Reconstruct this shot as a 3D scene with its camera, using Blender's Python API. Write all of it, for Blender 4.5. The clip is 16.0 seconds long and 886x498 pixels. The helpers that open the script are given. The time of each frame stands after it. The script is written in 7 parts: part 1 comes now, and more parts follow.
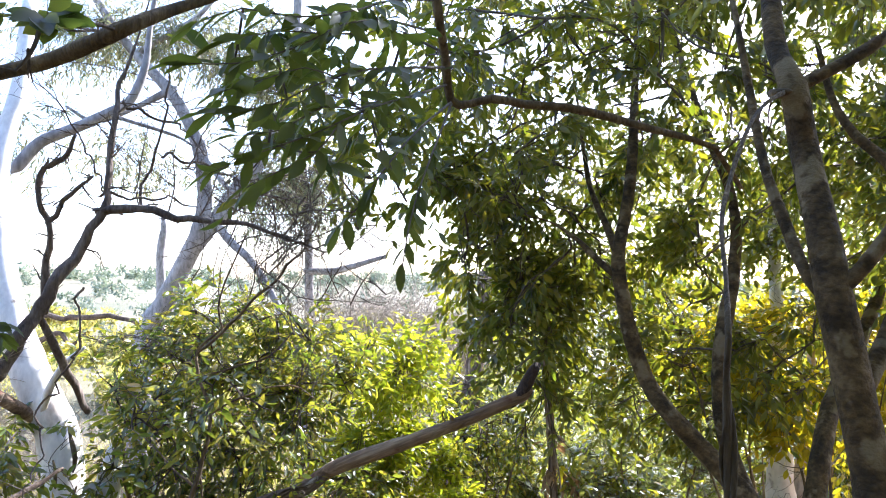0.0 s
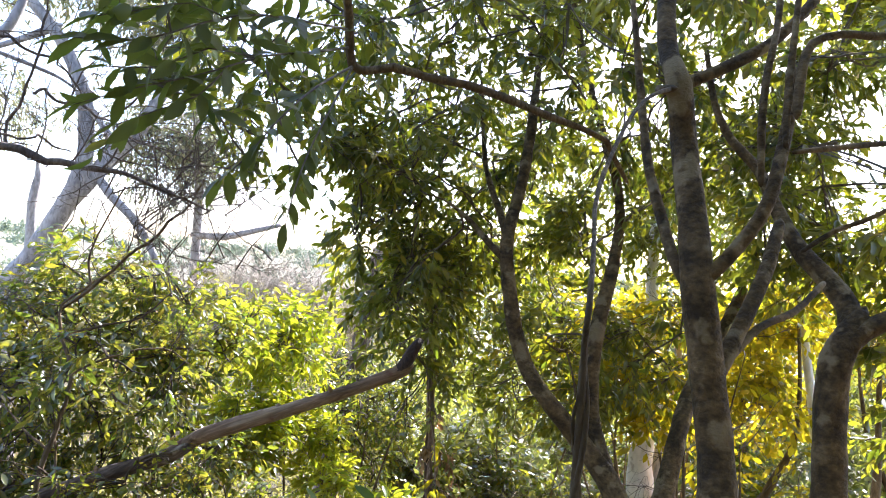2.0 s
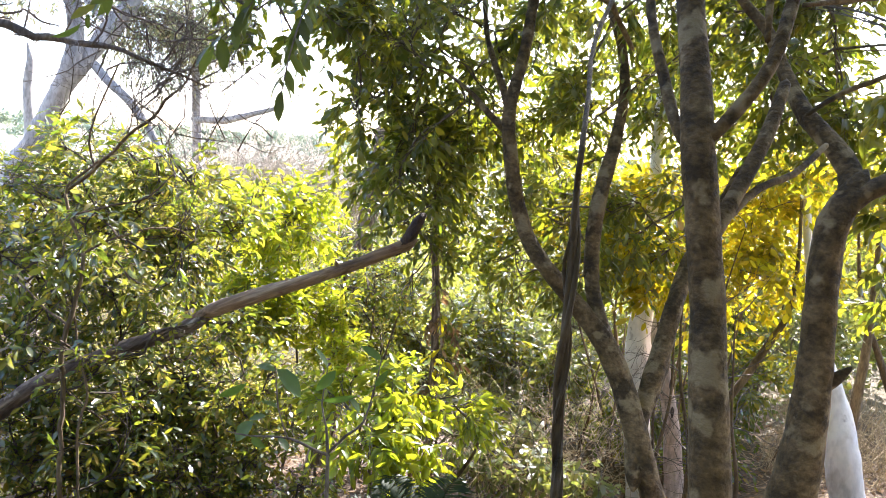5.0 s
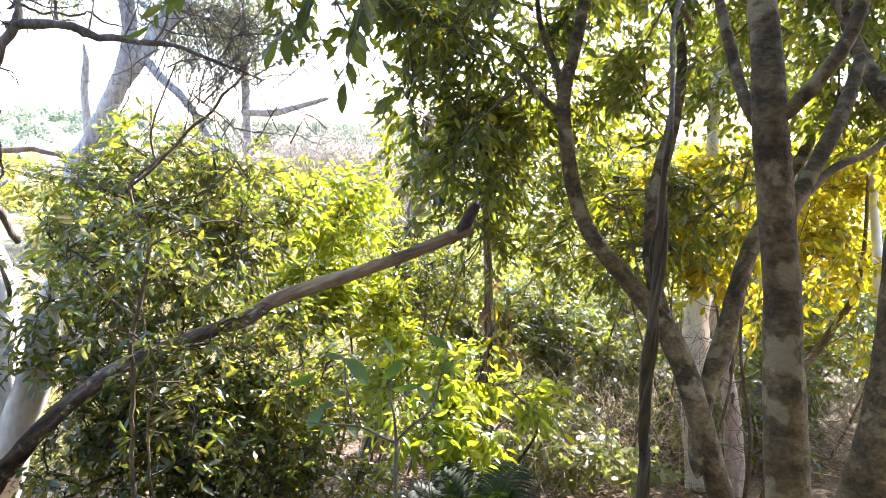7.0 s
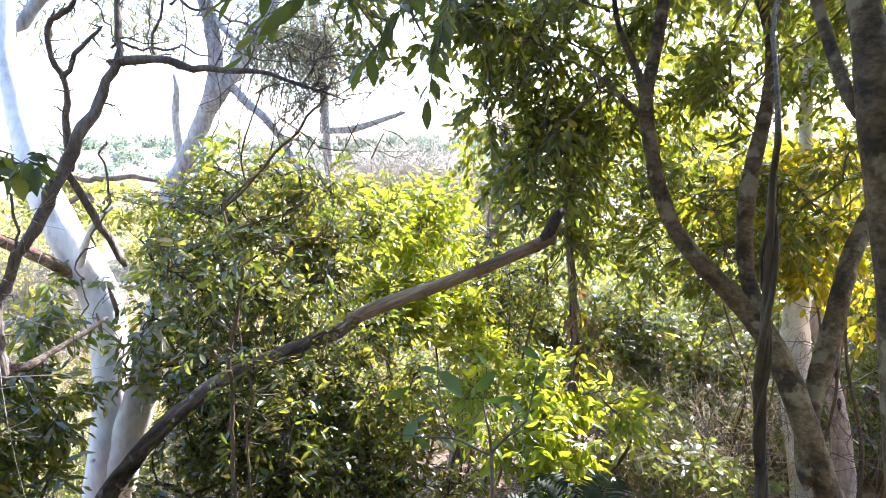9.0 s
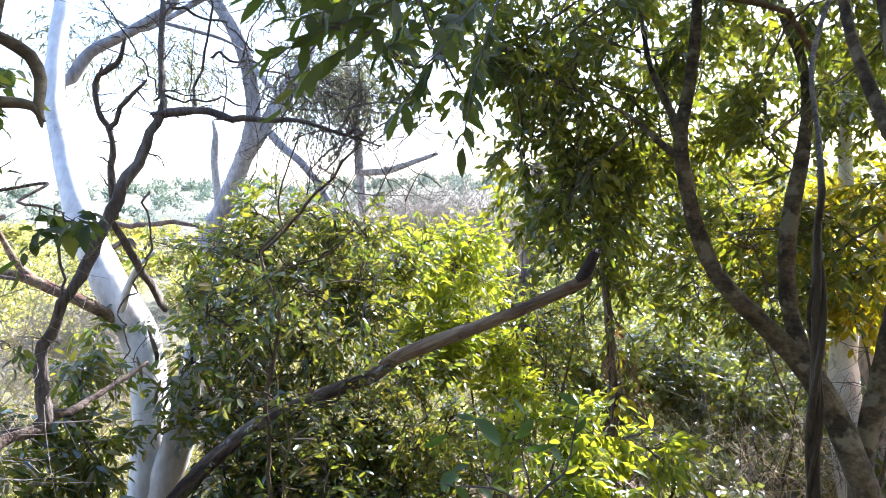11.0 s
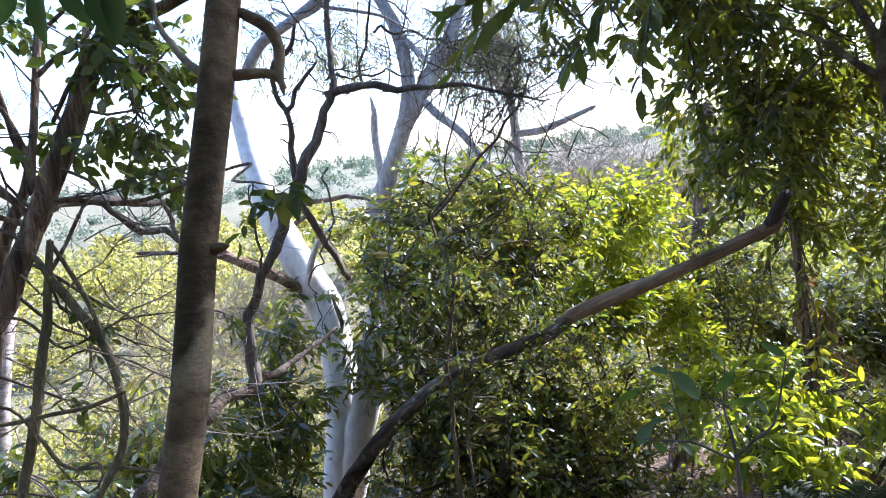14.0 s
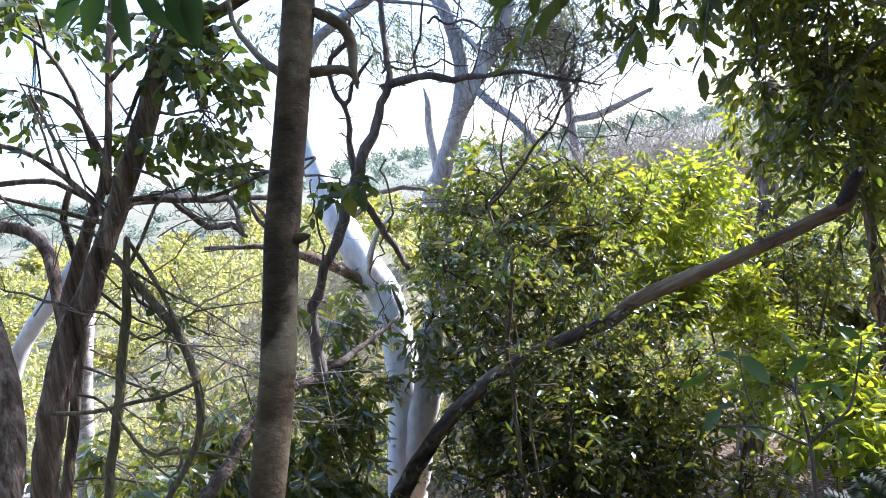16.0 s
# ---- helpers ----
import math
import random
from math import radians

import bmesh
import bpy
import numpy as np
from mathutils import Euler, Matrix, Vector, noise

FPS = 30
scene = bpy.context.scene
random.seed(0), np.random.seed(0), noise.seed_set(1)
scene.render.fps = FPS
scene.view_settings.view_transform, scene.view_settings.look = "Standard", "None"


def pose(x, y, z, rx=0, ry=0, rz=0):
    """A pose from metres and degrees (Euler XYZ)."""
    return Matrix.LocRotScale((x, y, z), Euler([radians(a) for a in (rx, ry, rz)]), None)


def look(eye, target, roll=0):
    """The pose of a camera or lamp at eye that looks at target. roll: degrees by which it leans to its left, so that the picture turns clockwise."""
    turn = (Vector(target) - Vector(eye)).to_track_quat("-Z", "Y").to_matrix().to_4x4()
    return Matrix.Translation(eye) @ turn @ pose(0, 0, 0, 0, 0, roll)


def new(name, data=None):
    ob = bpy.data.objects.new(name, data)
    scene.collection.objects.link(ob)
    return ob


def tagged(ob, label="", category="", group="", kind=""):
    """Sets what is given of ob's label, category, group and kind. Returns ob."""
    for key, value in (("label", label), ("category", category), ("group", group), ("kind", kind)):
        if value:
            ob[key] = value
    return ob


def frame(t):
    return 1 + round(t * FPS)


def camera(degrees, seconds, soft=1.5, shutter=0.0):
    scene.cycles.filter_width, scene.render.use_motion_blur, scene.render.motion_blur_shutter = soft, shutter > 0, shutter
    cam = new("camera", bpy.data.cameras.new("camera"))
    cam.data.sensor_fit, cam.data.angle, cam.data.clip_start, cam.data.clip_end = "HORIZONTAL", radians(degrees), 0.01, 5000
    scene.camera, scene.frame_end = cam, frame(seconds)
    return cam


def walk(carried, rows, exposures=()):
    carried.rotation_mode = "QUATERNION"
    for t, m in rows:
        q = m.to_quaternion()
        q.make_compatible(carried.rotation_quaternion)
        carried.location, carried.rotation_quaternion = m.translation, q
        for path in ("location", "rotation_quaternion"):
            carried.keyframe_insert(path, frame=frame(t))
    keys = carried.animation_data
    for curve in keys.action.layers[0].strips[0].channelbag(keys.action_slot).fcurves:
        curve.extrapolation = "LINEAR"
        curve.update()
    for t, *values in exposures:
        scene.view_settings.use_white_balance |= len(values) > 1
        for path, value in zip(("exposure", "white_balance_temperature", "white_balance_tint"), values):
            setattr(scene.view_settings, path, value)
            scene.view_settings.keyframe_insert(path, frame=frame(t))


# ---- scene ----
cam = camera(65.10, 16.0, soft=0.95)
PATH = [  # seconds, x, y, z, pitch, roll, yaw
    (0, -0.000, 0.000, 1.600, 2.93, -1.29, -0.00),
    (0.5, -0.007, 0.012, 1.580, 1.88, -0.92, 0.50),
    (1, -0.002, 0.015, 1.569, 1.65, -1.86, -1.48),
    (1.5, 0.005, 0.014, 1.573, 1.43, -2.81, -4.01),
    (2, 0.049, 0.027, 1.558, 1.89, -5.45, -8.54),
    (2.5, 0.079, 0.006, 1.571, 2.49, -6.52, -11.61),
    (3, 0.095, -0.021, 1.574, 1.93, -6.91, -12.82),
    (3.5, 0.094, -0.016, 1.554, -0.13, -6.57, -12.29),
    (4, 0.085, -0.010, 1.525, -2.83, -5.78, -11.19),
    (4.2, 0.090, -0.007, 1.514, -4.12, -5.41, -10.38),
    (6.3, 0.026, 0.017, 1.492, -9.07, -3.84, -6.58),
    (6.5, 0.024, 0.018, 1.495, -8.99, -3.69, -6.22),
    (7, 0.003, 0.016, 1.499, -8.95, -2.87, -4.64),
    (7.5, -0.006, 0.019, 1.505, -9.02, -2.35, -2.80),
    (8, -0.019, 0.010, 1.507, -8.77, -1.42, -1.07),
    (8.5, -0.027, 0.005, 1.511, -8.55, -0.67, -0.07),
    (9, -0.036, 0.012, 1.513, -8.43, 0.08, 1.38),
    (9.2, -0.034, 0.011, 1.519, -8.20, 0.53, 2.43),
    (11.3, -0.052, 0.012, 1.543, -4.30, 1.14, 4.20),
    (11.5, -0.070, 0.002, 1.533, -3.75, 1.22, 4.39),
    (12, -0.073, 0.001, 1.533, -3.62, 1.94, 5.67),
    (12.5, -0.080, -0.008, 1.528, -4.51, 4.41, 9.78),
    (13, -0.104, -0.019, 1.525, -5.76, 5.47, 14.13),
    (13.5, -0.125, -0.000, 1.523, -7.31, 5.87, 15.71),
    (14, -0.130, 0.005, 1.522, -7.54, 6.13, 16.42),
    (14.5, -0.128, -0.002, 1.522, -7.60, 6.70, 17.27),
    (15, -0.127, -0.010, 1.521, -7.73, 6.92, 17.58),
    (15.5, -0.137, -0.011, 1.517, -7.82, 7.27, 18.49),
    (16, -0.141, -0.024, 1.523, -7.86, 8.01, 20.82),
]
EXPOSURES = [(0.0, 2.19, 5600, 18), (4.0, 2.56, 5950, 18), (6.5, 2.81, 5850, 18), (9.0, 2.63, 5550, 18), (11.5, 2.04, 5350, 18), (12.5, 1.83, 5250, 18), (14.0, 1.76, 5200, 18), (16.0, 1.82, 5150, 18)]
walk(cam, [(t, pose(x, y, z, 90 + pitch, roll, yaw)) for t, x, y, z, pitch, roll, yaw in PATH], EXPOSURES)

SUN_AZ, SUN_EL = 35.0, 36.0          # degrees: right of straight ahead, above the horizon


# ---- world, sun ----
world = bpy.data.worlds.new("sky")
scene.world = world
world.use_nodes = True
wn = world.node_tree.nodes
sky = wn.new("ShaderNodeTexSky")
sky.sky_type = "NISHITA"
sky.sun_disc = False
sky.sun_elevation, sky.sun_rotation = radians(SUN_EL), radians(SUN_AZ)
sky.air_density, sky.dust_density = 1.0, 1.6
wn["Background"].inputs["Strength"].default_value = 0.15
world.node_tree.links.new(sky.outputs["Color"], wn["Background"].inputs["Color"])

sun = new("sun", bpy.data.lights.new("sun", "SUN"))
sun.data.energy, sun.data.angle, sun.data.color = 4.4, radians(0.55), (1.0, 0.95, 0.86)
sun.matrix_world = look((0, 0, 0), (-math.sin(radians(SUN_AZ)) * math.cos(radians(SUN_EL)),
                                   -math.cos(radians(SUN_AZ)) * math.cos(radians(SUN_EL)), -math.sin(radians(SUN_EL))))


# ---- materials ----
def material(name):
    m = bpy.data.materials.new(name)
    m.use_nodes = True
    return m, m.node_tree.nodes, m.node_tree.links


def ramp(nodes, stops):
    r = nodes.new("ShaderNodeValToRGB")
    while len(r.color_ramp.elements) < len(stops):
        r.color_ramp.elements.new(0.5)
    for e, (p, c) in zip(r.color_ramp.elements, stops):
        e.position, e.color = p, (*c, 1)
    return r


def leaf_material(name, stops, glow, share=0.45, rough=0.38, shine=0.9):
    """Leaf blade: colours vary from leaf to leaf, light passes through it."""
    m, n, l = material(name)
    geo = n.new("ShaderNodeNewGeometry")
    r = ramp(n, stops)
    l.new(geo.outputs["Random Per Island"], r.inputs["Fac"])
    tex = n.new("ShaderNodeTexNoise")
    tex.inputs["Scale"].default_value = 1.3
    mixc = n.new("ShaderNodeMixRGB")
    mixc.blend_type = "MULTIPLY"
    mixc.inputs["Fac"].default_value = 0.55
    tone = ramp(n, [(0.3, (0.6, 0.66, 0.6)), (0.7, (1.25, 1.2, 1.0))])
    l.new(tex.outputs["Fac"], tone.inputs["Fac"])
    l.new(r.outputs["Color"], mixc.inputs["Color1"])
    l.new(tone.outputs["Color"], mixc.inputs["Color2"])
    p = n["Principled BSDF"]
    p.inputs["Roughness"].default_value = rough
    p.inputs["Specular IOR Level"].default_value = shine
    l.new(mixc.outputs["Color"], p.inputs["Base Color"])
    tr = n.new("ShaderNodeBsdfTranslucent")
    hue = n.new("ShaderNodeMixRGB")
    hue.blend_type = "MIX"
    l.new(geo.outputs["Random Per Island"], hue.inputs["Fac"])
    hue.inputs["Color1"].default_value = (*glow[0], 1)
    hue.inputs["Color2"].default_value = (*glow[1], 1)
    l.new(hue.outputs["Color"], tr.inputs["Color"])
    mix = n.new("ShaderNodeMixShader")
    mix.inputs["Fac"].default_value = share
    l.new(p.outputs["BSDF"], mix.inputs[1])
    l.new(tr.outputs["BSDF"], mix.inputs[2])
    l.new(mix.outputs["Shader"], n["Material Output"].inputs["Surface"])
    return m


def bark_material(name, stops, scale=5.0, stretch=0.35, bump=0.5, fine=60.0, rough=0.85, patches=None, lie=(0, 0, 0), grit=0.6, edge=0.06):
    """Bark with grain along the limb; lie turns the grain of a fallen limb."""
    m, n, l = material(name)
    tc = n.new("ShaderNodeTexCoord")
    mp = n.new("ShaderNodeMapping")
    mp.vector_type = "TEXTURE"
    mp.inputs["Scale"].default_value = (1, 1, 1 / stretch)
    mp.inputs["Rotation"].default_value = [radians(a) for a in lie]
    l.new(tc.outputs["Object"], mp.inputs["Vector"])
    a = n.new("ShaderNodeTexNoise")
    a.inputs["Scale"].default_value, a.inputs["Detail"].default_value = scale, 8
    a.inputs["Roughness"].default_value = 0.65
    l.new(mp.outputs["Vector"], a.inputs["Vector"])
    b = n.new("ShaderNodeTexNoise")
    b.inputs["Scale"].default_value, b.inputs["Detail"].default_value = fine, 5
    l.new(mp.outputs["Vector"], b.inputs["Vector"])
    r = ramp(n, stops)
    l.new(a.outputs["Fac"], r.inputs["Fac"])
    grain = n.new("ShaderNodeMixRGB")
    grain.blend_type = "MULTIPLY"
    grain.inputs["Fac"].default_value = grit
    g = ramp(n, [(0.35, (0.42, 0.4, 0.37)), (0.62, (1.15, 1.13, 1.1))])
    l.new(b.outputs["Fac"], g.inputs["Fac"])
    l.new(r.outputs["Color"], grain.inputs["Color1"])
    l.new(g.outputs["Color"], grain.inputs["Color2"])
    colour = grain.outputs["Color"]
    if patches:
        v = n.new("ShaderNodeTexNoise")
        v.inputs["Scale"].default_value, v.inputs["Detail"].default_value = patches[1], 4
        l.new(tc.outputs["Object"], v.inputs["Vector"])
        f = ramp(n, [(patches[2], (0, 0, 0)), (patches[2] + edge, (1, 1, 1))])
        l.new(v.outputs["Fac"], f.inputs["Fac"])
        px = n.new("ShaderNodeMixRGB")
        px.inputs["Color2"].default_value = (*patches[0], 1)
        l.new(f.outputs["Color"], px.inputs["Fac"])
        l.new(colour, px.inputs["Color1"])
        colour = px.outputs["Color"]
    p = n["Principled BSDF"]
    l.new(colour, p.inputs["Base Color"])
    p.inputs["Roughness"].default_value = rough
    bp = n.new("ShaderNodeBump")
    bp.inputs["Strength"].default_value, bp.inputs["Distance"].default_value = bump, 0.012
    add = n.new("ShaderNodeMath")
    add.operation = "ADD"
    l.new(a.outputs["Fac"], add.inputs[0])
    l.new(b.outputs["Fac"], add.inputs[1])
    l.new(add.outputs["Value"], bp.inputs["Height"])
    l.new(bp.outputs["Normal"], p.inputs["Normal"])
    return m


LEAF_SHRUB = leaf_material("shrub_leaf", [(0.0, (0.042, 0.064, 0.026)), (0.5, (0.07, 0.1, 0.04)), (0.84, (0.112, 0.126, 0.05)), (0.94, (0.24, 0.15, 0.06))],
                           ((0.19, 0.27, 0.02), (0.54, 0.48, 0.03)), 0.42, 0.2, 1.1)
# lighter and more translucent than shrub leaves: sunlit look put into the colour
LEAF_LIME = leaf_material("sunlit_lime_leaf", [(0.0, (0.1, 0.15, 0.025)), (0.6, (0.14, 0.2, 0.03)), (1.0, (0.2, 0.24, 0.04))],
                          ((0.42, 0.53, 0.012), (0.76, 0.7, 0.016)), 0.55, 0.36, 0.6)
LEAF_CANOPY = leaf_material("canopy_leaf", [(0.0, (0.036, 0.045, 0.018)), (0.5, (0.058, 0.07, 0.025)), (0.93, (0.085, 0.095, 0.032)), (0.98, (0.22, 0.13, 0.03))],
                            ((0.2, 0.27, 0.012), (0.52, 0.48, 0.015)), 0.42, 0.32)
# strong golden translucency: part of the backlight is put into the leaf colour
LEAF_YELLOW = leaf_material("backlit_yellow_leaf", [(0.0, (0.04, 0.055, 0.012)), (0.45, (0.075, 0.09, 0.016)), (0.88, (0.16, 0.14, 0.024)), (1.0, (0.25, 0.11, 0.03))],
                            ((0.45, 0.43, 0.006), (0.92, 0.7, 0.008)), 0.58, 0.35, 0.6)
LEAF_BROAD = leaf_material("broad_leaf", [(0.0, (0.036, 0.046, 0.022)), (0.6, (0.058, 0.07, 0.03)), (0.93, (0.09, 0.1, 0.04)), (0.98, (0.2, 0.14, 0.03))],
                           ((0.14, 0.22, 0.03), (0.38, 0.42, 0.04)), 0.32, 0.48, 0.35)
LEAF_GLOSS = leaf_material("near_leaf", [(0.0, (0.02, 0.034, 0.016)), (1.0, (0.036, 0.055, 0.024))], ((0.03, 0.07, 0.012), (0.06, 0.11, 0.018)), 0.3, 0.4, 0.5)
LEAF_UNDER = leaf_material("undergrowth_leaf", [(0.0, (0.06, 0.08, 0.04)), (0.5, (0.12, 0.15, 0.065)), (0.85, (0.19, 0.2, 0.095)), (1.0, (0.34, 0.26, 0.14))],
                           ((0.3, 0.36, 0.05), (0.52, 0.5, 0.08)), 0.4, 0.36, 0.8)
LEAF_GUM = leaf_material("gum_leaf", [(0.0, (0.1, 0.13, 0.07)), (0.6, (0.16, 0.17, 0.1)), (1.0, (0.26, 0.2, 0.12))],
                         ((0.3, 0.34, 0.14), (0.4, 0.36, 0.14)), 0.35, 0.4)
# wide dark-to-pale range: glare, highlights and shade are put into the leaf tones
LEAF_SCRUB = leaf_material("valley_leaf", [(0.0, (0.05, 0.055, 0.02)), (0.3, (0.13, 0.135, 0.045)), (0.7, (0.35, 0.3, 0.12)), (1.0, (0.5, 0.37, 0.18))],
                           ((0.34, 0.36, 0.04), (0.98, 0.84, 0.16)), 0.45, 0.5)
# paled grey-green: some distance haze is put into this leaf colour
LEAF_FAR = leaf_material("hazed_far_leaf", [(0.0, (0.13, 0.17, 0.13)), (0.6, (0.17, 0.21, 0.16)), (1.0, (0.21, 0.24, 0.18))],
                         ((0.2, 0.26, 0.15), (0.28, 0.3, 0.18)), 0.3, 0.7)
LEAF_FERN = leaf_material("frond_leaf", [(0.0, (0.014, 0.022, 0.009)), (1.0, (0.03, 0.042, 0.015))], ((0.06, 0.1, 0.01), (0.12, 0.17, 0.015)), 0.25, 0.6, 0.2)
LEAF_BIG = leaf_material("seedling_leaf", [(0.0, (0.05, 0.08, 0.03)), (0.6, (0.075, 0.11, 0.038)), (1.0, (0.12, 0.15, 0.06))],
                         ((0.07, 0.16, 0.015), (0.2, 0.32, 0.02)), 0.4, 0.45, 0.6)
LEAF_WALL = leaf_material("forest_leaf", [(0.0, (0.05, 0.07, 0.03)), (0.5, (0.09, 0.11, 0.045)), (0.85, (0.14, 0.14, 0.06)), (1.0, (0.22, 0.17, 0.08))],
                          ((0.3, 0.34, 0.04), (0.5, 0.46, 0.06)), 0.42, 0.5, 0.4)
LEAF_DRY = leaf_material("dead_leaf", [(0.0, (0.1, 0.055, 0.025)), (0.6, (0.25, 0.145, 0.07)), (1.0, (0.42, 0.28, 0.15))],
                         ((0.35, 0.18, 0.06), (0.45, 0.26, 0.1)), 0.25, 0.8)
GUM_BARK = bark_material("gum_bark", [(0.34, (0.5, 0.43, 0.36)), (0.46, (0.78, 0.73, 0.67)), (0.65, (0.88, 0.85, 0.8))], 2.4, 0.5, 0.2, 20, 0.65,
                         ((0.2, 0.15, 0.11), 4.0, 0.67), grit=0.25)
BAND_GUM = bark_material("banded_gum_bark", [(0.35, (0.24, 0.17, 0.13)), (0.5, (0.55, 0.47, 0.42)), (0.68, (0.72, 0.66, 0.6))], 7, 2.2, 0.3, 30, 0.8,
                         ((0.14, 0.09, 0.06), 9.0, 0.64))
# darker copy of the gum bark: backlit shade is put into its colour
SHADED_GUM = bark_material("shaded_gum_bark", [(0.3, (0.2, 0.18, 0.17)), (0.5, (0.36, 0.33, 0.32)), (0.7, (0.48, 0.45, 0.43))], 2.2, 0.4, 0.15, 24, 0.8)
PINK_BARK = bark_material("salmon_gum_bark", [(0.3, (0.42, 0.3, 0.24)), (0.5, (0.62, 0.48, 0.4)), (0.7, (0.72, 0.6, 0.52))], 3.0, 0.4, 0.2, 30, 0.75,
                          ((0.3, 0.2, 0.15), 5.0, 0.64))
GREY_BARK = bark_material("mottled_bark", [(0.4, (0.04, 0.025, 0.008)), (0.5, (0.092, 0.058, 0.021)), (0.62, (0.165, 0.112, 0.05))], 7, 1.2, 0.9, 45, 0.9,
                          ((0.2, 0.148, 0.076), 8.0, 0.55), grit=0.65, edge=0.07)
PLATE_BARK = bark_material("slender_tree_bark", [(0.4, (0.06, 0.039, 0.018)), (0.5, (0.135, 0.092, 0.048)), (0.62, (0.23, 0.167, 0.096))], 7, 1.5, 0.5, 60, 0.85,
                           ((0.28, 0.22, 0.135), 8.0, 0.57), grit=0.45)
BROWN_BARK = bark_material("brown_bark", [(0.3, (0.055, 0.035, 0.015)), (0.52, (0.14, 0.095, 0.045)), (0.72, (0.25, 0.18, 0.092))], 8, 0.3, 0.9, 70, 0.9)
VINE_BARK = bark_material("green_vine_bark", [(0.3, (0.085, 0.066, 0.036)), (0.52, (0.19, 0.15, 0.085)), (0.72, (0.33, 0.265, 0.165))], 14, 0.25, 0.9, 90, 0.9)
DARK_VINE = bark_material("dark_vine_bark", [(0.3, (0.026, 0.018, 0.009)), (0.52, (0.07, 0.05, 0.026)), (0.72, (0.15, 0.11, 0.062))], 12, 0.25, 0.9, 80, 0.9)
STRINGY_BARK = bark_material("stringy_bark", [(0.36, (0.06, 0.038, 0.026)), (0.5, (0.2, 0.135, 0.095)), (0.64, (0.44, 0.33, 0.25))], 22, 0.06, 1.0, 110, 0.95)
DEAD_WOOD = bark_material("dead_wood", [(0.3, (0.08, 0.06, 0.048)), (0.52, (0.17, 0.132, 0.105)), (0.72, (0.32, 0.26, 0.21))], 9, 0.3, 0.8, 80, 0.9)
LOG_WOOD = bark_material("log_bark", [(0.34, (0.095, 0.054, 0.028)), (0.5, (0.25, 0.16, 0.092)), (0.64, (0.45, 0.33, 0.205))], 11, 0.09, 0.7, 70, 0.9,
                         ((0.15, 0.065, 0.04), 5.0, 0.58), (0, 66, -6.5))
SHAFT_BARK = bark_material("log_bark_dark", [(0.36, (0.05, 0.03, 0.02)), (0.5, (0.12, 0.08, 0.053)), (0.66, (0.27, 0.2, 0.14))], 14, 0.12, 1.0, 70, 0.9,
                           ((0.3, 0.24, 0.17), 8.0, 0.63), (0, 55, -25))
ROT_WOOD = bark_material("rotten_wood", [(0.3, (0.03, 0.02, 0.015)), (0.6, (0.07, 0.045, 0.035)), (0.8, (0.12, 0.07, 0.05))], 12, 0.5, 1.0, 90, 0.95)
TWIG = bark_material("twig_bark", [(0.3, (0.08, 0.06, 0.045)), (0.6, (0.16, 0.13, 0.1))], 12, 0.5, 0.3, 60, 0.9)
LIGHT_TWIG = bark_material("vine_bark", [(0.3, (0.2, 0.145, 0.09)), (0.6, (0.38, 0.3, 0.2))], 12, 0.5, 0.3, 60, 0.9)
STRAW = bark_material("straw", [(0.3, (0.28, 0.2, 0.11)), (0.6, (0.5, 0.4, 0.24))], 12, 0.5, 0.3, 60, 0.9)
DRY_TWIG = bark_material("dry_twig", [(0.3, (0.25, 0.2, 0.15)), (0.6, (0.45, 0.39, 0.32))], 12, 0.5, 0.3, 60, 0.9)


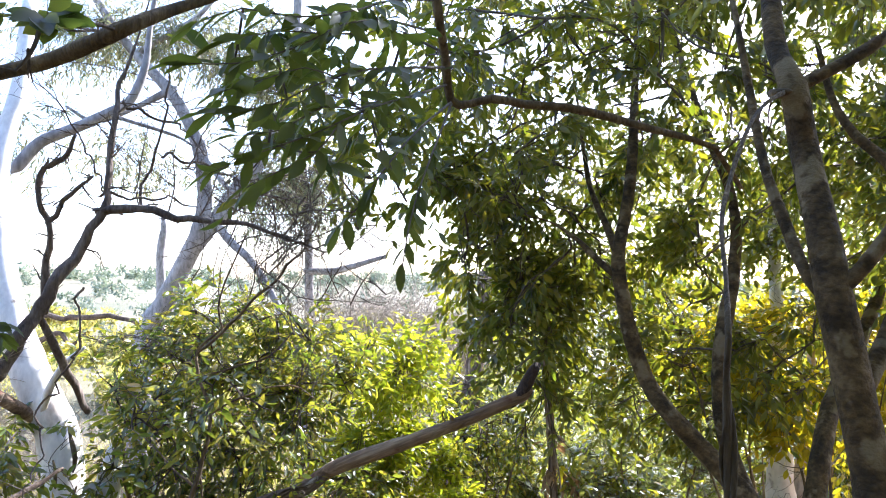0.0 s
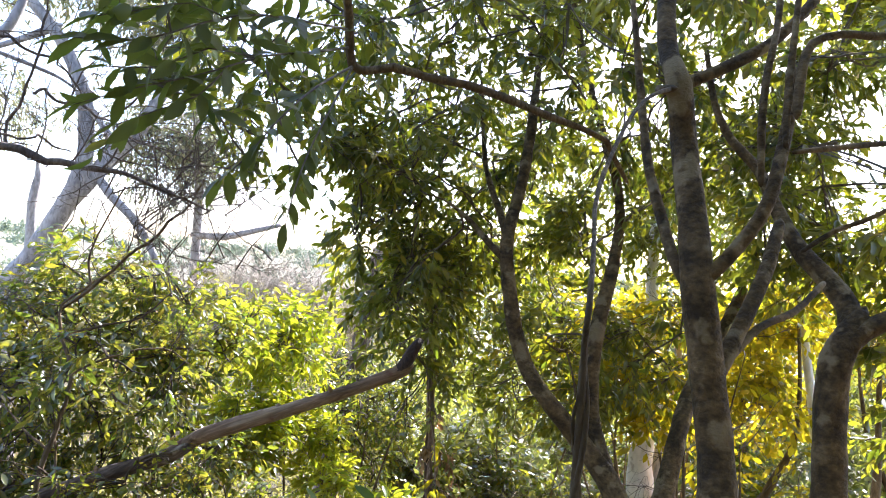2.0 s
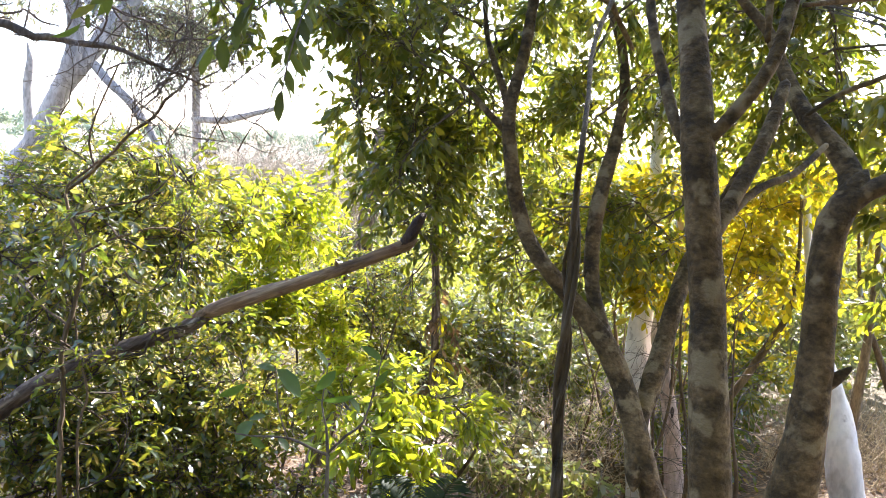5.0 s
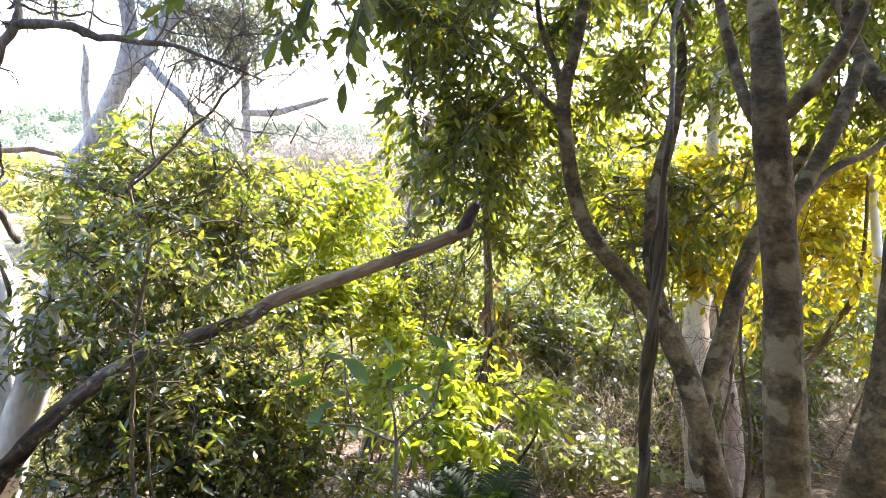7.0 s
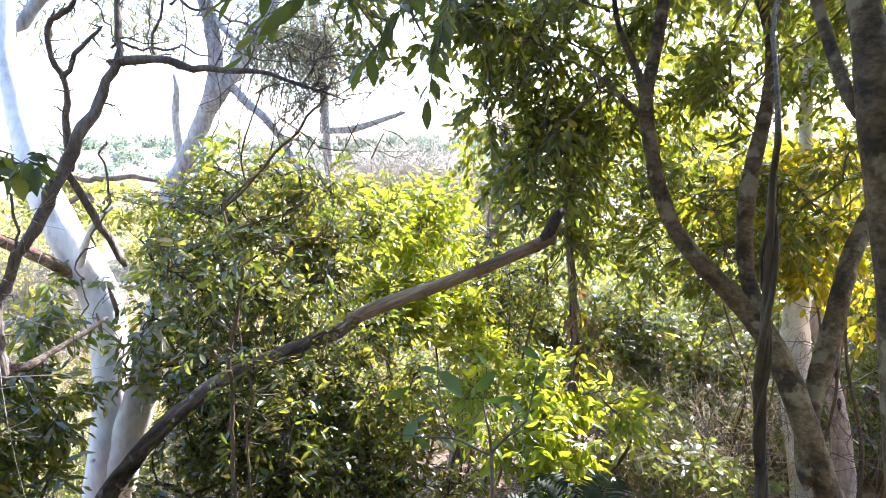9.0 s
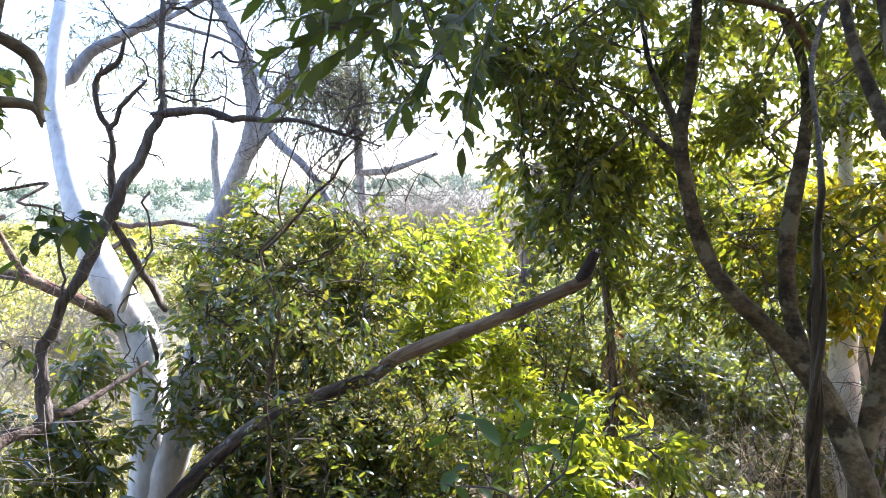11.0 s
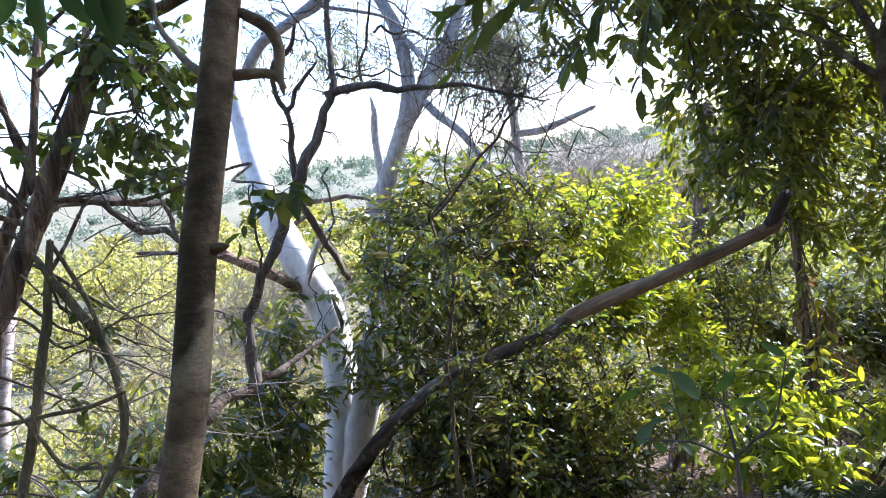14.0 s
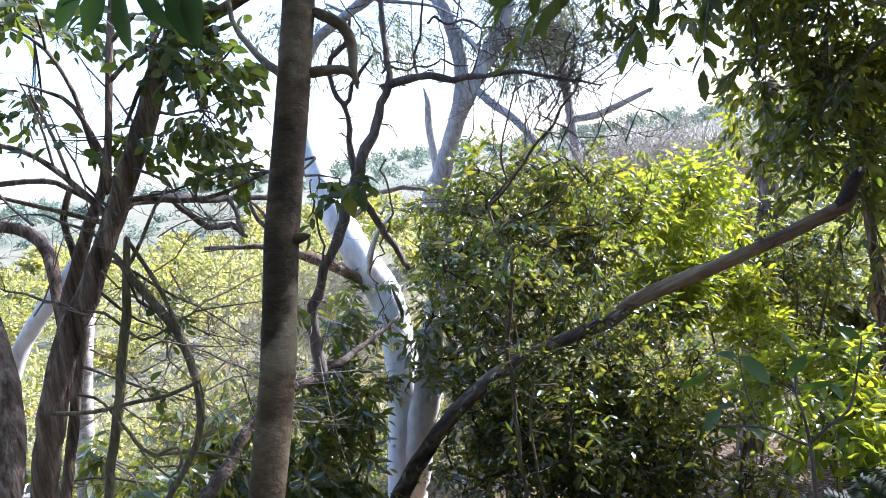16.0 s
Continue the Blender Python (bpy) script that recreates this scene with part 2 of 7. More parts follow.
def ground_material():
    m, n, l = material("leaf_litter_ground")
    tc = n.new("ShaderNodeTexCoord")
    a = n.new("ShaderNodeTexNoise")
    a.inputs["Scale"].default_value, a.inputs["Detail"].default_value = 0.35, 9
    b = n.new("ShaderNodeTexVoronoi")
    b.inputs["Scale"].default_value = 26
    c = n.new("ShaderNodeTexNoise")
    c.inputs["Scale"].default_value, c.inputs["Detail"].default_value = 0.02, 6
    for t in (a, b, c):
        l.new(tc.outputs["Object"], t.inputs["Vector"])
    litter = ramp(n, [(0.0, (0.035, 0.02, 0.011)), (0.4, (0.09, 0.052, 0.028)), (0.75, (0.2, 0.125, 0.07)), (1.0, (0.06, 0.05, 0.022))])
    l.new(b.outputs["Color"], litter.inputs["Fac"])
    soil = ramp(n, [(0.35, (0.06, 0.036, 0.02)), (0.5, (0.1, 0.068, 0.036)), (0.65, (0.075, 0.075, 0.03))])
    l.new(a.outputs["Fac"], soil.inputs["Fac"])
    mix = n.new("ShaderNodeMixRGB")
    mix.inputs["Fac"].default_value = 0.5
    l.new(soil.outputs["Color"], mix.inputs["Color1"])
    l.new(litter.outputs["Color"], mix.inputs["Color2"])
    away = n.new("ShaderNodeVectorMath")
    away.operation = "LENGTH"
    l.new(tc.outputs["Object"], away.inputs[0])
    fade = n.new("ShaderNodeMapRange")
    fade.inputs["From Min"].default_value, fade.inputs["From Max"].default_value = 9, 26
    l.new(away.outputs["Value"], fade.inputs["Value"])
    grass = ramp(n, [(0.35, (0.13, 0.122, 0.065)), (0.5, (0.21, 0.185, 0.105)), (0.65, (0.12, 0.122, 0.068))])
    l.new(c.outputs["Fac"], grass.inputs["Fac"])
    cover = n.new("ShaderNodeMixRGB")
    l.new(fade.outputs["Result"], cover.inputs["Fac"])
    l.new(mix.outputs["Color"], cover.inputs["Color1"])
    l.new(grass.outputs["Color"], cover.inputs["Color2"])
    p = n["Principled BSDF"]
    l.new(cover.outputs["Color"], p.inputs["Base Color"])
    p.inputs["Roughness"].default_value = 0.95
    bp = n.new("ShaderNodeBump")
    bp.inputs["Strength"].default_value, bp.inputs["Distance"].default_value = 0.8, 0.03
    l.new(b.outputs["Distance"], bp.inputs["Height"])
    l.new(bp.outputs["Normal"], p.inputs["Normal"])
    return m


GROUND = ground_material()


# ---- builders ----
def smooth(a, b, v):
    t = np.clip((np.asarray(v, float) - a) / (b - a), 0, 1)
    return t * t * (3 - 2 * t)


def ground_z(x, y):
    """Height of the ground: a bank that falls away ahead into a shallow valley, with a low ridge on the horizon."""
    x, y = np.asarray(x, float), np.asarray(y, float)
    d = np.hypot(x, y)
    near = -0.34 * np.clip(y - 0.8, 0, 5.5) + 0.06 * np.clip(x - 1.2, 0, 4)
    fall = -2.2 * smooth(5, 16, y - 0.5 * x)
    wave = 0.05 * np.sin(1.9 * x + 0.6) * np.cos(1.6 * y) + 0.4 * smooth(15, 60, d) * np.sin(0.11 * x + 1) * np.cos(0.09 * y)
    ridge = smooth(70, 420, d) * (5.2 + 1.6 * np.sin(0.011 * x + 0.8) + 1.1 * np.sin(0.031 * x))
    return near + fall + wave + ridge


def mesh_object(name, verts, faces, mat, parent=None, label="", soft=True):
    me = bpy.data.meshes.new(name)
    me.from_pydata([tuple(v) for v in verts], [], faces)
    me.materials.append(mat)
    if soft:
        me.polygons.foreach_set("use_smooth", [True] * len(me.polygons))
    me.update()
    ob = new(name, me)
    if parent:
        ob.parent = parent
    if label:
        tagged(ob, label)
    return ob


def thing(name, at, label, category, group="", kind=""):
    ob = new(name)
    ob.location = at
    ob.empty_display_size = 0.1
    bpy.context.view_layer.update()
    return tagged(ob, label, category, group, kind)


def hang(ob, parent):
    """Parents a part, built in world places, under its thing."""
    ob.parent = parent
    ob.matrix_parent_inverse = Matrix.Translation(parent.location).inverted()
    return ob


def resample(ctrl, step):
    c = np.array(ctrl, float)
    p = np.vstack([2 * c[0] - c[1], c, 2 * c[-1] - c[-2]])
    out = []
    for i in range(1, len(p) - 2):
        n = max(2, int(np.linalg.norm(p[i + 1, :3] - p[i, :3]) / step))
        t = np.linspace(0, 1, n, endpoint=False)[:, None]
        out.append(0.5 * (2 * p[i] + (p[i + 1] - p[i - 1]) * t + (2 * p[i - 1] - 5 * p[i] + 4 * p[i + 1] - p[i + 2]) * t ** 2
                          + (3 * p[i] - p[i - 1] - 3 * p[i + 1] + p[i + 2]) * t ** 3))
    out.append(c[-1:])
    r = np.vstack(out)
    r[:, 3] = np.maximum(r[:, 3], 0.0015)
    return r


def tube(name, ctrl, mat, parent=None, sides=12, step=0.06, lump=0.1, label="", ragged=False, kink=0.0):
    """A round limb through control points (x, y, z, radius), lumpy, closed at both ends."""
    ctrl = [tuple(p) for p in ctrl]
    ends = []
    for p, q in ((ctrl[0], ctrl[1]), (ctrl[-1], ctrl[-2])):
        w = unit(np.array(p[:3]) - np.array(q[:3]))
        ends.append([(*(np.array(p[:3]) + w * p[3] * k), p[3] * f) for k, f in ((1.3, 0.7), (2.2, 0.12))])
    ctrl = ends[0][::-1] + ctrl + ([] if ragged else ends[1])
    r = resample(ctrl, step)
    if kink:
        jog = np.random.RandomState(int(abs(ctrl[-1][0] + ctrl[-1][2]) * 1000) % 991).normal(0, 1, (len(r), 3))
        r[1:-1, :3] += (jog[1:-1] + 0.6 * jog[:-2]) * kink * r[1:-1, 3:4]
    t = np.gradient(r[:, :3], axis=0)
    t /= np.linalg.norm(t, axis=1)[:, None] + 1e-9
    ref = np.array([0.31, 0.93, 0.2]) if abs(t[0, 1]) < 0.8 else np.array([0.9, 0.1, 0.4])
    verts, faces = [], []
    rng = np.random.RandomState(len(name) * 7 + int(abs(ctrl[0][0]) * 1000) % 997)
    ph = rng.uniform(0, 6.28, 5)
    s = np.r_[0, np.cumsum(np.linalg.norm(np.diff(r[:, :3], axis=0), axis=1))]
    ang = np.linspace(0, 2 * np.pi, sides, endpoint=False)
    for i in range(len(r)):
        u = ref - t[i] * (ref @ t[i])
        u /= np.linalg.norm(u)
        ref = u
        v = np.cross(t[i], u)
        k = 1 + lump * (np.sin(2 * ang + ph[0] + 5 * s[i]) * 0.5 + np.sin(3 * ang + ph[1] - 9 * s[i]) * 0.4
                        + 0.5 * np.sin(17 * s[i] + ph[2]) * np.sin(ang + ph[3]) + 0.35 * np.sin(31 * s[i] + ph[4]))
        if ragged and i > len(r) - 4:
            k = k * rng.uniform(0.7, 1.15, sides)
        ring = r[i, :3] + r[i, 3] * k[:, None] * (np.cos(ang)[:, None] * u + np.sin(ang)[:, None] * v)
        if ragged and i == len(r) - 1:
            ring = ring + t[i] * rng.uniform(-0.02, 0.03, sides)[:, None]
        verts += list(ring)
    for i in range(len(r) - 1):
        for j in range(sides):
            a, b = i * sides + j, i * sides + (j + 1) % sides
            faces.append((a, b, b + sides, a + sides))
    faces.append(tuple(range(sides))[::-1])
    faces.append(tuple(range((len(r) - 1) * sides, len(r) * sides)))
    ob = mesh_object(name, verts, faces, mat, label=label)
    return hang(ob, parent) if parent else ob


def fast_mesh(name, verts, counts, index, mat):
    me = bpy.data.meshes.new(name)
    me.vertices.add(len(verts))
    me.vertices.foreach_set("co", np.ascontiguousarray(verts, dtype=np.float32).ravel())
    me.loops.add(len(index))
    me.loops.foreach_set("vertex_index", np.ascontiguousarray(index, dtype=np.int32))
    me.polygons.add(len(counts))
    me.polygons.foreach_set("loop_start", np.r_[0, np.cumsum(counts)[:-1]].astype(np.int32))
    me.polygons.foreach_set("use_smooth", np.ones(len(counts), dtype=bool))
    me.materials.append(mat)
    me.update(calc_edges=True)
    me.validate()
    return me


def unit(v):
    return v / (np.linalg.norm(v, axis=-1, keepdims=True) + 1e-9)


def blades(base, axis, up, length, width, curl, fold=0.18):
    """Leaf blades: ten points each, a midrib fold and a curl along the length."""
    side = unit(np.cross(axis, up))
    nrm = np.cross(side, axis)
    L, W, K = length[:, None], width[:, None], curl[:, None]
    at = lambda s, w, f: base + axis * L * s + side * W * w + nrm * (L * -K * s * s + W * f)
    ring = [at(0, 0, 0), at(0.22, -0.36, fold), at(0.22, 0, 0), at(0.22, 0.36, fold), at(0.55, -0.5, fold), at(0.55, 0, 0),
            at(0.55, 0.5, fold), at(0.82, -0.3, fold * 0.6), at(0.82, 0, 0), at(0.82, 0.3, fold * 0.6), at(1, 0, 0)]
    verts = np.stack(ring, 1).reshape(-1, 3)
    quad = [(0, 2, 1), (0, 3, 2), (1, 2, 5, 4), (2, 3, 6, 5), (4, 5, 8, 7), (5, 6, 9, 8), (7, 8, 10), (8, 9, 10)]
    counts = np.tile([len(q) for q in quad], len(base))
    index = (np.array([i for q in quad for i in q])[None] + 11 * np.arange(len(base))[:, None]).ravel()
    return verts, counts, index


def simple_blades(base, axis, up, length, width, curl):
    """Leaf blades seen from farther off: six points each."""
    side = unit(np.cross(axis, up))
    nrm = np.cross(side, axis)
    L, W, K = length[:, None], width[:, None], curl[:, None]
    at = lambda s, w: base + axis * L * s + side * W * w - nrm * L * K * s * s
    verts = np.stack([at(0, 0), at(0.35, -0.5), at(0.35, 0.5), at(0.72, -0.4), at(0.72, 0.4), at(1, 0)], 1).reshape(-1, 3)
    face = [(0, 2, 1), (1, 2, 4, 3), (3, 4, 5)]
    counts = np.tile([3, 4, 3], len(base))
    index = (np.array([i for q in face for i in q])[None] + 6 * np.arange(len(base))[:, None]).ravel()
    return verts, counts, index


def threads(starts, mids, ends, r0, r1, rings=5):
    """Many thin three-sided shoots at once, each a bow from start over mid to end."""
    t = np.linspace(0, 1, rings)[None, :, None]
    p = (1 - t) ** 2 * starts[:, None] + 2 * t * (1 - t) * mids[:, None] + t * t * ends[:, None]
    d = unit(np.gradient(p, axis=1))
    u = unit(np.cross(d, np.array([0.3, 0.5, 0.81])))
    v = np.cross(d, u)
    rad = (r0[:, None, None] * (1 - t) + r1[:, None, None] * t)
    verts = np.stack([p + rad * (math.cos(a) * u + math.sin(a) * v) for a in (0, 2.09, 4.19)], 2)
    n = len(starts)
    one = []
    for i in range(rings - 1):
        for j in range(3):
            a, b = i * 3 + j, i * 3 + (j + 1) % 3
            one += [a, b, b + 3, a + 3]
    index = (np.array(one)[None] + 3 * rings * np.arange(n)[:, None]).ravel()
    return verts.reshape(-1, 3), np.full(n * (rings - 1) * 3, 4), index


def join(pieces):
    off, V, C, I = 0, [], [], []
    for v, c, i in pieces:
        V.append(v)
        C.append(c)
        I.append(i + off)
        off += len(v)
    return np.vstack(V), np.concatenate(C), np.concatenate(I)


def crown(parent, roots, blobs, leaf, mat, seed, per=7, twig=0.22, droop=0.35, spread=0.8, name="crown", shoot=None, more=1.0, fine=True, gauge=1.0, tilt=0.8):
    """Leaves on twigs on boughs that fill the given ellipsoids (centre, radii, number of twigs). Two meshes: the leaves and the wood."""
    rng = np.random.RandomState(seed)
    roots = np.array(roots, float)
    wood, lv = [], []
    mids = np.array([b[:3] for b in blobs])
    order = np.argsort([np.linalg.norm(roots - c, axis=1).min() for c in mids])
    for x, y, z, rx, ry, rz, n in [blobs[i] for i in order]:
        n = max(2, int(n * more))
        c, rad = np.array([x, y, z]), np.array([rx, ry, rz])
        root = roots[np.argmin(np.linalg.norm(roots - c, axis=1))][None]
        nb = max(3, n // 7)
        g = unit(rng.normal(size=(nb, 3))) * (rng.uniform(0.1, 1, (nb, 1)) ** 0.4)
        tip = c + g * rad
        heart = c - 0.25 * unit(c - root) * rad
        wood.append(threads(root, (root + heart) / 2 + rng.normal(0, 0.13, (1, 3)) * np.linalg.norm(heart - root), heart, np.array([0.009]) * gauge, np.array([0.006]) * gauge, 5))
        roots = np.vstack([roots, heart])
        bow = (heart + tip) / 2 + rng.normal(0, 0.12, (nb, 3)) * rad
        off = rng.uniform(0, 0.9, (nb, 1))
        fork = root * off + heart * (1 - off) if np.linalg.norm(heart - root) < 1.2 else heart + rng.normal(0, 0.3, (nb, 3)) * rad
        wood.append(threads(fork, bow, tip, np.full(nb, 0.0045 * gauge), np.full(nb, 0.0015 * gauge), 4))
        k = rng.randint(0, nb, n)
        u = rng.uniform(0.3, 1.0, (n, 1))
        s = (1 - u) ** 2 * heart + 2 * u * (1 - u) * bow[k] + u * u * tip[k]
        d = unit(unit(tip[k] - heart) * 0.6 + rng.normal(0, spread * 0.6, (n, 3)) + np.array([0, 0, -droop * 0.5]))
        ln = twig * rng.uniform(0.6, 1.3, (n, 1))
        e = s + d * ln + np.array([0, 0, -0.25 * droop]) * ln
        wood.append(threads(s, (s + e) / 2 + np.array([0, 0, 0.12]) * ln, e, np.full(n, 0.0022 * gauge), np.full(n, 0.0009 * gauge), 3))
        f = ((np.arange(per) + 0.7) / per)[None, :, None]
        mid = (s + e) / 2 + np.array([0, 0, 0.12]) * ln
        q = (1 - f) ** 2 * s[:, None] + 2 * f * (1 - f) * mid[:, None] + f * f * e[:, None]
        q = q.reshape(-1, 3)
        dd = np.repeat(d, per, 0)
        sg = np.tile(np.where(np.arange(per) % 2, 1.0, -1.0), n)[:, None]
        pr = unit(np.cross(dd, np.array([0, 0, 1.0]) + rng.normal(0, 0.35, dd.shape)))
        ax = unit(dd * 0.75 + sg * pr * 0.8 + rng.normal(0, 0.28, dd.shape) + np.array([0, 0, -droop]))
        up = unit(np.array([0, 0, 0.9]) + rng.normal(0, tilt, dd.shape))
        m = len(q)
        size = rng.uniform(0.6, 1.25, m)
        keep = rng.uniform(size=m) < 0.92
        lv.append((blades if fine else simple_blades)(q[keep], ax[keep], up[keep], (leaf[0] * size)[keep], (leaf[1] * size * rng.uniform(0.85, 1.15, m))[keep], rng.uniform(0.0, 0.35, m)[keep]))
    leaves = new(name, fast_mesh(name, *join(lv), mat))
    boughs = new("branchwork", fast_mesh("branchwork", *join(wood), shoot or TWIG))
    tagged(boughs, kind="stuff")
    hang(leaves, parent)
    hang(boughs, parent)
    return leaves


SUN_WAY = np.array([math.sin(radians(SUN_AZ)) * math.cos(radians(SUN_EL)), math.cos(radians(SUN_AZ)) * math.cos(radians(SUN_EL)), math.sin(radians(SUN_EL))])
SUN_SHAFTS = [((0.62, 4.05, 0.05), 0.5), ((-0.5, 6.4, 0.9), 0.45), ((-0.1, 6.0, 0.1), 0.4), ((-0.9, 5.4, -0.4), 0.35), ((2.8, 5.8, -0.3), 0.3), ((2.75, 5.7, 0.6), 0.3), ((1.9, 5.6, -0.5), 0.45), ((3.2, 5.3, -0.6), 0.4), ((3.0, 6.1, 1.1), 0.55), ((3.85, 6.0, 1.0), 0.6), ((2.6, 5.6, 0.6), 0.4), ((5.5, 6.0, -1.2), 0.9), ((0.72, 5.0, 1.6), 0.36), ((2.1, 6.1, -1.1), 0.75), ((1.4, 5.8, -1.0), 0.5)]   # points lit by leaving out leaf clumps towards the sun, and the width

DAPPLES = [((-1.5, 4.9, -0.5), 0.17), ((-0.9, 4.9, -0.7), 0.17), ((-1.2, 4.8, -0.2), 0.15), ((-0.6, 4.9, -0.4), 0.2), ((-1.9, 4.9, -0.8), 0.17), ((-1.3, 4.7, -0.9), 0.17), ((-0.4, 4.7, -0.8), 0.17), ((-2.82, 5.59, -1.03), 0.22)]   # points low in the bushes, lit by narrower shafts cut through the leaves


def sunny(c, spots=SUN_SHAFTS):
    """Whether a clump would stand between the sun and one of the points to be lit."""
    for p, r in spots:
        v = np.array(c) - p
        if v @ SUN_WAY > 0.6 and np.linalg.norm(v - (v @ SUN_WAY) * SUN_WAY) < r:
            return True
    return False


VIEW_GAPS = [((0.307, 0.941, 0.140), 0.024), ((0.637, 0.746, 0.194), 0.042), ((0.643, 0.755, 0.127), 0.030), ((0.417, 0.909, 0.006), 0.020), ((0.338, 0.915, 0.218), 0.022), ((0.331, 0.895, 0.299), 0.024), ((0.265, 0.923, 0.279), 0.020), ((0.135, 0.968, 0.213), 0.018)]   # sky gaps cut through the crowns to fit the camera's view: direction, half-width


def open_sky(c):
    """Whether a clump would close one of the gaps cut for the camera's view."""
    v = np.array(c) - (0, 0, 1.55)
    return any(v @ np.array(d) > 0 and np.linalg.norm(v - (v @ np.array(d)) * np.array(d)) < w * np.linalg.norm(v) for d, w in VIEW_GAPS)


def fill(blobs, seed, size=0.34, each=13, spots=SUN_SHAFTS):
    """Breaks large leaf masses into many small clumps spread through them."""
    rng = np.random.RandomState(seed)
    out = []
    for x, y, z, rx, ry, rz, n in blobs:
        for _ in range(max(1, n // each)):
            g = unit(rng.normal(size=3)) * rng.uniform(0, 1) ** 0.36
            r = size * rng.uniform(0.6, 1.3)
            # clumps on a sun shaft or a view gap are left out
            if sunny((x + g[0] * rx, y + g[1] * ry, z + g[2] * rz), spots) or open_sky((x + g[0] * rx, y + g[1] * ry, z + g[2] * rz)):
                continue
            out.append((x + g[0] * rx, y + g[1] * ry, z + g[2] * rz, r, r, r * 0.7, int(each * rng.uniform(0.5, 1.5))))
    return out


def brush(parent, seeds, mat, seed, depth=2, wander=0.35, kids=3, name="branchwork"):
    """Bare crooked twigs: from each seed (place, way, length, radius) a wandering shoot with side shoots."""
    rng = np.random.RandomState(seed)
    todo, V, F = [(np.array(p, float), np.array(w, float), ln, r, 0) for p, w, ln, r in seeds], [], []
    while todo:
        p, w, ln, r, lv = todo.pop()
        w = w / np.linalg.norm(w)
        n = 7
        base = len(V)
        for i in range(n + 1):
            u = np.cross(w, (0.3, 0.4, 0.87))
            u /= np.linalg.norm(u)
            v = np.cross(w, u)
            rr = max(0.0009, r * (1 - 0.75 * i / n))
            V += [p + rr * (math.cos(a) * u + math.sin(a) * v) for a in (0, 1.57, 3.14, 4.71)]
            if lv < depth and 0 < i < n and rng.uniform() < kids / n:
                k = w + rng.normal(0, 0.75, 3)
                todo.append((p.copy(), k, ln * rng.uniform(0.35, 0.65), rr * 0.75, lv + 1))
            p = p + w * ln / n
            w = w + rng.normal(0, wander, 3) * 0.5
            w = w / np.linalg.norm(w)
        for i in range(n):
            for j in range(4):
                a, b = base + i * 4 + j, base + i * 4 + (j + 1) % 4
                F.append((a, b, b + 4, a + 4))
    return hang(tagged(mesh_object(name, V, F, mat), kind="stuff"), parent)


LEAF_SHAPES = {}


def leaf_part(parent, at, way, up, length, width, mat, curl=0.2):
    """One large leaf, an object of its own on a shared blade mesh."""
    key = (mat.name, round(width / length, 1), curl)
    if key not in LEAF_SHAPES:
        one = np.array([[0.0, 0, 0]])
        LEAF_SHAPES[key] = fast_mesh("leaf", *blades(one, np.array([[0, 1.0, 0]]), np.array([[0, 0, 1.0]]), np.array([1.0]), np.array([width / length]), np.array([curl]), 0.12), mat)
    ob = new("leaf", LEAF_SHAPES[key])
    y = Vector(way).normalized()
    x = y.cross(Vector(up)).normalized()
    z = x.cross(y)
    turn = Matrix((x, y, z)).transposed().to_4x4()
    ob.parent = parent
    ob.matrix_parent_inverse = Matrix.Translation(parent.location).inverted()
    ob.matrix_basis = Matrix.Translation(Vector(at)) @ turn @ Matrix.Diagonal((length, length, length, 1))
    return ob


def leafy_shoot(parent, pts, mat, shoot, length, width, seed, gap=0.05, start=0.35, droop=0.25):
    """A shoot with large leaves set alternately along its outer part."""
    rng = np.random.RandomState(seed)
    parent = tube("limb", pts, shoot, parent, 6, lump=0.05)
    r = resample(pts, 0.01)
    d = np.r_[0, np.cumsum(np.linalg.norm(np.diff(r[:, :3], axis=0), axis=1))]
    s, k = start * d[-1], 1
    while s < d[-1]:
        i = int(np.searchsorted(d, s))
        i = min(max(i, 1), len(r) - 2)
        w = unit(r[i + 1, :3] - r[i - 1, :3])
        side = unit(np.cross(w, np.array([0, 0, 1.0]))) * k
        way = unit(w * 0.8 + side * 0.6 + rng.normal(0, 0.42, 3) + np.array([0, 0, -droop]))
        ln = length * rng.uniform(0.7, 1.2)
        leaf_part(parent, r[i, :3], way, np.array([0, -0.3, 1.0]) + rng.normal(0, 0.6, 3), ln, width * ln / length, mat)
        s += gap * rng.uniform(0.6, 1.3)
        k = -k
    leaf_part(parent, r[-1, :3], unit(r[-1, :3] - r[-3, :3] + np.array([0, 0, -0.001])), np.array([0, 0.1, 1.0]), length, width, mat)


def grounded(pts):
    """Carries the lower end of a trunk down into the ground."""
    pts = [tuple(p) for p in pts]
    first = pts[0][2] < pts[-1][2]
    p = pts[0] if first else pts[-1]
    g = float(ground_z(p[0], p[1])) - 0.12
    if p[2] > g:
        q = (p[0], p[1], g, p[3] * 1.25)
        return [q] + pts if first else pts + [q]
    return pts


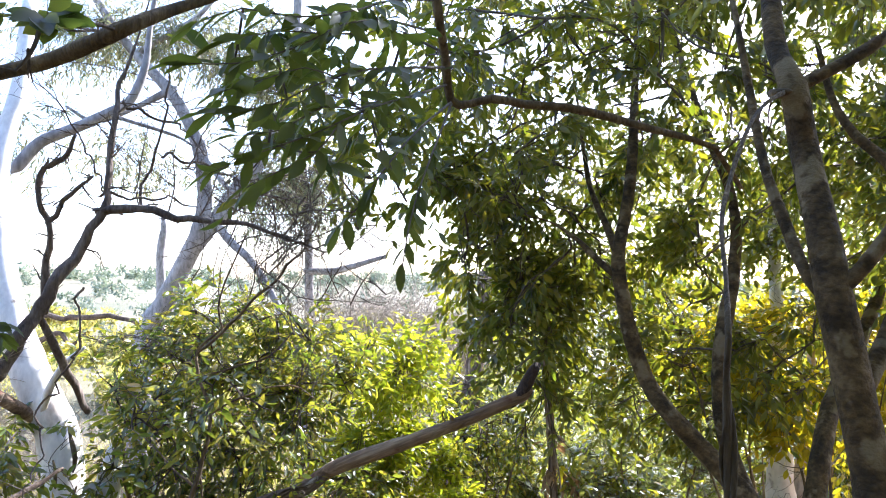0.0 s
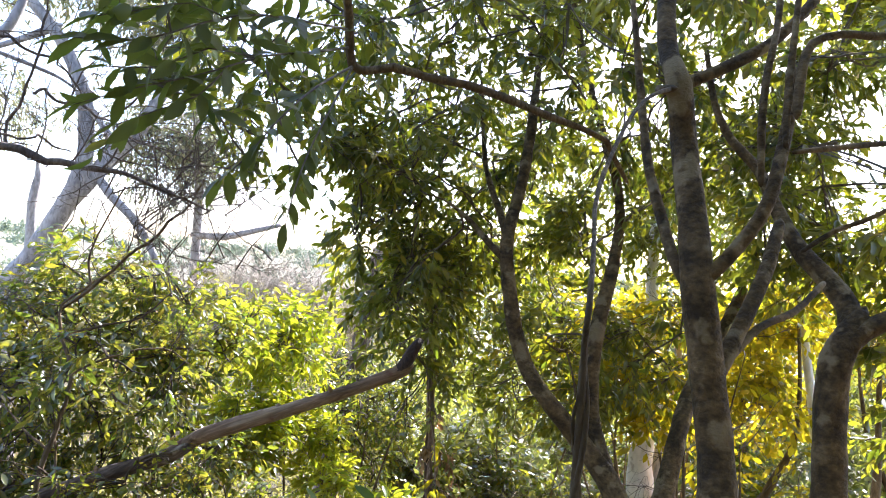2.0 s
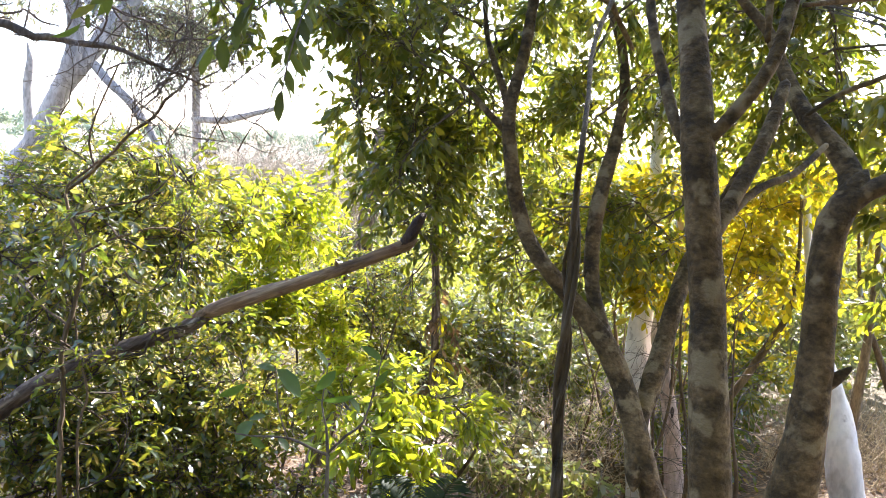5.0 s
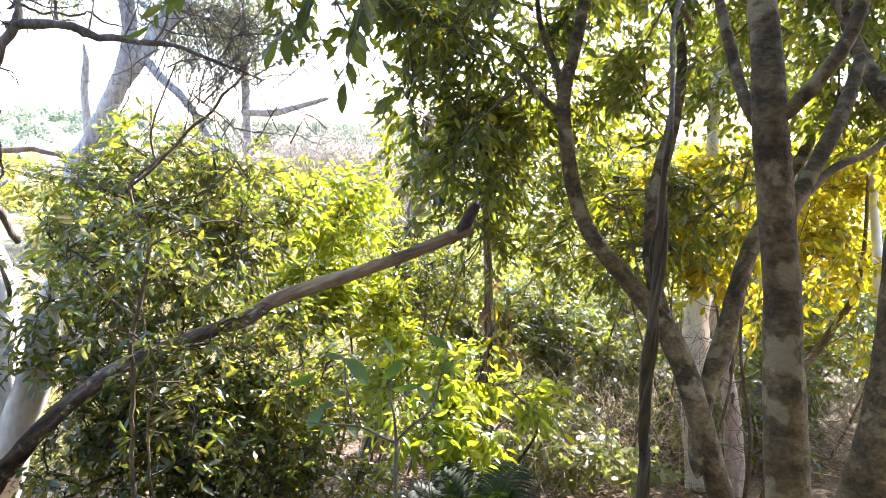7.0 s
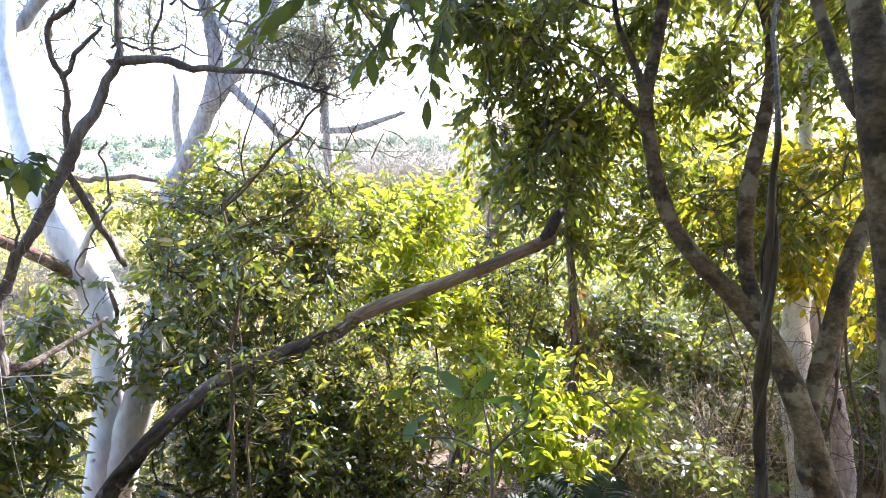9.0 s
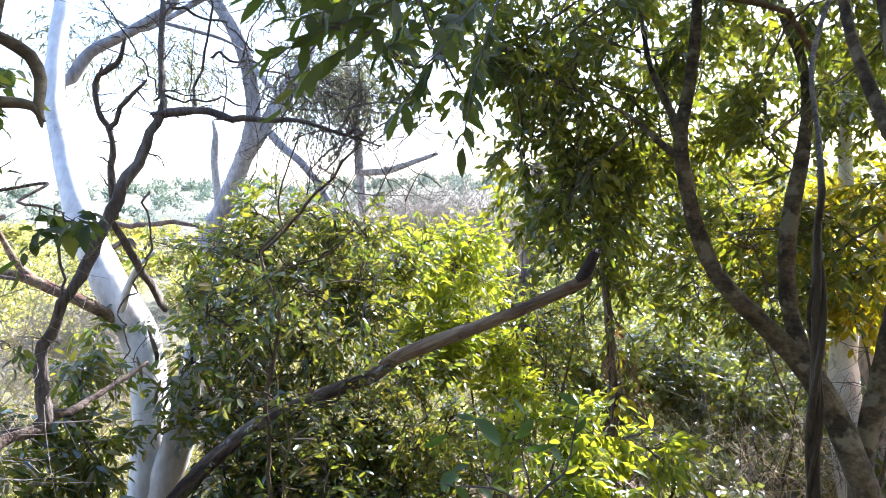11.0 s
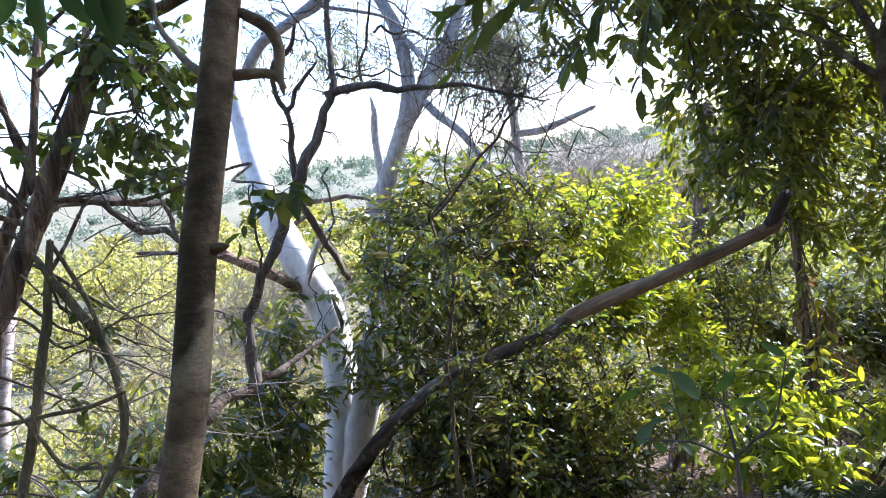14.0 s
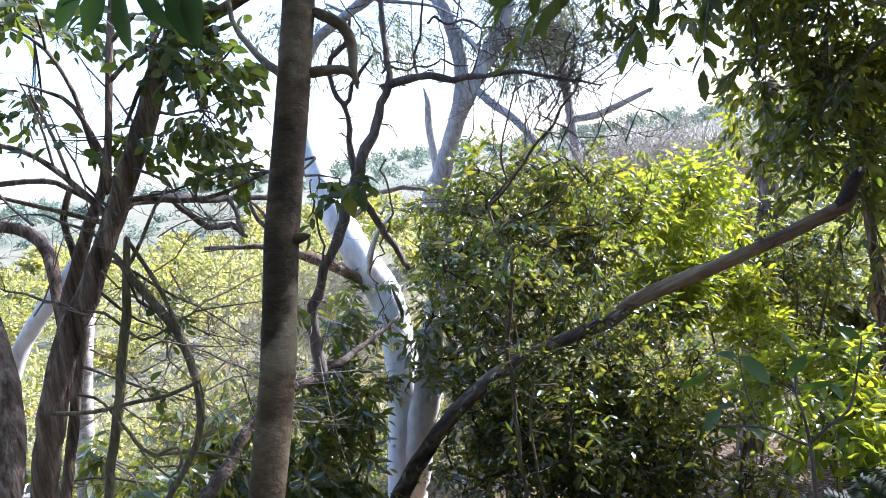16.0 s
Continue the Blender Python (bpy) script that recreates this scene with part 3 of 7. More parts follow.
def woody(name, limbs, mat, label, category, rooted=("trunk",), group="", sides=12, mats=None, lump=0.1, kink=0.0, torn=()):
    """A tree or stem: one Empty at its foot, one mesh for each limb."""
    first = grounded(limbs[rooted[0]]) if rooted else list(limbs.values())[0]
    foot = min(first, key=lambda p: p[2]) if rooted else first[0]
    top = thing(name, foot[:3], label, category, group)
    built = []
    for key, pts in limbs.items():
        part = "trunk" if key.startswith("trunk") else "bark_strip" if key.startswith("strip") else "knot" if key.startswith("knot") else "stem" if key.startswith("stem") else "limb"
        held = built[0] if part in ("bark_strip", "knot") else top
        built.append(tube(part, grounded(pts) if key in rooted else pts, (mats or {}).get(key, mat), held, sides if part != "limb" else max(7, sides - 3), lump=lump, kink=kink, ragged=key in torn))
    return top


# ---- the run of each limb: x, y, z, radius ----
NT = {
    'trunk': [(-0.483, 0.915, 2.500, 0.0160), (-0.522, 0.837, 2.200, 0.0172), (-0.553, 0.779, 1.950, 0.0182), (-0.577, 0.730, 1.750, 0.0190), (-0.595, 0.694, 1.600, 0.0195), (-0.616, 0.660, 1.450, 0.0200), (-0.629, 0.625, 1.300, 0.0205), (-0.649, 0.584, 1.150, 0.0212), (-0.668, 0.545, 1.000, 0.0220), (-0.689, 0.497, 0.800, 0.0232), (-0.730, 0.426, 0.500, 0.0250), (-0.761, 0.353, 0.200, 0.0280), (-0.787, 0.307, 0.020, 0.0330)],
    'hook_upper': [(-0.556, 0.727, 1.704, 0.0067), (-0.534, 0.734, 1.688, 0.0074), (-0.524, 0.734, 1.663, 0.0067), (-0.525, 0.729, 1.636, 0.0053), (-0.523, 0.728, 1.618, 0.0030)],
    'hook_lower': [(-0.569, 0.712, 1.638, 0.0067), (-0.547, 0.721, 1.638, 0.0060), (-0.530, 0.727, 1.634, 0.0053), (-0.524, 0.728, 1.625, 0.0040)],
    'limb_back': [(-0.599, 0.719, 1.632, 0.0061), (-0.656, 0.751, 1.665, 0.0054), (-0.702, 0.786, 1.700, 0.0045), (-0.744, 0.816, 1.746, 0.0036), (-0.772, 0.858, 1.836, 0.0028)],
    'limb_spray': [(-0.522, 0.842, 2.2, 0.006), (-0.763, 0.860, 1.885, 0.0050), (-0.823, 0.860, 1.844, 0.0042), (-0.884, 0.860, 1.837, 0.0035), (-0.965, 0.860, 1.851, 0.0028), (-1.060, 0.880, 1.866, 0.0015)],
    'knot': [(-0.605, 0.660, 1.448, 0.0080), (-0.590, 0.660, 1.450, 0.0060)],
}
OVERL = {
    'main': [(-2.297, 2.759, 2.293, 0.0273), (-2.191, 2.801, 2.33, 0.0277), (-2.034, 2.836, 2.391, 0.0293), (-1.838, 2.809, 2.425, 0.0302), (-1.551, 2.708, 2.461, 0.0302), (-1.248, 2.579, 2.53, 0.031), (-1.108, 2.698, 2.657, 0.0246), (-0.926, 2.817, 2.792, 0.0234), (-0.676, 2.932, 2.985, 0.0195)],
}
DEAD = {
    'stem': [(-2.505, 3.538, 0.309, 0.034), (-2.522, 3.56, 0.503, 0.0345), (-2.489, 3.608, 0.742, 0.034), (-2.355, 3.629, 0.979, 0.0311), (-2.256, 3.702, 1.204, 0.0341), (-2.135, 3.794, 1.495, 0.0327), (-2.032, 3.873, 1.755, 0.0311), (-1.924, 3.890, 1.972, 0.0260), (-1.917, 3.927, 2.102, 0.0210), (-1.928, 3.964, 2.274, 0.0190), (-1.938, 4.001, 2.449, 0.0165), (-1.930, 4.039, 2.624, 0.0140), (-1.953, 4.076, 2.753, 0.0115), (-1.884, 4.113, 3.007, 0.0080), (-1.825, 4.150, 3.314, 0.0040)],
    'side': [(-2.443, 4.285, 1.410, 0.0240), (-2.445, 4.268, 1.562, 0.0240), (-2.436, 4.251, 1.704, 0.0220), (-2.423, 4.235, 1.843, 0.0200), (-2.434, 4.218, 1.947, 0.0190), (-2.462, 4.201, 2.036, 0.0180), (-2.464, 4.184, 2.137, 0.0170), (-2.425, 4.167, 2.254, 0.0170), (-2.340, 4.150, 2.293, 0.0170), (-2.282, 4.134, 2.306, 0.0160), (-2.236, 4.117, 2.362, 0.0130), (-2.211, 4.100, 2.434, 0.0090)],
    'side_twig': [(-2.417, 4.220, 1.931, 0.0140), (-2.355, 4.196, 1.968, 0.0145), (-2.317, 4.172, 2.050, 0.0140), (-2.247, 4.148, 2.102, 0.0135), (-2.172, 4.124, 2.146, 0.0120), (-2.101, 4.100, 2.193, 0.0070)],
    'cross': [(-1.922, 3.882, 1.976, 0.0252), (-1.721, 3.897, 1.99, 0.0207), (-1.514, 3.906, 1.945, 0.0203), (-1.31, 3.918, 1.934, 0.0174), (-1.069, 3.875, 1.903, 0.0129), (-0.855, 3.882, 1.83, 0.0088), (-0.671, 3.879, 1.768, 0.005)],
    'knee': [(-2.194, 3.783, 1.399, 0.0171), (-2.135, 3.884, 1.185, 0.0219), (-2.104, 4.005, 0.999, 0.0225), (-2.103, 4.182, 0.813, 0.0204)],
    'foot': [(-2.292, 4.253, 0.427, 0.0131), (-2.406, 3.921, 0.33, 0.0184), (-2.509, 3.601, 0.287, 0.0321), (-2.609, 3.348, 0.228, 0.0363), (-2.708, 3.092, 0.146, 0.0374), (-2.823, 2.883, -0.032, 0.0388), (-2.985, 2.7, -0.377, 0.0407), (-3.154, 2.488, -0.889, 0.0426)],
    'thin': [(-1.831, 4.169, 2.031, 0.0085), (-1.727, 4.09, 2.345, 0.0084), (-1.651, 4.013, 2.633, 0.0066), (-1.605, 3.94, 2.845, 0.0033)],
    'cross_upper': [(-1.969, 3.950, 2.064, 0.0090), (-1.857, 3.988, 2.064, 0.0077), (-1.708, 4.025, 2.051, 0.0065), (-1.557, 4.062, 2.045, 0.0052), (-1.470, 4.100, 2.023, 0.0040)],
    'drop': [(-1.872, 3.970, 2.605, 0.0090), (-1.785, 4.052, 2.571, 0.0077), (-1.667, 4.135, 2.542, 0.0065), (-1.577, 4.218, 2.486, 0.0052), (-1.508, 4.300, 2.378, 0.0040)],
    'drop_lower': [(-1.681, 4.100, 2.324, 0.0090), (-1.558, 4.180, 2.299, 0.0078), (-1.411, 4.260, 2.252, 0.0066), (-1.238, 4.340, 2.140, 0.0054), (-1.078, 4.420, 2.055, 0.0042), (-0.872, 4.500, 1.865, 0.0030)],
    'tendril': [(-2.045, 3.950, 1.529, 0.0070), (-2.039, 3.925, 1.365, 0.0065), (-2.015, 3.900, 1.200, 0.0060), (-2.078, 3.875, 1.079, 0.0055), (-2.150, 3.850, 0.939, 0.0050), (-2.159, 3.825, 0.771, 0.0045), (-2.136, 3.800, 0.630, 0.0040), (-2.179, 3.775, 0.493, 0.0035), (-2.266, 3.750, 0.309, 0.0030)],
    'shoot': [(-2.391, 3.600, 0.981, 0.0080), (-2.367, 3.567, 1.155, 0.0067), (-2.343, 3.533, 1.350, 0.0053), (-2.317, 3.500, 1.477, 0.0040)],
    'back': [(-2.084, 3.900, 2.399, 0.0060), (-2.050, 3.900, 2.335, 0.0057), (-1.989, 3.900, 2.249, 0.0055), (-1.947, 3.900, 2.128, 0.0053), (-1.929, 3.900, 2.080, 0.0050)],
}
GUM = {
    'trunk': [(-3.252, 5.439, -2.911, 0.2544), (-3.139, 5.54, -1.903, 0.2086), (-3.056, 5.615, -1.147, 0.1781), (-3.048, 5.727, -0.561, 0.1644), (-3.094, 5.818, -0.114, 0.1609), (-3.216, 5.893, 0.296, 0.1677), (-3.492, 5.946, 0.779, 0.1535), (-3.743, 6.063, 1.21, 0.1348), (-3.93, 6.192, 1.652, 0.1154), (-4.071, 6.326, 2.051, 0.1007), (-4.21, 6.459, 2.436, 0.094), (-4.232, 6.628, 2.998, 0.087), (-4.235, 6.794, 3.49, 0.0826), (-4.371, 7.093, 4.35, 0.0763)],
    'trunk_two': [(-3.073, 5.571, -1.654, 0.1526), (-2.896, 5.589, -1.03, 0.1461), (-2.711, 5.603, -0.469, 0.1296), (-2.682, 5.699, -0.141, 0.1058), (-2.682, 5.781, 0.094, 0.0763)],
    'limb': [(-3.979, 6.450, 2.647, 0.0600), (-3.826, 6.467, 2.844, 0.0570), (-3.625, 6.483, 2.947, 0.0530), (-3.396, 6.500, 3.051, 0.0500), (-3.193, 6.517, 3.165, 0.0470), (-3.031, 6.533, 3.269, 0.0440), (-2.942, 6.550, 3.471, 0.0400), (-2.901, 6.567, 3.662, 0.0350), (-2.885, 6.583, 3.986, 0.0280), (-2.836, 6.600, 4.490, 0.0180)],
    'limb_b': [(-3.211, 6.500, 3.150, 0.0220), (-3.061, 6.550, 3.100, 0.0200), (-2.793, 6.600, 3.028, 0.0180), (-2.565, 6.650, 2.954, 0.0140), (-2.348, 6.700, 2.813, 0.0080)],
    'spur': [(-3.177, 5.617, 0.568, 0.0341), (-3.081, 5.545, 0.739, 0.0308), (-2.959, 5.484, 0.91, 0.0227), (-2.79, 5.434, 1.038, 0.0123)],
    'strip_a': [(-3.005, 5.693, 0.354, 0.0076), (-2.954, 5.656, 0.258, 0.0176), (-2.904, 5.618, 0.144, 0.0199), (-2.922, 5.633, 0.049, 0.01)],
    'strip_b': [(-3.112, 5.68, 0.104, 0.0076), (-3.063, 5.631, 0.023, 0.0151), (-3.061, 5.636, -0.082, 0.0101)],
    'strip_c': [(-2.907, 5.662, -0.094, 0.0076), (-2.916, 5.616, -0.172, 0.0125), (-2.957, 5.614, -0.263, 0.0075)],
    'red_limb': [(-3.348, 5.815, 0.414, 0.0519), (-3.487, 5.675, 0.563, 0.0534), (-3.742, 5.578, 0.721, 0.0504), (-3.968, 5.484, 0.85, 0.0399), (-4.145, 5.393, 0.898, 0.0271), (-4.631, 5.246, 0.946, 0.0195)],
    'red_fork': [(-3.871, 5.536, 0.796, 0.0351), (-4.009, 5.487, 0.977, 0.0299), (-4.086, 5.429, 1.214, 0.0197), (-4.172, 5.36, 1.349, 0.0122)],
}
LOG = {
    'shaft': [(-2.87, 4.908, -1.363, 0.0788), (-2.547, 4.861, -0.905, 0.0705), (-2.236, 4.799, -0.552, 0.0626), (-1.793, 4.684, -0.169, 0.0523), (-1.435, 4.603, 0.033, 0.049), (-1.079, 4.454, 0.208, 0.0452), (-0.831, 4.355, 0.321, 0.0403), (-0.661, 4.317, 0.443, 0.0289)],
    'upper': [(-0.865, 4.379, 0.322, 0.0221), (-0.735, 4.346, 0.406, 0.0364), (-0.595, 4.263, 0.493, 0.0445), (-0.306, 4.23, 0.609, 0.0439), (-0.06, 4.192, 0.709, 0.0398), (0.182, 4.215, 0.8, 0.0381), (0.37, 4.211, 0.887, 0.0378), (0.479, 4.186, 0.946, 0.0375)],
    'knot_a': [(-0.236, 4.237, 0.637, 0.0211), (-0.224, 4.217, 0.673, 0.0157)],
    'knot_b': [(0.079, 4.205, 0.763, 0.0173), (0.071, 4.185, 0.802, 0.0138)],
    'knot_d': [(-1.256, 4.534, 0.112, 0.0231), (-1.272, 4.515, 0.165, 0.0153)],
    'stub': [(0.454, 4.195, 0.927, 0.0342), (0.502, 4.181, 0.994, 0.0391), (0.533, 4.169, 1.071, 0.0372), (0.566, 4.153, 1.126, 0.0285)],
}
FARG = {
    'trunk': [(-4.645, 10.825, 0.305, 0.1707), (-4.315, 10.78, 1.186, 0.1575), (-3.976, 10.624, 1.802, 0.1384), (-3.71, 10.473, 2.317, 0.1239), (-3.636, 10.447, 2.831, 0.1111), (-3.72, 10.412, 3.513, 0.1026), (-4.028, 10.505, 4.134, 0.0908), (-4.341, 10.483, 4.559, 0.0822), (-4.885, 10.579, 5.107, 0.0744), (-5.29, 10.552, 5.623, 0.0656), (-5.72, 10.643, 6.28, 0.0575)],
    'fork': [(-3.786, 10.548, 2.063, 0.1032), (-3.473, 10.586, 2.548, 0.1168), (-3.26, 10.693, 2.915, 0.1356), (-2.997, 10.797, 3.335, 0.1151), (-2.775, 10.894, 3.897, 0.0895), (-2.463, 10.976, 4.745, 0.0679), (-2.326, 11.057, 5.608, 0.055)],
    'limb': [(-3.737, 10.412, 3.512, 0.0598), (-3.276, 10.314, 2.993, 0.0338)],
    'drop': [(-3.471, 10.593, 2.419, 0.0649), (-3.21, 10.482, 2.158, 0.0641), (-2.913, 10.369, 1.921, 0.0591), (-2.62, 10.262, 1.573, 0.0542), (-2.33, 10.162, 1.085, 0.0495)],
    'limb_high': [(-4.252, 10.487, 4.475, 0.0605), (-4.709, 10.377, 4.173, 0.0427), (-5.24, 10.264, 3.918, 0.0338), (-5.598, 10.13, 4.089, 0.0209)],
    'top': [(-4.84, 10.581, 5.065, 0.0525), (-4.272, 10.443, 5.338, 0.0432), (-3.717, 10.303, 5.647, 0.0342), (-3.219, 10.268, 6.342, 0.0299)],
}
PALE = {
    'trunk': [(-5.334, 13.206, 0.239, 0.0962), (-5.326, 13.151, 1.307, 0.0908), (-5.354, 13.113, 2.054, 0.0801), (-5.301, 13.088, 2.535, 0.0641), (-5.328, 13.075, 2.801, 0.0267)],
}
PALE2 = {
    'trunk': [(-2.251, 11.958, 0.234, 0.0822), (-2.287, 11.899, 1.392, 0.0773), (-2.332, 11.839, 2.55, 0.0725), (-2.489, 11.77, 3.898, 0.0725), (-2.616, 11.701, 5.247, 0.0773), (-2.584, 11.642, 6.407, 0.0725), (-2.538, 11.592, 7.374, 0.0677)],
    'limb': [(-2.315, 11.879, 1.778, 0.058), (-1.781, 11.254, 1.778, 0.0595), (-1.338, 10.624, 1.862, 0.0476), (-0.877, 10.243, 1.987, 0.0292)],
}
MID = {
    'stem': [(2.097, 3.332, -1.117, 0.0793), (1.973, 3.489, -0.499, 0.0753), (1.846, 3.553, -0.078, 0.0699), (1.765, 3.658, 0.201, 0.0655), (1.648, 3.765, 0.49, 0.0639), (1.464, 3.862, 0.708, 0.0564), (1.286, 3.89, 0.897, 0.0508), (1.174, 3.981, 1.078, 0.0459), (1.09, 4.018, 1.319, 0.043), (1.045, 4.056, 1.576, 0.0415), (1.029, 4.09, 1.801, 0.0415), (1.099, 4.194, 2.068, 0.0364), (1.163, 4.303, 2.376, 0.0326), (1.229, 4.5, 2.847, 0.0273), (1.295, 4.712, 3.415, 0.0214), (1.289, 4.939, 4.085, 0.0128), (1.34, 5.137, 4.566, 0.0056)],
    'stem_two': [(1.648, 3.765, 0.49, 0.0555), (1.602, 3.859, 0.694, 0.0479), (1.583, 3.959, 0.938, 0.0459), (1.605, 4.007, 1.261, 0.0444), (1.7, 4.119, 1.584, 0.0422), (1.785, 4.232, 1.918, 0.0354), (1.8, 4.337, 2.193, 0.03), (1.74, 4.443, 2.476, 0.0273), (1.66, 4.637, 2.925, 0.0235), (1.58, 4.846, 3.472, 0.0183), (1.476, 5.076, 4.158, 0.0113), (1.473, 5.276, 4.65, 0.0058)],
    'prong': [(1.022, 4.093, 1.817, 0.0257), (0.983, 4.248, 2.009, 0.0222), (0.931, 4.408, 2.228, 0.0183), (0.913, 4.58, 2.53, 0.0141), (0.92, 4.743, 2.777, 0.0097), (0.885, 4.936, 3.221, 0.0075), (0.827, 5.139, 3.725, 0.0039)],
    'prong_low': [(1.021, 4.07, 1.666, 0.023), (0.92, 4.149, 1.772, 0.0203), (0.833, 4.228, 1.874, 0.0148), (0.75, 4.304, 1.953, 0.0106), (0.65, 4.377, 2.019, 0.0061), (0.554, 4.444, 2.043, 0.0032)],
    'leg': [(2.062, 3.871, 0.364, 0.0544), (1.936, 3.722, 0.212, 0.0555), (1.844, 3.635, 0.048, 0.0574), (1.81, 3.539, -0.169, 0.0591)],
    'leg_up': [(1.908, 3.694, 0.189, 0.0552), (2.028, 3.82, 0.446, 0.0593), (2.123, 3.92, 0.687, 0.0573), (2.262, 4.077, 0.895, 0.0532), (2.425, 4.231, 1.082, 0.0517), (2.637, 4.392, 1.318, 0.0438), (2.857, 4.561, 1.604, 0.0386)],
}
VINE = {
    'stem': [(0.512, 1.200, -0.020, 0.0094), (0.502, 1.190, 0.869, 0.0086), (0.500, 1.190, 0.948, 0.0083), (0.495, 1.190, 1.057, 0.0083), (0.487, 1.180, 1.167, 0.0081), (0.481, 1.170, 1.272, 0.0078), (0.475, 1.160, 1.372, 0.0073), (0.469, 1.150, 1.469, 0.0062), (0.460, 1.120, 1.521, 0.0057), (0.505, 1.240, 1.628, 0.0048), (0.571, 1.420, 1.764, 0.0048), (0.738, 1.700, 1.983, 0.0052), (0.924, 2.000, 2.143, 0.0060), (1.121, 2.280, 2.265, 0.0073)],
}


def coil(stem, away, pitch, phase, z0, z1, r):
    """A strand that winds round an upright stem and grows into it at both ends."""
    st = np.array(stem)
    z = np.linspace(z0, z1, int((z1 - z0) / pitch * 8))
    u = np.minimum(1, np.minimum(z - z0, z1 - z) / 0.09)
    a = phase + 2 * math.pi * z / pitch
    x, y = np.interp(z, st[:10, 2], st[:10, 0]), np.interp(z, st[:10, 2], st[:10, 1])
    return [(x[k] + away * u[k] * math.cos(a[k]), y[k] + away * u[k] * math.sin(a[k]), z[k], r * (0.35 + 0.65 * u[k])) for k in range(len(z))]


VINE['strand'] = coil(VINE['stem'], 0.0105, 0.46, 0.4, -0.02, 1.5, 0.0062)
VINE['strand_thin'] = coil(VINE['stem'], 0.0115, 0.33, 2.6, 0.5, 1.42, 0.0034)
TR = {
    'trunk': [(1.39, 1.921, -0.137, 0.0769), (1.37, 2.02, 0.283, 0.0697), (1.332, 2.05, 0.6, 0.0659), (1.32, 2.096, 0.854, 0.0628), (1.311, 2.155, 1.111, 0.0599), (1.269, 2.184, 1.398, 0.058), (1.237, 2.207, 1.627, 0.0541), (1.233, 2.29, 1.885, 0.0476), (1.227, 2.373, 2.135, 0.0468), (1.167, 2.307, 2.29, 0.0452), (1.154, 2.382, 2.411, 0.0363), (1.159, 2.443, 2.557, 0.0349), (1.204, 2.559, 2.875, 0.0299)],
    'limb': [(1.24, 2.204, 1.598, 0.0244), (1.28, 2.174, 1.646, 0.0241), (1.342, 2.156, 1.732, 0.024), (1.402, 2.139, 1.832, 0.0224), (1.441, 2.139, 1.93, 0.0224), (1.48, 2.166, 2.052, 0.0212), (1.516, 2.195, 2.195, 0.02), (1.56, 2.264, 2.373, 0.019)],
    'limb_two': [(1.475, 2.09, 2.194, 0.0153), (1.493, 2.111, 2.337, 0.0172), (1.536, 2.128, 2.437, 0.0145), (1.652, 2.141, 2.488, 0.0132), (1.832, 2.166, 2.516, 0.0135), (1.993, 2.195, 2.581, 0.0139), (2.197, 2.215, 2.7, 0.0126)],
    'arm': [(1.176, 2.308, 2.291, 0.0234), (1.252, 2.292, 2.331, 0.0217), (1.346, 2.272, 2.383, 0.0217), (1.453, 2.274, 2.454, 0.0202), (1.547, 2.292, 2.539, 0.0188), (1.674, 2.329, 2.682, 0.0175)],
    'arm_left': [(1.163, 2.311, 2.269, 0.0175), (1.098, 2.325, 2.272, 0.0145), (1.121, 2.280, 2.265, 0.0140)],
    'slim': [(1.249, 2.199, 1.547, 0.0174), (1.202, 2.238, 1.614, 0.0205), (1.185, 2.284, 1.681, 0.0198), (1.173, 2.359, 1.804, 0.0204), (1.145, 2.442, 1.994, 0.0177), (1.138, 2.522, 2.195, 0.016), (1.139, 2.601, 2.406, 0.0153), (1.116, 2.698, 2.803, 0.0101), (1.127, 2.784, 3.129, 0.0057), (1.144, 2.862, 3.375, 0.0035)],
    'low': [(1.311, 2.169, 1.305, 0.0309), (1.41, 2.224, 1.445, 0.0278), (1.497, 2.281, 1.57, 0.0265), (1.58, 2.338, 1.702, 0.025), (1.648, 2.399, 1.838, 0.0214)],
    'up_a': [(1.393, 2.132, 1.956, 0.0097), (1.382, 2.135, 2.11, 0.0126), (1.398, 2.158, 2.293, 0.0127), (1.441, 2.187, 2.487, 0.0119), (1.483, 2.242, 2.676, 0.0102)],
    'up_b': [(1.446, 2.096, 2.084, 0.0096), (1.457, 2.119, 2.236, 0.0126), (1.475, 2.141, 2.401, 0.0117), (1.505, 2.173, 2.615, 0.0099)],
    'side_a': [(1.481, 2.088, 2.056, 0.0077), (1.595, 2.114, 2.084, 0.0098), (1.795, 2.173, 2.131, 0.0102), (2.065, 2.242, 2.194, 0.0096), (2.373, 2.303, 2.279, 0.0078)],
    'side_b': [(2.023, 2.762, 1.801, 0.0102), (2.138, 2.737, 1.891, 0.0114), (2.303, 2.702, 1.975, 0.0102), (2.488, 2.662, 2.112, 0.0089), (2.676, 2.621, 2.224, 0.0064)],
    'low_two': [(1.367, 2.189, 1.365, 0.0156), (1.521, 2.269, 1.471, 0.0142), (1.714, 2.364, 1.534, 0.0128), (1.893, 2.466, 1.645, 0.0112)],
}
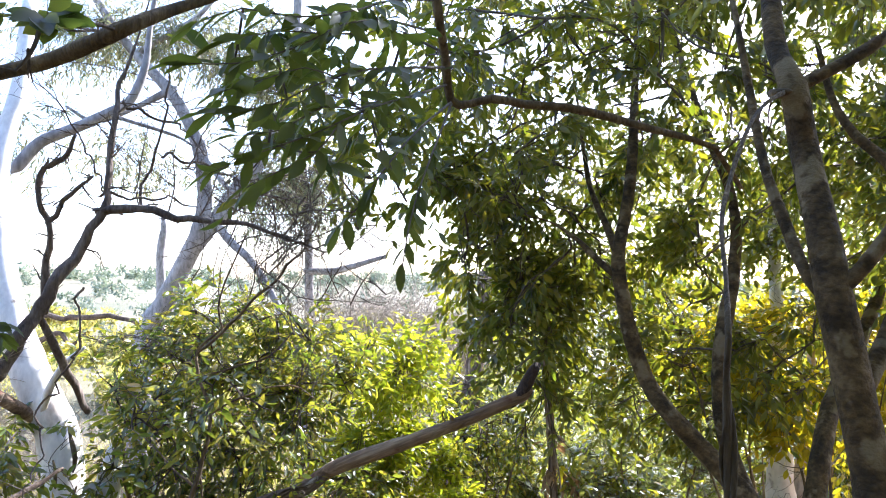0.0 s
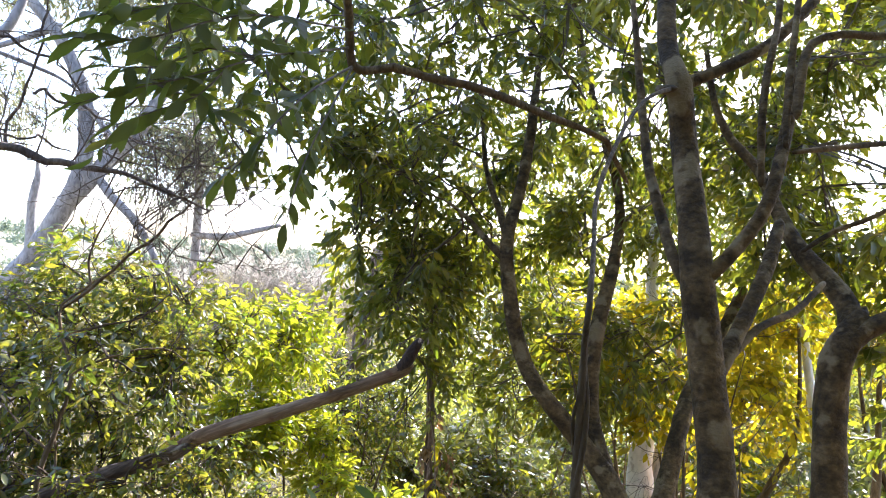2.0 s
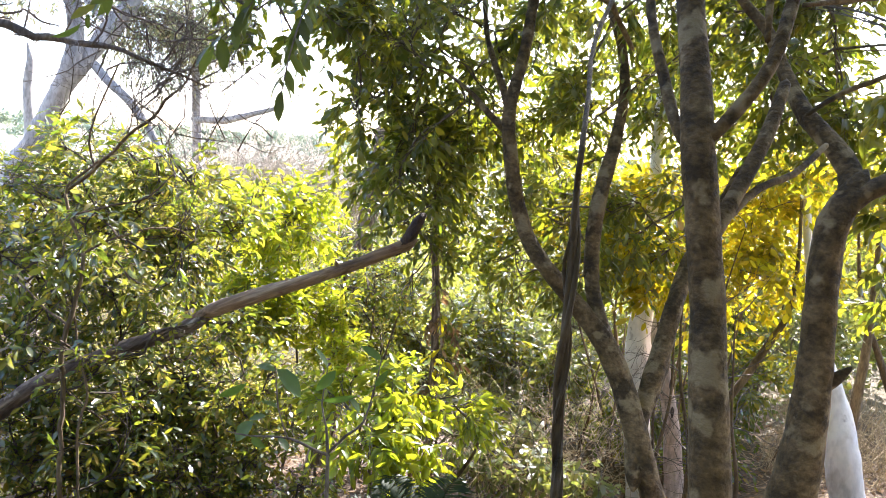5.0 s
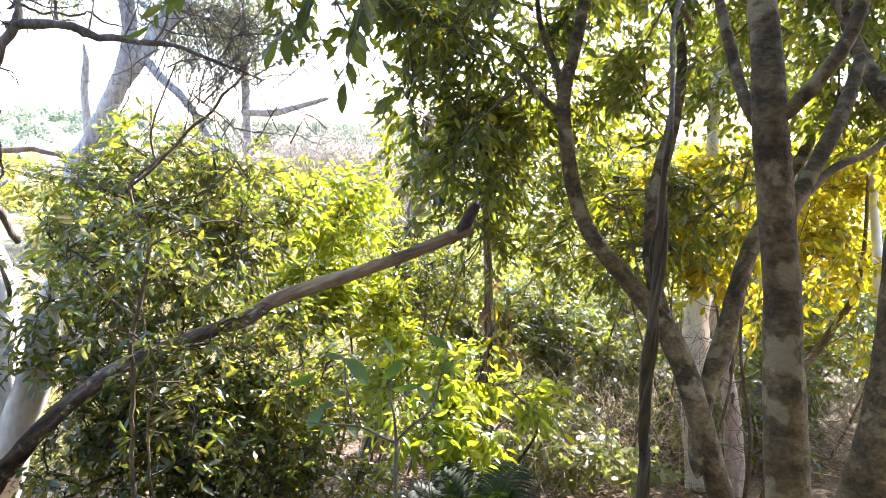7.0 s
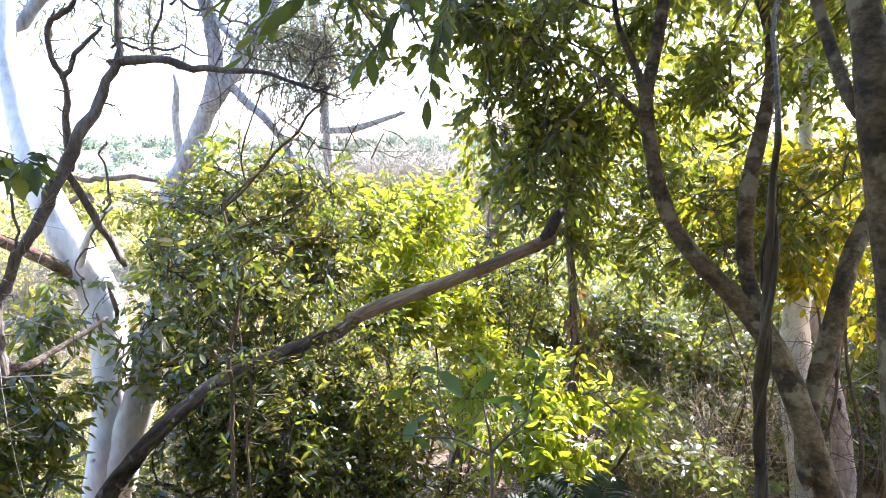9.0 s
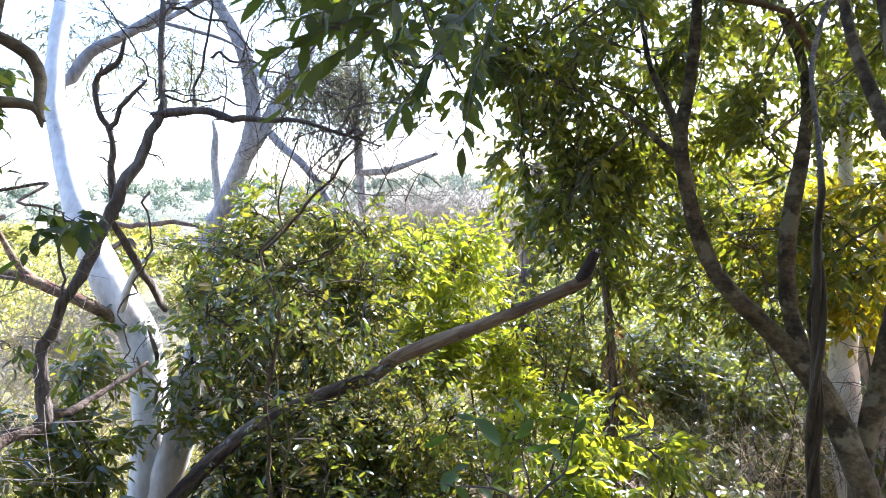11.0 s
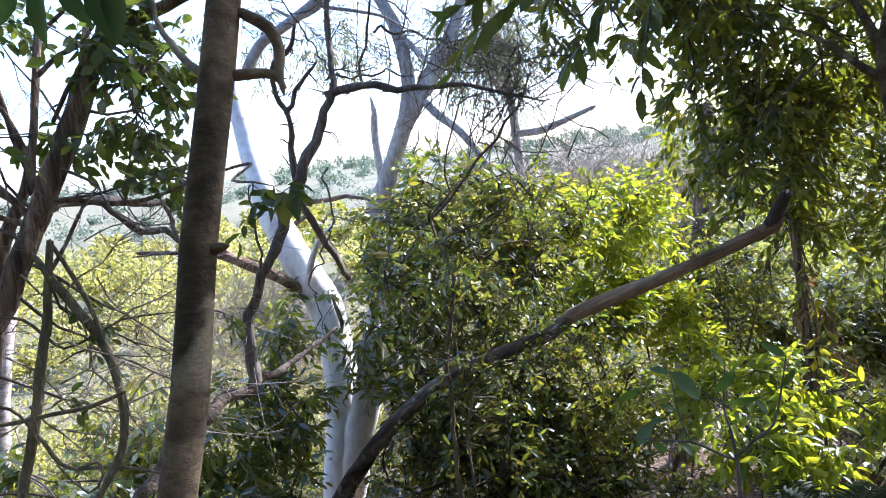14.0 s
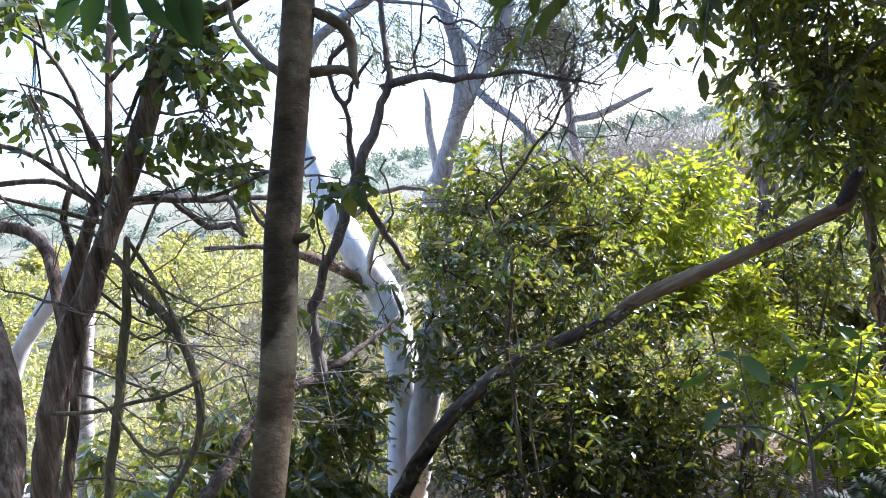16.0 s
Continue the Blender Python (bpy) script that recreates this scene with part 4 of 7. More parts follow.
RT = {
    'trunk': [(2.056, 2.615, -0.265, 0.1122), (2.068, 2.58, 0.168, 0.0952), (2.102, 2.593, 0.44, 0.0806), (2.114, 2.611, 0.71, 0.0733), (2.109, 2.63, 0.954, 0.0684), (2.11, 2.644, 1.149, 0.0659), (2.13, 2.654, 1.347, 0.0635), (2.192, 2.652, 1.475, 0.0537)],
    'limb': [(2.139, 2.655, 1.384, 0.0488), (2.222, 2.621, 1.48, 0.0436), (2.318, 2.582, 1.544, 0.0408), (2.435, 2.538, 1.6, 0.0405), (2.571, 2.469, 1.709, 0.0351), (2.743, 2.448, 1.866, 0.0304)],
    'limb_up': [(2.188, 2.652, 1.47, 0.0488), (2.216, 2.718, 1.572, 0.0474), (2.175, 2.798, 1.68, 0.0458), (2.106, 2.883, 1.789, 0.0415), (2.072, 2.961, 1.906, 0.037), (2.047, 3.039, 2.029, 0.0324), (1.99, 3.1, 2.191, 0.0259), (1.871, 3.159, 2.335, 0.0206), (1.802, 3.21, 2.513, 0.0166), (1.773, 3.273, 2.771, 0.0126)],
    'knot': [(2.15, 2.585, 0.655, 0.0270), (2.186, 2.56, 0.705, 0.0240), (2.206, 2.545, 0.735, 0.0150)],
}
STUMP = {
    'trunk': [(3.122, 5.683, -2.697, 0.1476), (3.069, 5.789, -1.994, 0.1399), (3.049, 5.85, -1.591, 0.1323), (2.976, 5.94, -0.988, 0.1272), (2.949, 6.024, -0.435, 0.1272), (2.954, 6.092, 0.018, 0.117), (2.985, 6.145, 0.37, 0.0916), (3.021, 6.213, 0.824, 0.0763), (3.032, 6.326, 1.578, 0.0611), (3.053, 6.455, 2.434, 0.0407)],
}
STUMP2 = {
    'trunk': [(3.28, 5.455, -2.526, 0.0879), (3.249, 5.601, -1.56, 0.083), (3.23, 5.659, -1.174, 0.083), (3.191, 5.717, -0.788, 0.0733), (3.129, 5.761, -0.499, 0.0684), (3.067, 5.812, -0.161, 0.0586), (3.006, 5.841, 0.031, 0.0586), (3.106, 5.999, 0.247, 0.0499), (3.277, 6.182, 0.625, 0.0407), (3.32, 6.288, 1.33, 0.028)],
    'knot_a': [(3.045, 5.755, -0.19, 0.026), (3.035, 5.745, -0.24, 0.02)],
    'knot_b': [(3.125, 5.69, -0.36, 0.018), (3.12, 5.685, -0.4, 0.014)],
    'knot_c': [(3.15, 5.66, -0.62, 0.018), (3.15, 5.655, -0.66, 0.012)],
}
PGUM = {
    'trunk': [(4.6, 4.716, -2.2, 0.1638), (4.449, 4.882, -1.285, 0.1404), (4.343, 4.983, -0.737, 0.1357), (4.325, 5.105, -0.391, 0.1183), (4.258, 5.233, -0.041, 0.0861), (4.233, 5.419, 0.305, 0.0586), (4.277, 5.6, 0.671, 0.0449), (4.319, 5.784, 1.054, 0.0382), (4.34, 6.039, 1.862, 0.0259)],
}
LT = {
    'stem': [(-3.298, 2.068, -0.581, 0.0714), (-3.221, 2.115, -0.009, 0.0674), (-3.138, 2.134, 0.357, 0.0609), (-3.076, 2.208, 0.69, 0.0609), (-2.957, 2.3, 0.987, 0.0582), (-2.831, 2.39, 1.257, 0.0529), (-2.708, 2.484, 1.554, 0.0503), (-2.606, 2.565, 1.827, 0.0503), (-2.487, 2.657, 2.125, 0.0476), (-2.37, 2.736, 2.344, 0.045), (-2.271, 2.813, 2.591, 0.0423)],
    'stem_two': [(-3.094, 2.304, 0.838, 0.0352), (-3.095, 2.39, 1.053, 0.0357), (-3.038, 2.44, 1.235, 0.033), (-2.98, 2.49, 1.417, 0.0302), (-2.923, 2.562, 1.57, 0.0249), (-2.862, 2.587, 1.754, 0.0192)],
    'slim': [(-2.794, 2.481, 1.59, 0.02), (-2.75, 2.506, 1.823, 0.0172), (-2.722, 2.563, 2.134, 0.0159), (-2.693, 2.613, 2.392, 0.0146), (-2.667, 2.654, 2.598, 0.0119)],
    'fan_a': [(-2.766, 2.471, 1.628, 0.0146), (-2.83, 2.472, 1.809, 0.0119), (-2.865, 2.464, 2.036, 0.0105), (-2.948, 2.435, 2.247, 0.0091), (-3.062, 2.377, 2.355, 0.0065), (-3.201, 2.333, 2.432, 0.0052)],
    'fan_b': [(-2.773, 2.482, 1.721, 0.0119), (-2.87, 2.453, 1.972, 0.0105), (-2.94, 2.408, 2.044, 0.0078), (-3.035, 2.351, 2.099, 0.0052)],
    'fan_c': [(-2.773, 2.441, 1.445, 0.0185), (-2.898, 2.413, 1.593, 0.0159), (-3.012, 2.385, 1.715, 0.0146), (-3.128, 2.352, 1.806, 0.0132), (-3.296, 2.294, 1.874, 0.0119)],
    'fan_d': [(-2.932, 2.406, 1.635, 0.0079), (-2.967, 2.395, 1.843, 0.0079), (-3.012, 2.374, 2.006, 0.0065), (-3.027, 2.368, 2.098, 0.0039)],
    'fan_e': [(-2.998, 2.389, 1.702, 0.0066), (-3.029, 2.4, 1.865, 0.0066), (-3.045, 2.386, 1.998, 0.0053), (-3.08, 2.365, 2.133, 0.0026)],
    'fan_f': [(-2.851, 2.474, 1.421, 0.0135), (-3.034, 2.412, 1.5, 0.0108), (-3.181, 2.362, 1.559, 0.0108), (-3.377, 2.295, 1.64, 0.0094)],
    'fan_g': [(-2.981, 2.51, 1.554, 0.0124), (-3.125, 2.492, 1.644, 0.0138), (-3.287, 2.472, 1.67, 0.014), (-3.557, 2.433, 1.682, 0.0128)],
    'fan_h': [(-2.714, 2.559, 2.08, 0.0106), (-2.609, 2.585, 2.154, 0.0105), (-2.519, 2.597, 2.178, 0.0091), (-2.437, 2.63, 2.267, 0.0065), (-2.39, 2.667, 2.389, 0.0052)],
    'fan_i': [(-2.615, 2.499, 1.869, 0.0091), (-2.517, 2.536, 2.033, 0.009), (-2.409, 2.553, 2.129, 0.0076), (-2.373, 2.589, 2.275, 0.0064), (-2.338, 2.632, 2.472, 0.0051)],
    'fan_j': [(-2.694, 2.593, 2.261, 0.0106), (-2.581, 2.624, 2.346, 0.0092), (-2.467, 2.63, 2.349, 0.0078), (-2.272, 2.65, 2.411, 0.0064)],
    'fan_k': [(-2.659, 2.701, 1.969, 0.0192), (-2.665, 2.803, 2.221, 0.0182), (-2.679, 2.904, 2.484, 0.0171), (-2.705, 2.989, 2.671, 0.0145)],
    'fan_l': [(-2.494, 2.633, 1.981, 0.0093), (-2.338, 2.672, 2.009, 0.0079), (-2.231, 2.695, 2.057, 0.0065), (-2.131, 2.719, 2.13, 0.0039)],
    'twist': [(-3.094, 2.542, 1.619, 0.014), (-3.141, 2.499, 1.46, 0.0168), (-3.111, 2.49, 1.316, 0.0182), (-3.061, 2.445, 1.151, 0.0166), (-3.063, 2.394, 0.993, 0.0137)],
    'fork': [(-2.425, 2.695, 2.215, 0.0265), (-2.359, 2.728, 2.263, 0.0291), (-2.282, 2.765, 2.299, 0.0291)],
    'elbow': [(-3.846, 2.56, 1.488, 0.0305), (-3.65, 2.632, 1.444, 0.0321), (-3.537, 2.665, 1.357, 0.0336), (-3.435, 2.619, 1.228, 0.033), (-3.366, 2.553, 1.055, 0.0295), (-3.3, 2.483, 0.86, 0.0232)],
    'branch_out': [(-2.794, 2.509, 1.501, 0.0121), (-2.651, 2.527, 1.511, 0.012), (-2.51, 2.553, 1.485, 0.0119), (-2.356, 2.545, 1.472, 0.0117), (-2.14, 2.499, 1.489, 0.0087), (-1.885, 2.474, 1.547, 0.0060), (-1.4, 2.05, 1.57, 0.0045), (-1.192, 1.620, 1.521, 0.0035), (-1.095, 1.560, 1.512, 0.0030), (-1.002, 1.500, 1.497, 0.0015)],
    'riser': [(-2.708, 2.403, 1.191, 0.0092), (-2.599, 2.426, 1.325, 0.0091), (-2.527, 2.476, 1.469, 0.0078), (-2.48, 2.503, 1.526, 0.0052)],
    'trunk_rope': [(-2.901, 2.287, 0.934, 0.0158), (-2.943, 2.224, 0.71, 0.0222), (-2.977, 2.16, 0.462, 0.0234), (-3.02, 2.085, 0.165, 0.0259), (-3.076, 1.988, -0.342, 0.0285)],
    'butt': [(-3.082, 1.696, 0.001, 0.0749), (-2.955, 1.803, 0.377, 0.0655), (-2.975, 1.9, 0.631, 0.0526), (-3.039, 1.976, 0.855, 0.0415), (-3.139, 2.038, 1.095, 0.0324), (-3.267, 2.089, 1.323, 0.0254)],
}
LVINE = {
    'loop': [(-2.667, 2.323, 1.278, 0.0127), (-2.607, 2.332, 1.173, 0.0204), (-2.513, 2.349, 1.033, 0.0229), (-2.419, 2.342, 0.913, 0.0202), (-2.352, 2.322, 0.774, 0.0175), (-2.32, 2.295, 0.6, 0.0175), (-2.343, 2.261, 0.43, 0.0162), (-2.42, 2.21, 0.293, 0.015), (-2.506, 2.155, 0.157, 0.015), (-2.572, 2.094, -0.08, 0.015)],
    'loop_two': [(-2.623, 2.375, 1.323, 0.009), (-2.553, 2.384, 1.19, 0.0103), (-2.481, 2.369, 1.079, 0.0102), (-2.397, 2.336, 0.901, 0.0101), (-2.333, 2.308, 0.726, 0.0087), (-2.303, 2.278, 0.528, 0.0074)],
    'upright': [(-2.614, 2.351, 1.321, 0.0165), (-2.638, 2.302, 1.052, 0.0204), (-2.675, 2.25, 0.805, 0.0204), (-2.714, 2.198, 0.558, 0.0216), (-2.765, 2.138, 0.288, 0.0216), (-2.81, 2.065, -0.085, 0.0229), (-2.844, 2.008, -0.383, 0.0229)],
    'strand': [(-2.812, 2.231, 1.048, 0.0064), (-2.731, 2.261, 1.028, 0.0076), (-2.653, 2.281, 0.953, 0.0076), (-2.582, 2.3, 0.887, 0.0064), (-2.465, 2.353, 0.925, 0.0051), (-2.353, 2.406, 0.978, 0.0051), (-2.205, 2.439, 0.988, 0.0038), (-2.036, 2.48, 0.99, 0.0025)],
    'strand_two': [(-2.979, 2.101, 0.618, 0.0089), (-2.873, 2.141, 0.602, 0.0102), (-2.754, 2.189, 0.602, 0.0102), (-2.613, 2.221, 0.624, 0.0101), (-2.452, 2.262, 0.639, 0.01), (-2.313, 2.297, 0.688, 0.0074)],
    'strand_three': [(-2.706, 2.2, 0.544, 0.0064), (-2.664, 2.206, 0.475, 0.0089), (-2.622, 2.213, 0.403, 0.0102), (-2.553, 2.235, 0.369, 0.0089), (-2.427, 2.285, 0.363, 0.0076), (-2.282, 2.313, 0.338, 0.0063), (-2.139, 2.338, 0.304, 0.005)],
    'strand_four': [(-2.866, 2.155, 0.682, 0.0064), (-2.801, 2.179, 0.662, 0.0076), (-2.742, 2.193, 0.597, 0.0064), (-2.681, 2.178, 0.514, 0.005)],
    'strand_five': [(-2.558, 2.234, 0.37, 0.0064), (-2.48, 2.268, 0.391, 0.0076), (-2.443, 2.248, 0.34, 0.0063), (-2.481, 2.197, 0.283, 0.005), (-2.588, 2.173, 0.411, 0.0038)],
    'strand_six': [(-2.592, 2.288, 0.83, 0.0038), (-2.45, 2.325, 0.88, 0.005), (-2.338, 2.321, 0.734, 0.005), (-2.304, 2.305, 0.622, 0.0037)],
}
PALELT = {
    'trunk': [(-4.792, 3.391, -1.365, 0.0727), (-4.741, 3.504, -0.736, 0.0641), (-4.706, 3.58, -0.317, 0.0598), (-4.687, 3.637, 0.02, 0.0556), (-4.658, 3.686, 0.27, 0.0513), (-4.653, 3.815, 0.676, 0.0432), (-4.626, 3.949, 1.045, 0.0394)],
}
WHITELT = {
    'trunk': [(-5.498, 3.559, -0.14, 0.0672), (-5.372, 3.686, 0.374, 0.0672), (-5.248, 3.769, 0.6, 0.0672), (-5.131, 3.837, 0.747, 0.0672), (-5.038, 3.891, 0.858, 0.0582), (-4.802, 4.033, 1.178, 0.0403)],
}
OVER = {
    'main': [(-0.079, 2.865, 3.088, 0.0215), (-0.049, 2.944, 2.779, 0.0201), (-0.013, 3.077, 2.626, 0.0191), (0.018, 3.21, 2.462, 0.0218), (0.103, 3.211, 2.445, 0.0198), (0.208, 3.21, 2.474, 0.0218), (0.37, 3.236, 2.457, 0.02), (0.563, 3.274, 2.458, 0.0202), (0.761, 3.313, 2.431, 0.0205), (0.996, 3.365, 2.385, 0.0187), (1.208, 3.417, 2.353, 0.0169), (1.355, 3.469, 2.319, 0.015)],
    'twig': [(1.355, 3.469, 2.319, 0.014), (1.479, 3.599, 2.234, 0.0155), (1.567, 3.666, 2.157, 0.0135)],
}
SHRUB = {
    'stem': [(-1.489, 4.15, -1.224, 0.0162), (-1.525, 4.3, -0.793, 0.0156), (-1.546, 4.38, -0.353, 0.015), (-1.548, 4.42, 0.064, 0.0144), (-1.528, 4.5, 0.39, 0.0138), (-1.488, 4.56, 0.609, 0.0126), (-1.519, 4.62, 0.761, 0.012), (-1.613, 4.68, 0.919, 0.0108), (-1.646, 4.75, 1.118, 0.0084), (-1.552, 4.78, 1.233, 0.0072), (-1.449, 4.8, 1.31, 0.0054)],
    'diag': [(-1.693, 4.854, 1.086, 0.0091), (-1.504, 4.769, 1.232, 0.0112), (-1.286, 4.698, 1.464, 0.011), (-1.074, 4.62, 1.65, 0.0096), (-0.908, 4.541, 1.827, 0.0073), (-0.828, 4.511, 1.983, 0.0052)],
    'curl': [(-1.504, 4.773, 1.25, 0.0077), (-1.528, 4.743, 1.404, 0.0076), (-1.458, 4.727, 1.649, 0.0062), (-1.351, 4.709, 1.889, 0.005)],
    'stem_two': [(-1.733, 5.405, -2.542, 0.0387), (-1.72, 5.548, -1.586, 0.0338), (-1.608, 5.663, -0.82, 0.029), (-1.301, 5.855, -0.377, 0.0247), (-1.132, 6.051, 0.085, 0.0227)],
    'stem_three': [(-2.265, 5.292, -2.464, 0.0379), (-2.228, 5.432, -1.527, 0.0308), (-2.141, 5.531, -0.871, 0.026), (-2.483, 5.736, -0.352, 0.0218), (-2.69, 5.945, 0.192, 0.0197)],
    'stem_front': [(-1.309, 4.1, -1.149, 0.0095), (-1.408, 4.3, -0.712, 0.0089), (-1.448, 4.36, -0.423, 0.0083), (-1.41, 4.4, -0.123, 0.0077), (-1.463, 4.42, 0.103, 0.0071), (-1.523, 4.5, 0.332, 0.0059)],
    'bough': [(-1.616, 4.68, 0.931, 0.009), (-1.47, 4.8, 0.984, 0.008), (-1.226, 4.95, 1.061, 0.006), (-1.089, 5.1, 1.223, 0.004)],
    'bough_low': [(-1.513, 4.62, 0.715, 0.008), (-1.331, 4.7, 0.819, 0.007), (-1.058, 4.9, 0.872, 0.006), (-0.916, 5.0, 0.776, 0.003)],
    'bough_left': [(-1.539, 4.47, 0.282, 0.008), (-1.748, 4.6, 0.364, 0.007), (-1.956, 4.75, 0.489, 0.005), (-2.137, 4.9, 0.54, 0.003)],
}
CURLY = {
    'main': [(-3.088, 2.865, 1.49, 0.0244), (-3.086, 3.139, 1.496, 0.0244), (-3.094, 3.403, 1.461, 0.0242), (-3.081, 3.675, 1.429, 0.022), (-2.993, 3.977, 1.394, 0.0174)],
    'limb': [(-3.101, 3.199, 1.485, 0.0149), (-3.133, 3.374, 1.378, 0.0208), (-3.112, 3.504, 1.279, 0.0232), (-3.068, 3.654, 1.253, 0.022), (-2.998, 3.672, 1.184, 0.0147)],
    'limb_two': [(-3.081, 3.675, 1.429, 0.0147), (-3.026, 3.685, 1.348, 0.0147), (-3.006, 3.681, 1.262, 0.0147), (-2.998, 3.673, 1.188, 0.011)],
    'limb_three': [(-3.503, 3.861, 1.078, 0.0050), (-3.318, 3.935, 1.073, 0.0090), (-3.169, 3.994, 1.067, 0.0110), (-2.987, 4.061, 1.024, 0.0120)],
    'limb_four': [(-3.01, 3.829, 1.355, 0.0132), (-2.965, 3.832, 1.255, 0.0169), (-2.935, 3.835, 1.194, 0.0169)],
}
LEVEL = {
    'main': [(-4.099, 6.727, 1.105, 0.0224), (-3.875, 6.752, 1.214, 0.0252), (-3.595, 6.762, 1.195, 0.028), (-3.316, 6.778, 1.225, 0.0252), (-2.98, 6.782, 1.15, 0.0168)],
    'limb': [(-3.806, 6.594, 0.975, 0.0275), (-3.641, 6.615, 1.071, 0.0247), (-3.504, 6.603, 0.945, 0.0192), (-3.394, 6.626, 1.069, 0.0137)],
}
STRINGY2 = {
    'trunk': [(0.019, 8.024, -2.172, 0.1563), (0.136, 8.205, -1.152, 0.1368), (0.244, 8.328, -0.518, 0.1303), (0.352, 8.452, 0.115, 0.1237), (0.436, 8.568, 0.752, 0.1172), (0.536, 8.859, 1.648, 0.1058)],
}
HANG = {
    'stem': [(1.021, 6.18, -1.113, 0.0423), (1.041, 6.275, -0.485, 0.0423), (1.025, 6.338, -0.066, 0.0397), (1.004, 6.409, 0.405, 0.0344), (0.961, 6.479, 0.875, 0.0291), (0.992, 6.558, 1.399, 0.0238), (1.066, 6.637, 1.923, 0.0159)],
    'drape': [(0.966, 5.603, 1.772, 0.009), (0.946, 5.563, 1.506, 0.009), (0.883, 5.517, 1.195, 0.009), (0.81, 5.47, 0.884, 0.0067), (0.846, 5.417, 0.531, 0.0067), (0.917, 5.363, 0.177, 0.0056), (0.938, 5.33, -0.044, 0.0045)],
}
SPRAY = {
    'a': [(-0.047, 3.01, 2.704, 0.0055), (-0.192, 2.455, 2.539, 0.0045), (-0.293, 2.025, 2.371, 0.0033), (-0.417, 1.845, 2.229, 0.0025), (-0.55, 1.785, 2.165, 0.0021), (-0.659, 1.724, 2.143, 0.0012)],
    'b': [(-0.019, 3.079, 2.575, 0.0056), (-0.148, 2.463, 2.377, 0.0045), (-0.256, 2.033, 2.23, 0.0033), (-0.366, 1.912, 2.149, 0.0026), (-0.49, 1.853, 2.067, 0.0021), (-0.621, 1.792, 2.034, 0.0013)],
    'c': [(-0.005, 3.145, 2.517, 0.0057), (-0.131, 2.592, 2.31, 0.0047), (-0.233, 2.162, 2.153, 0.0035), (-0.374, 1.98, 2.029, 0.0027), (-0.519, 1.921, 1.957, 0.0022), (-0.631, 1.862, 1.889, 0.0013)],
    'd': [(-0.062, 2.941, 2.828, 0.0054), (-0.194, 2.451, 2.62, 0.0045), (-0.303, 2.085, 2.429, 0.0029), (-0.433, 1.902, 2.337, 0.0026), (-0.557, 1.839, 2.333, 0.0021), (-0.656, 1.78, 2.269, 0.0013)],
    'e': [(0.023, 3.211, 2.456, 0.0058), (-0.046, 2.85, 2.169, 0.0046), (-0.102, 2.611, 1.947, 0.0035), (-0.13, 2.494, 1.788, 0.0028), (-0.144, 2.437, 1.664, 0.0017)],
    'h': [(-0.269, 2.113, 2.37, 0.0029), (-0.365, 1.966, 2.314, 0.0023), (-0.47, 1.867, 2.283, 0.0017), (-0.593, 1.819, 2.232, 0.0013)],
    'i': [(-0.313, 1.972, 2.185, 0.0027), (-0.398, 1.909, 2.196, 0.0022), (-0.492, 1.849, 2.144, 0.0017), (-0.582, 1.801, 2.097, 0.0013)],
    'j': [(-0.264, 2.125, 2.134, 0.0029), (-0.364, 2.001, 2.109, 0.0023), (-0.461, 1.93, 2.024, 0.0017), (-0.565, 1.857, 1.99, 0.0013)],
    'k': [(-0.322, 2.053, 2.072, 0.0028), (-0.378, 2.008, 1.977, 0.0023), (-0.464, 1.961, 1.917, 0.0018), (-0.549, 1.926, 1.861, 0.0013)],
    'g': [(0.023, 3.211, 2.456, 0.0058), (-0.112, 2.722, 2.21, 0.0044), (-0.221, 2.482, 2.009, 0.0034), (-0.292, 2.426, 1.878, 0.0028), (-0.36, 2.368, 1.792, 0.0016)],
}
BIG = {
    'stem': [(0.115, 2.343, -0.587, 0.0085), (0.094, 2.365, -0.022, 0.0073), (0.083, 2.35, 0.297, 0.0071), (0.08, 2.368, 0.418, 0.0061), (0.068, 2.383, 0.519, 0.0041), (0.049, 2.395, 0.595, 0.0031), (0.062, 2.414, 0.72, 0.002)],
    'limb': [(0.08, 2.368, 0.418, 0.0051), (0.02, 2.348, 0.452, 0.005), (-0.061, 2.33, 0.497, 0.004), (-0.18, 2.319, 0.505, 0.003), (-0.259, 2.321, 0.52, 0.002)],
    'limb_two': [(0.082, 2.37, 0.428, 0.0051), (0.142, 2.379, 0.489, 0.0051), (0.199, 2.386, 0.536, 0.0041), (0.232, 2.404, 0.661, 0.0031), (0.251, 2.42, 0.762, 0.002)],
    'limb_three': [(-0.061, 2.33, 0.497, 0.003), (-0.098, 2.345, 0.596, 0.003), (-0.113, 2.364, 0.724, 0.002)],
}
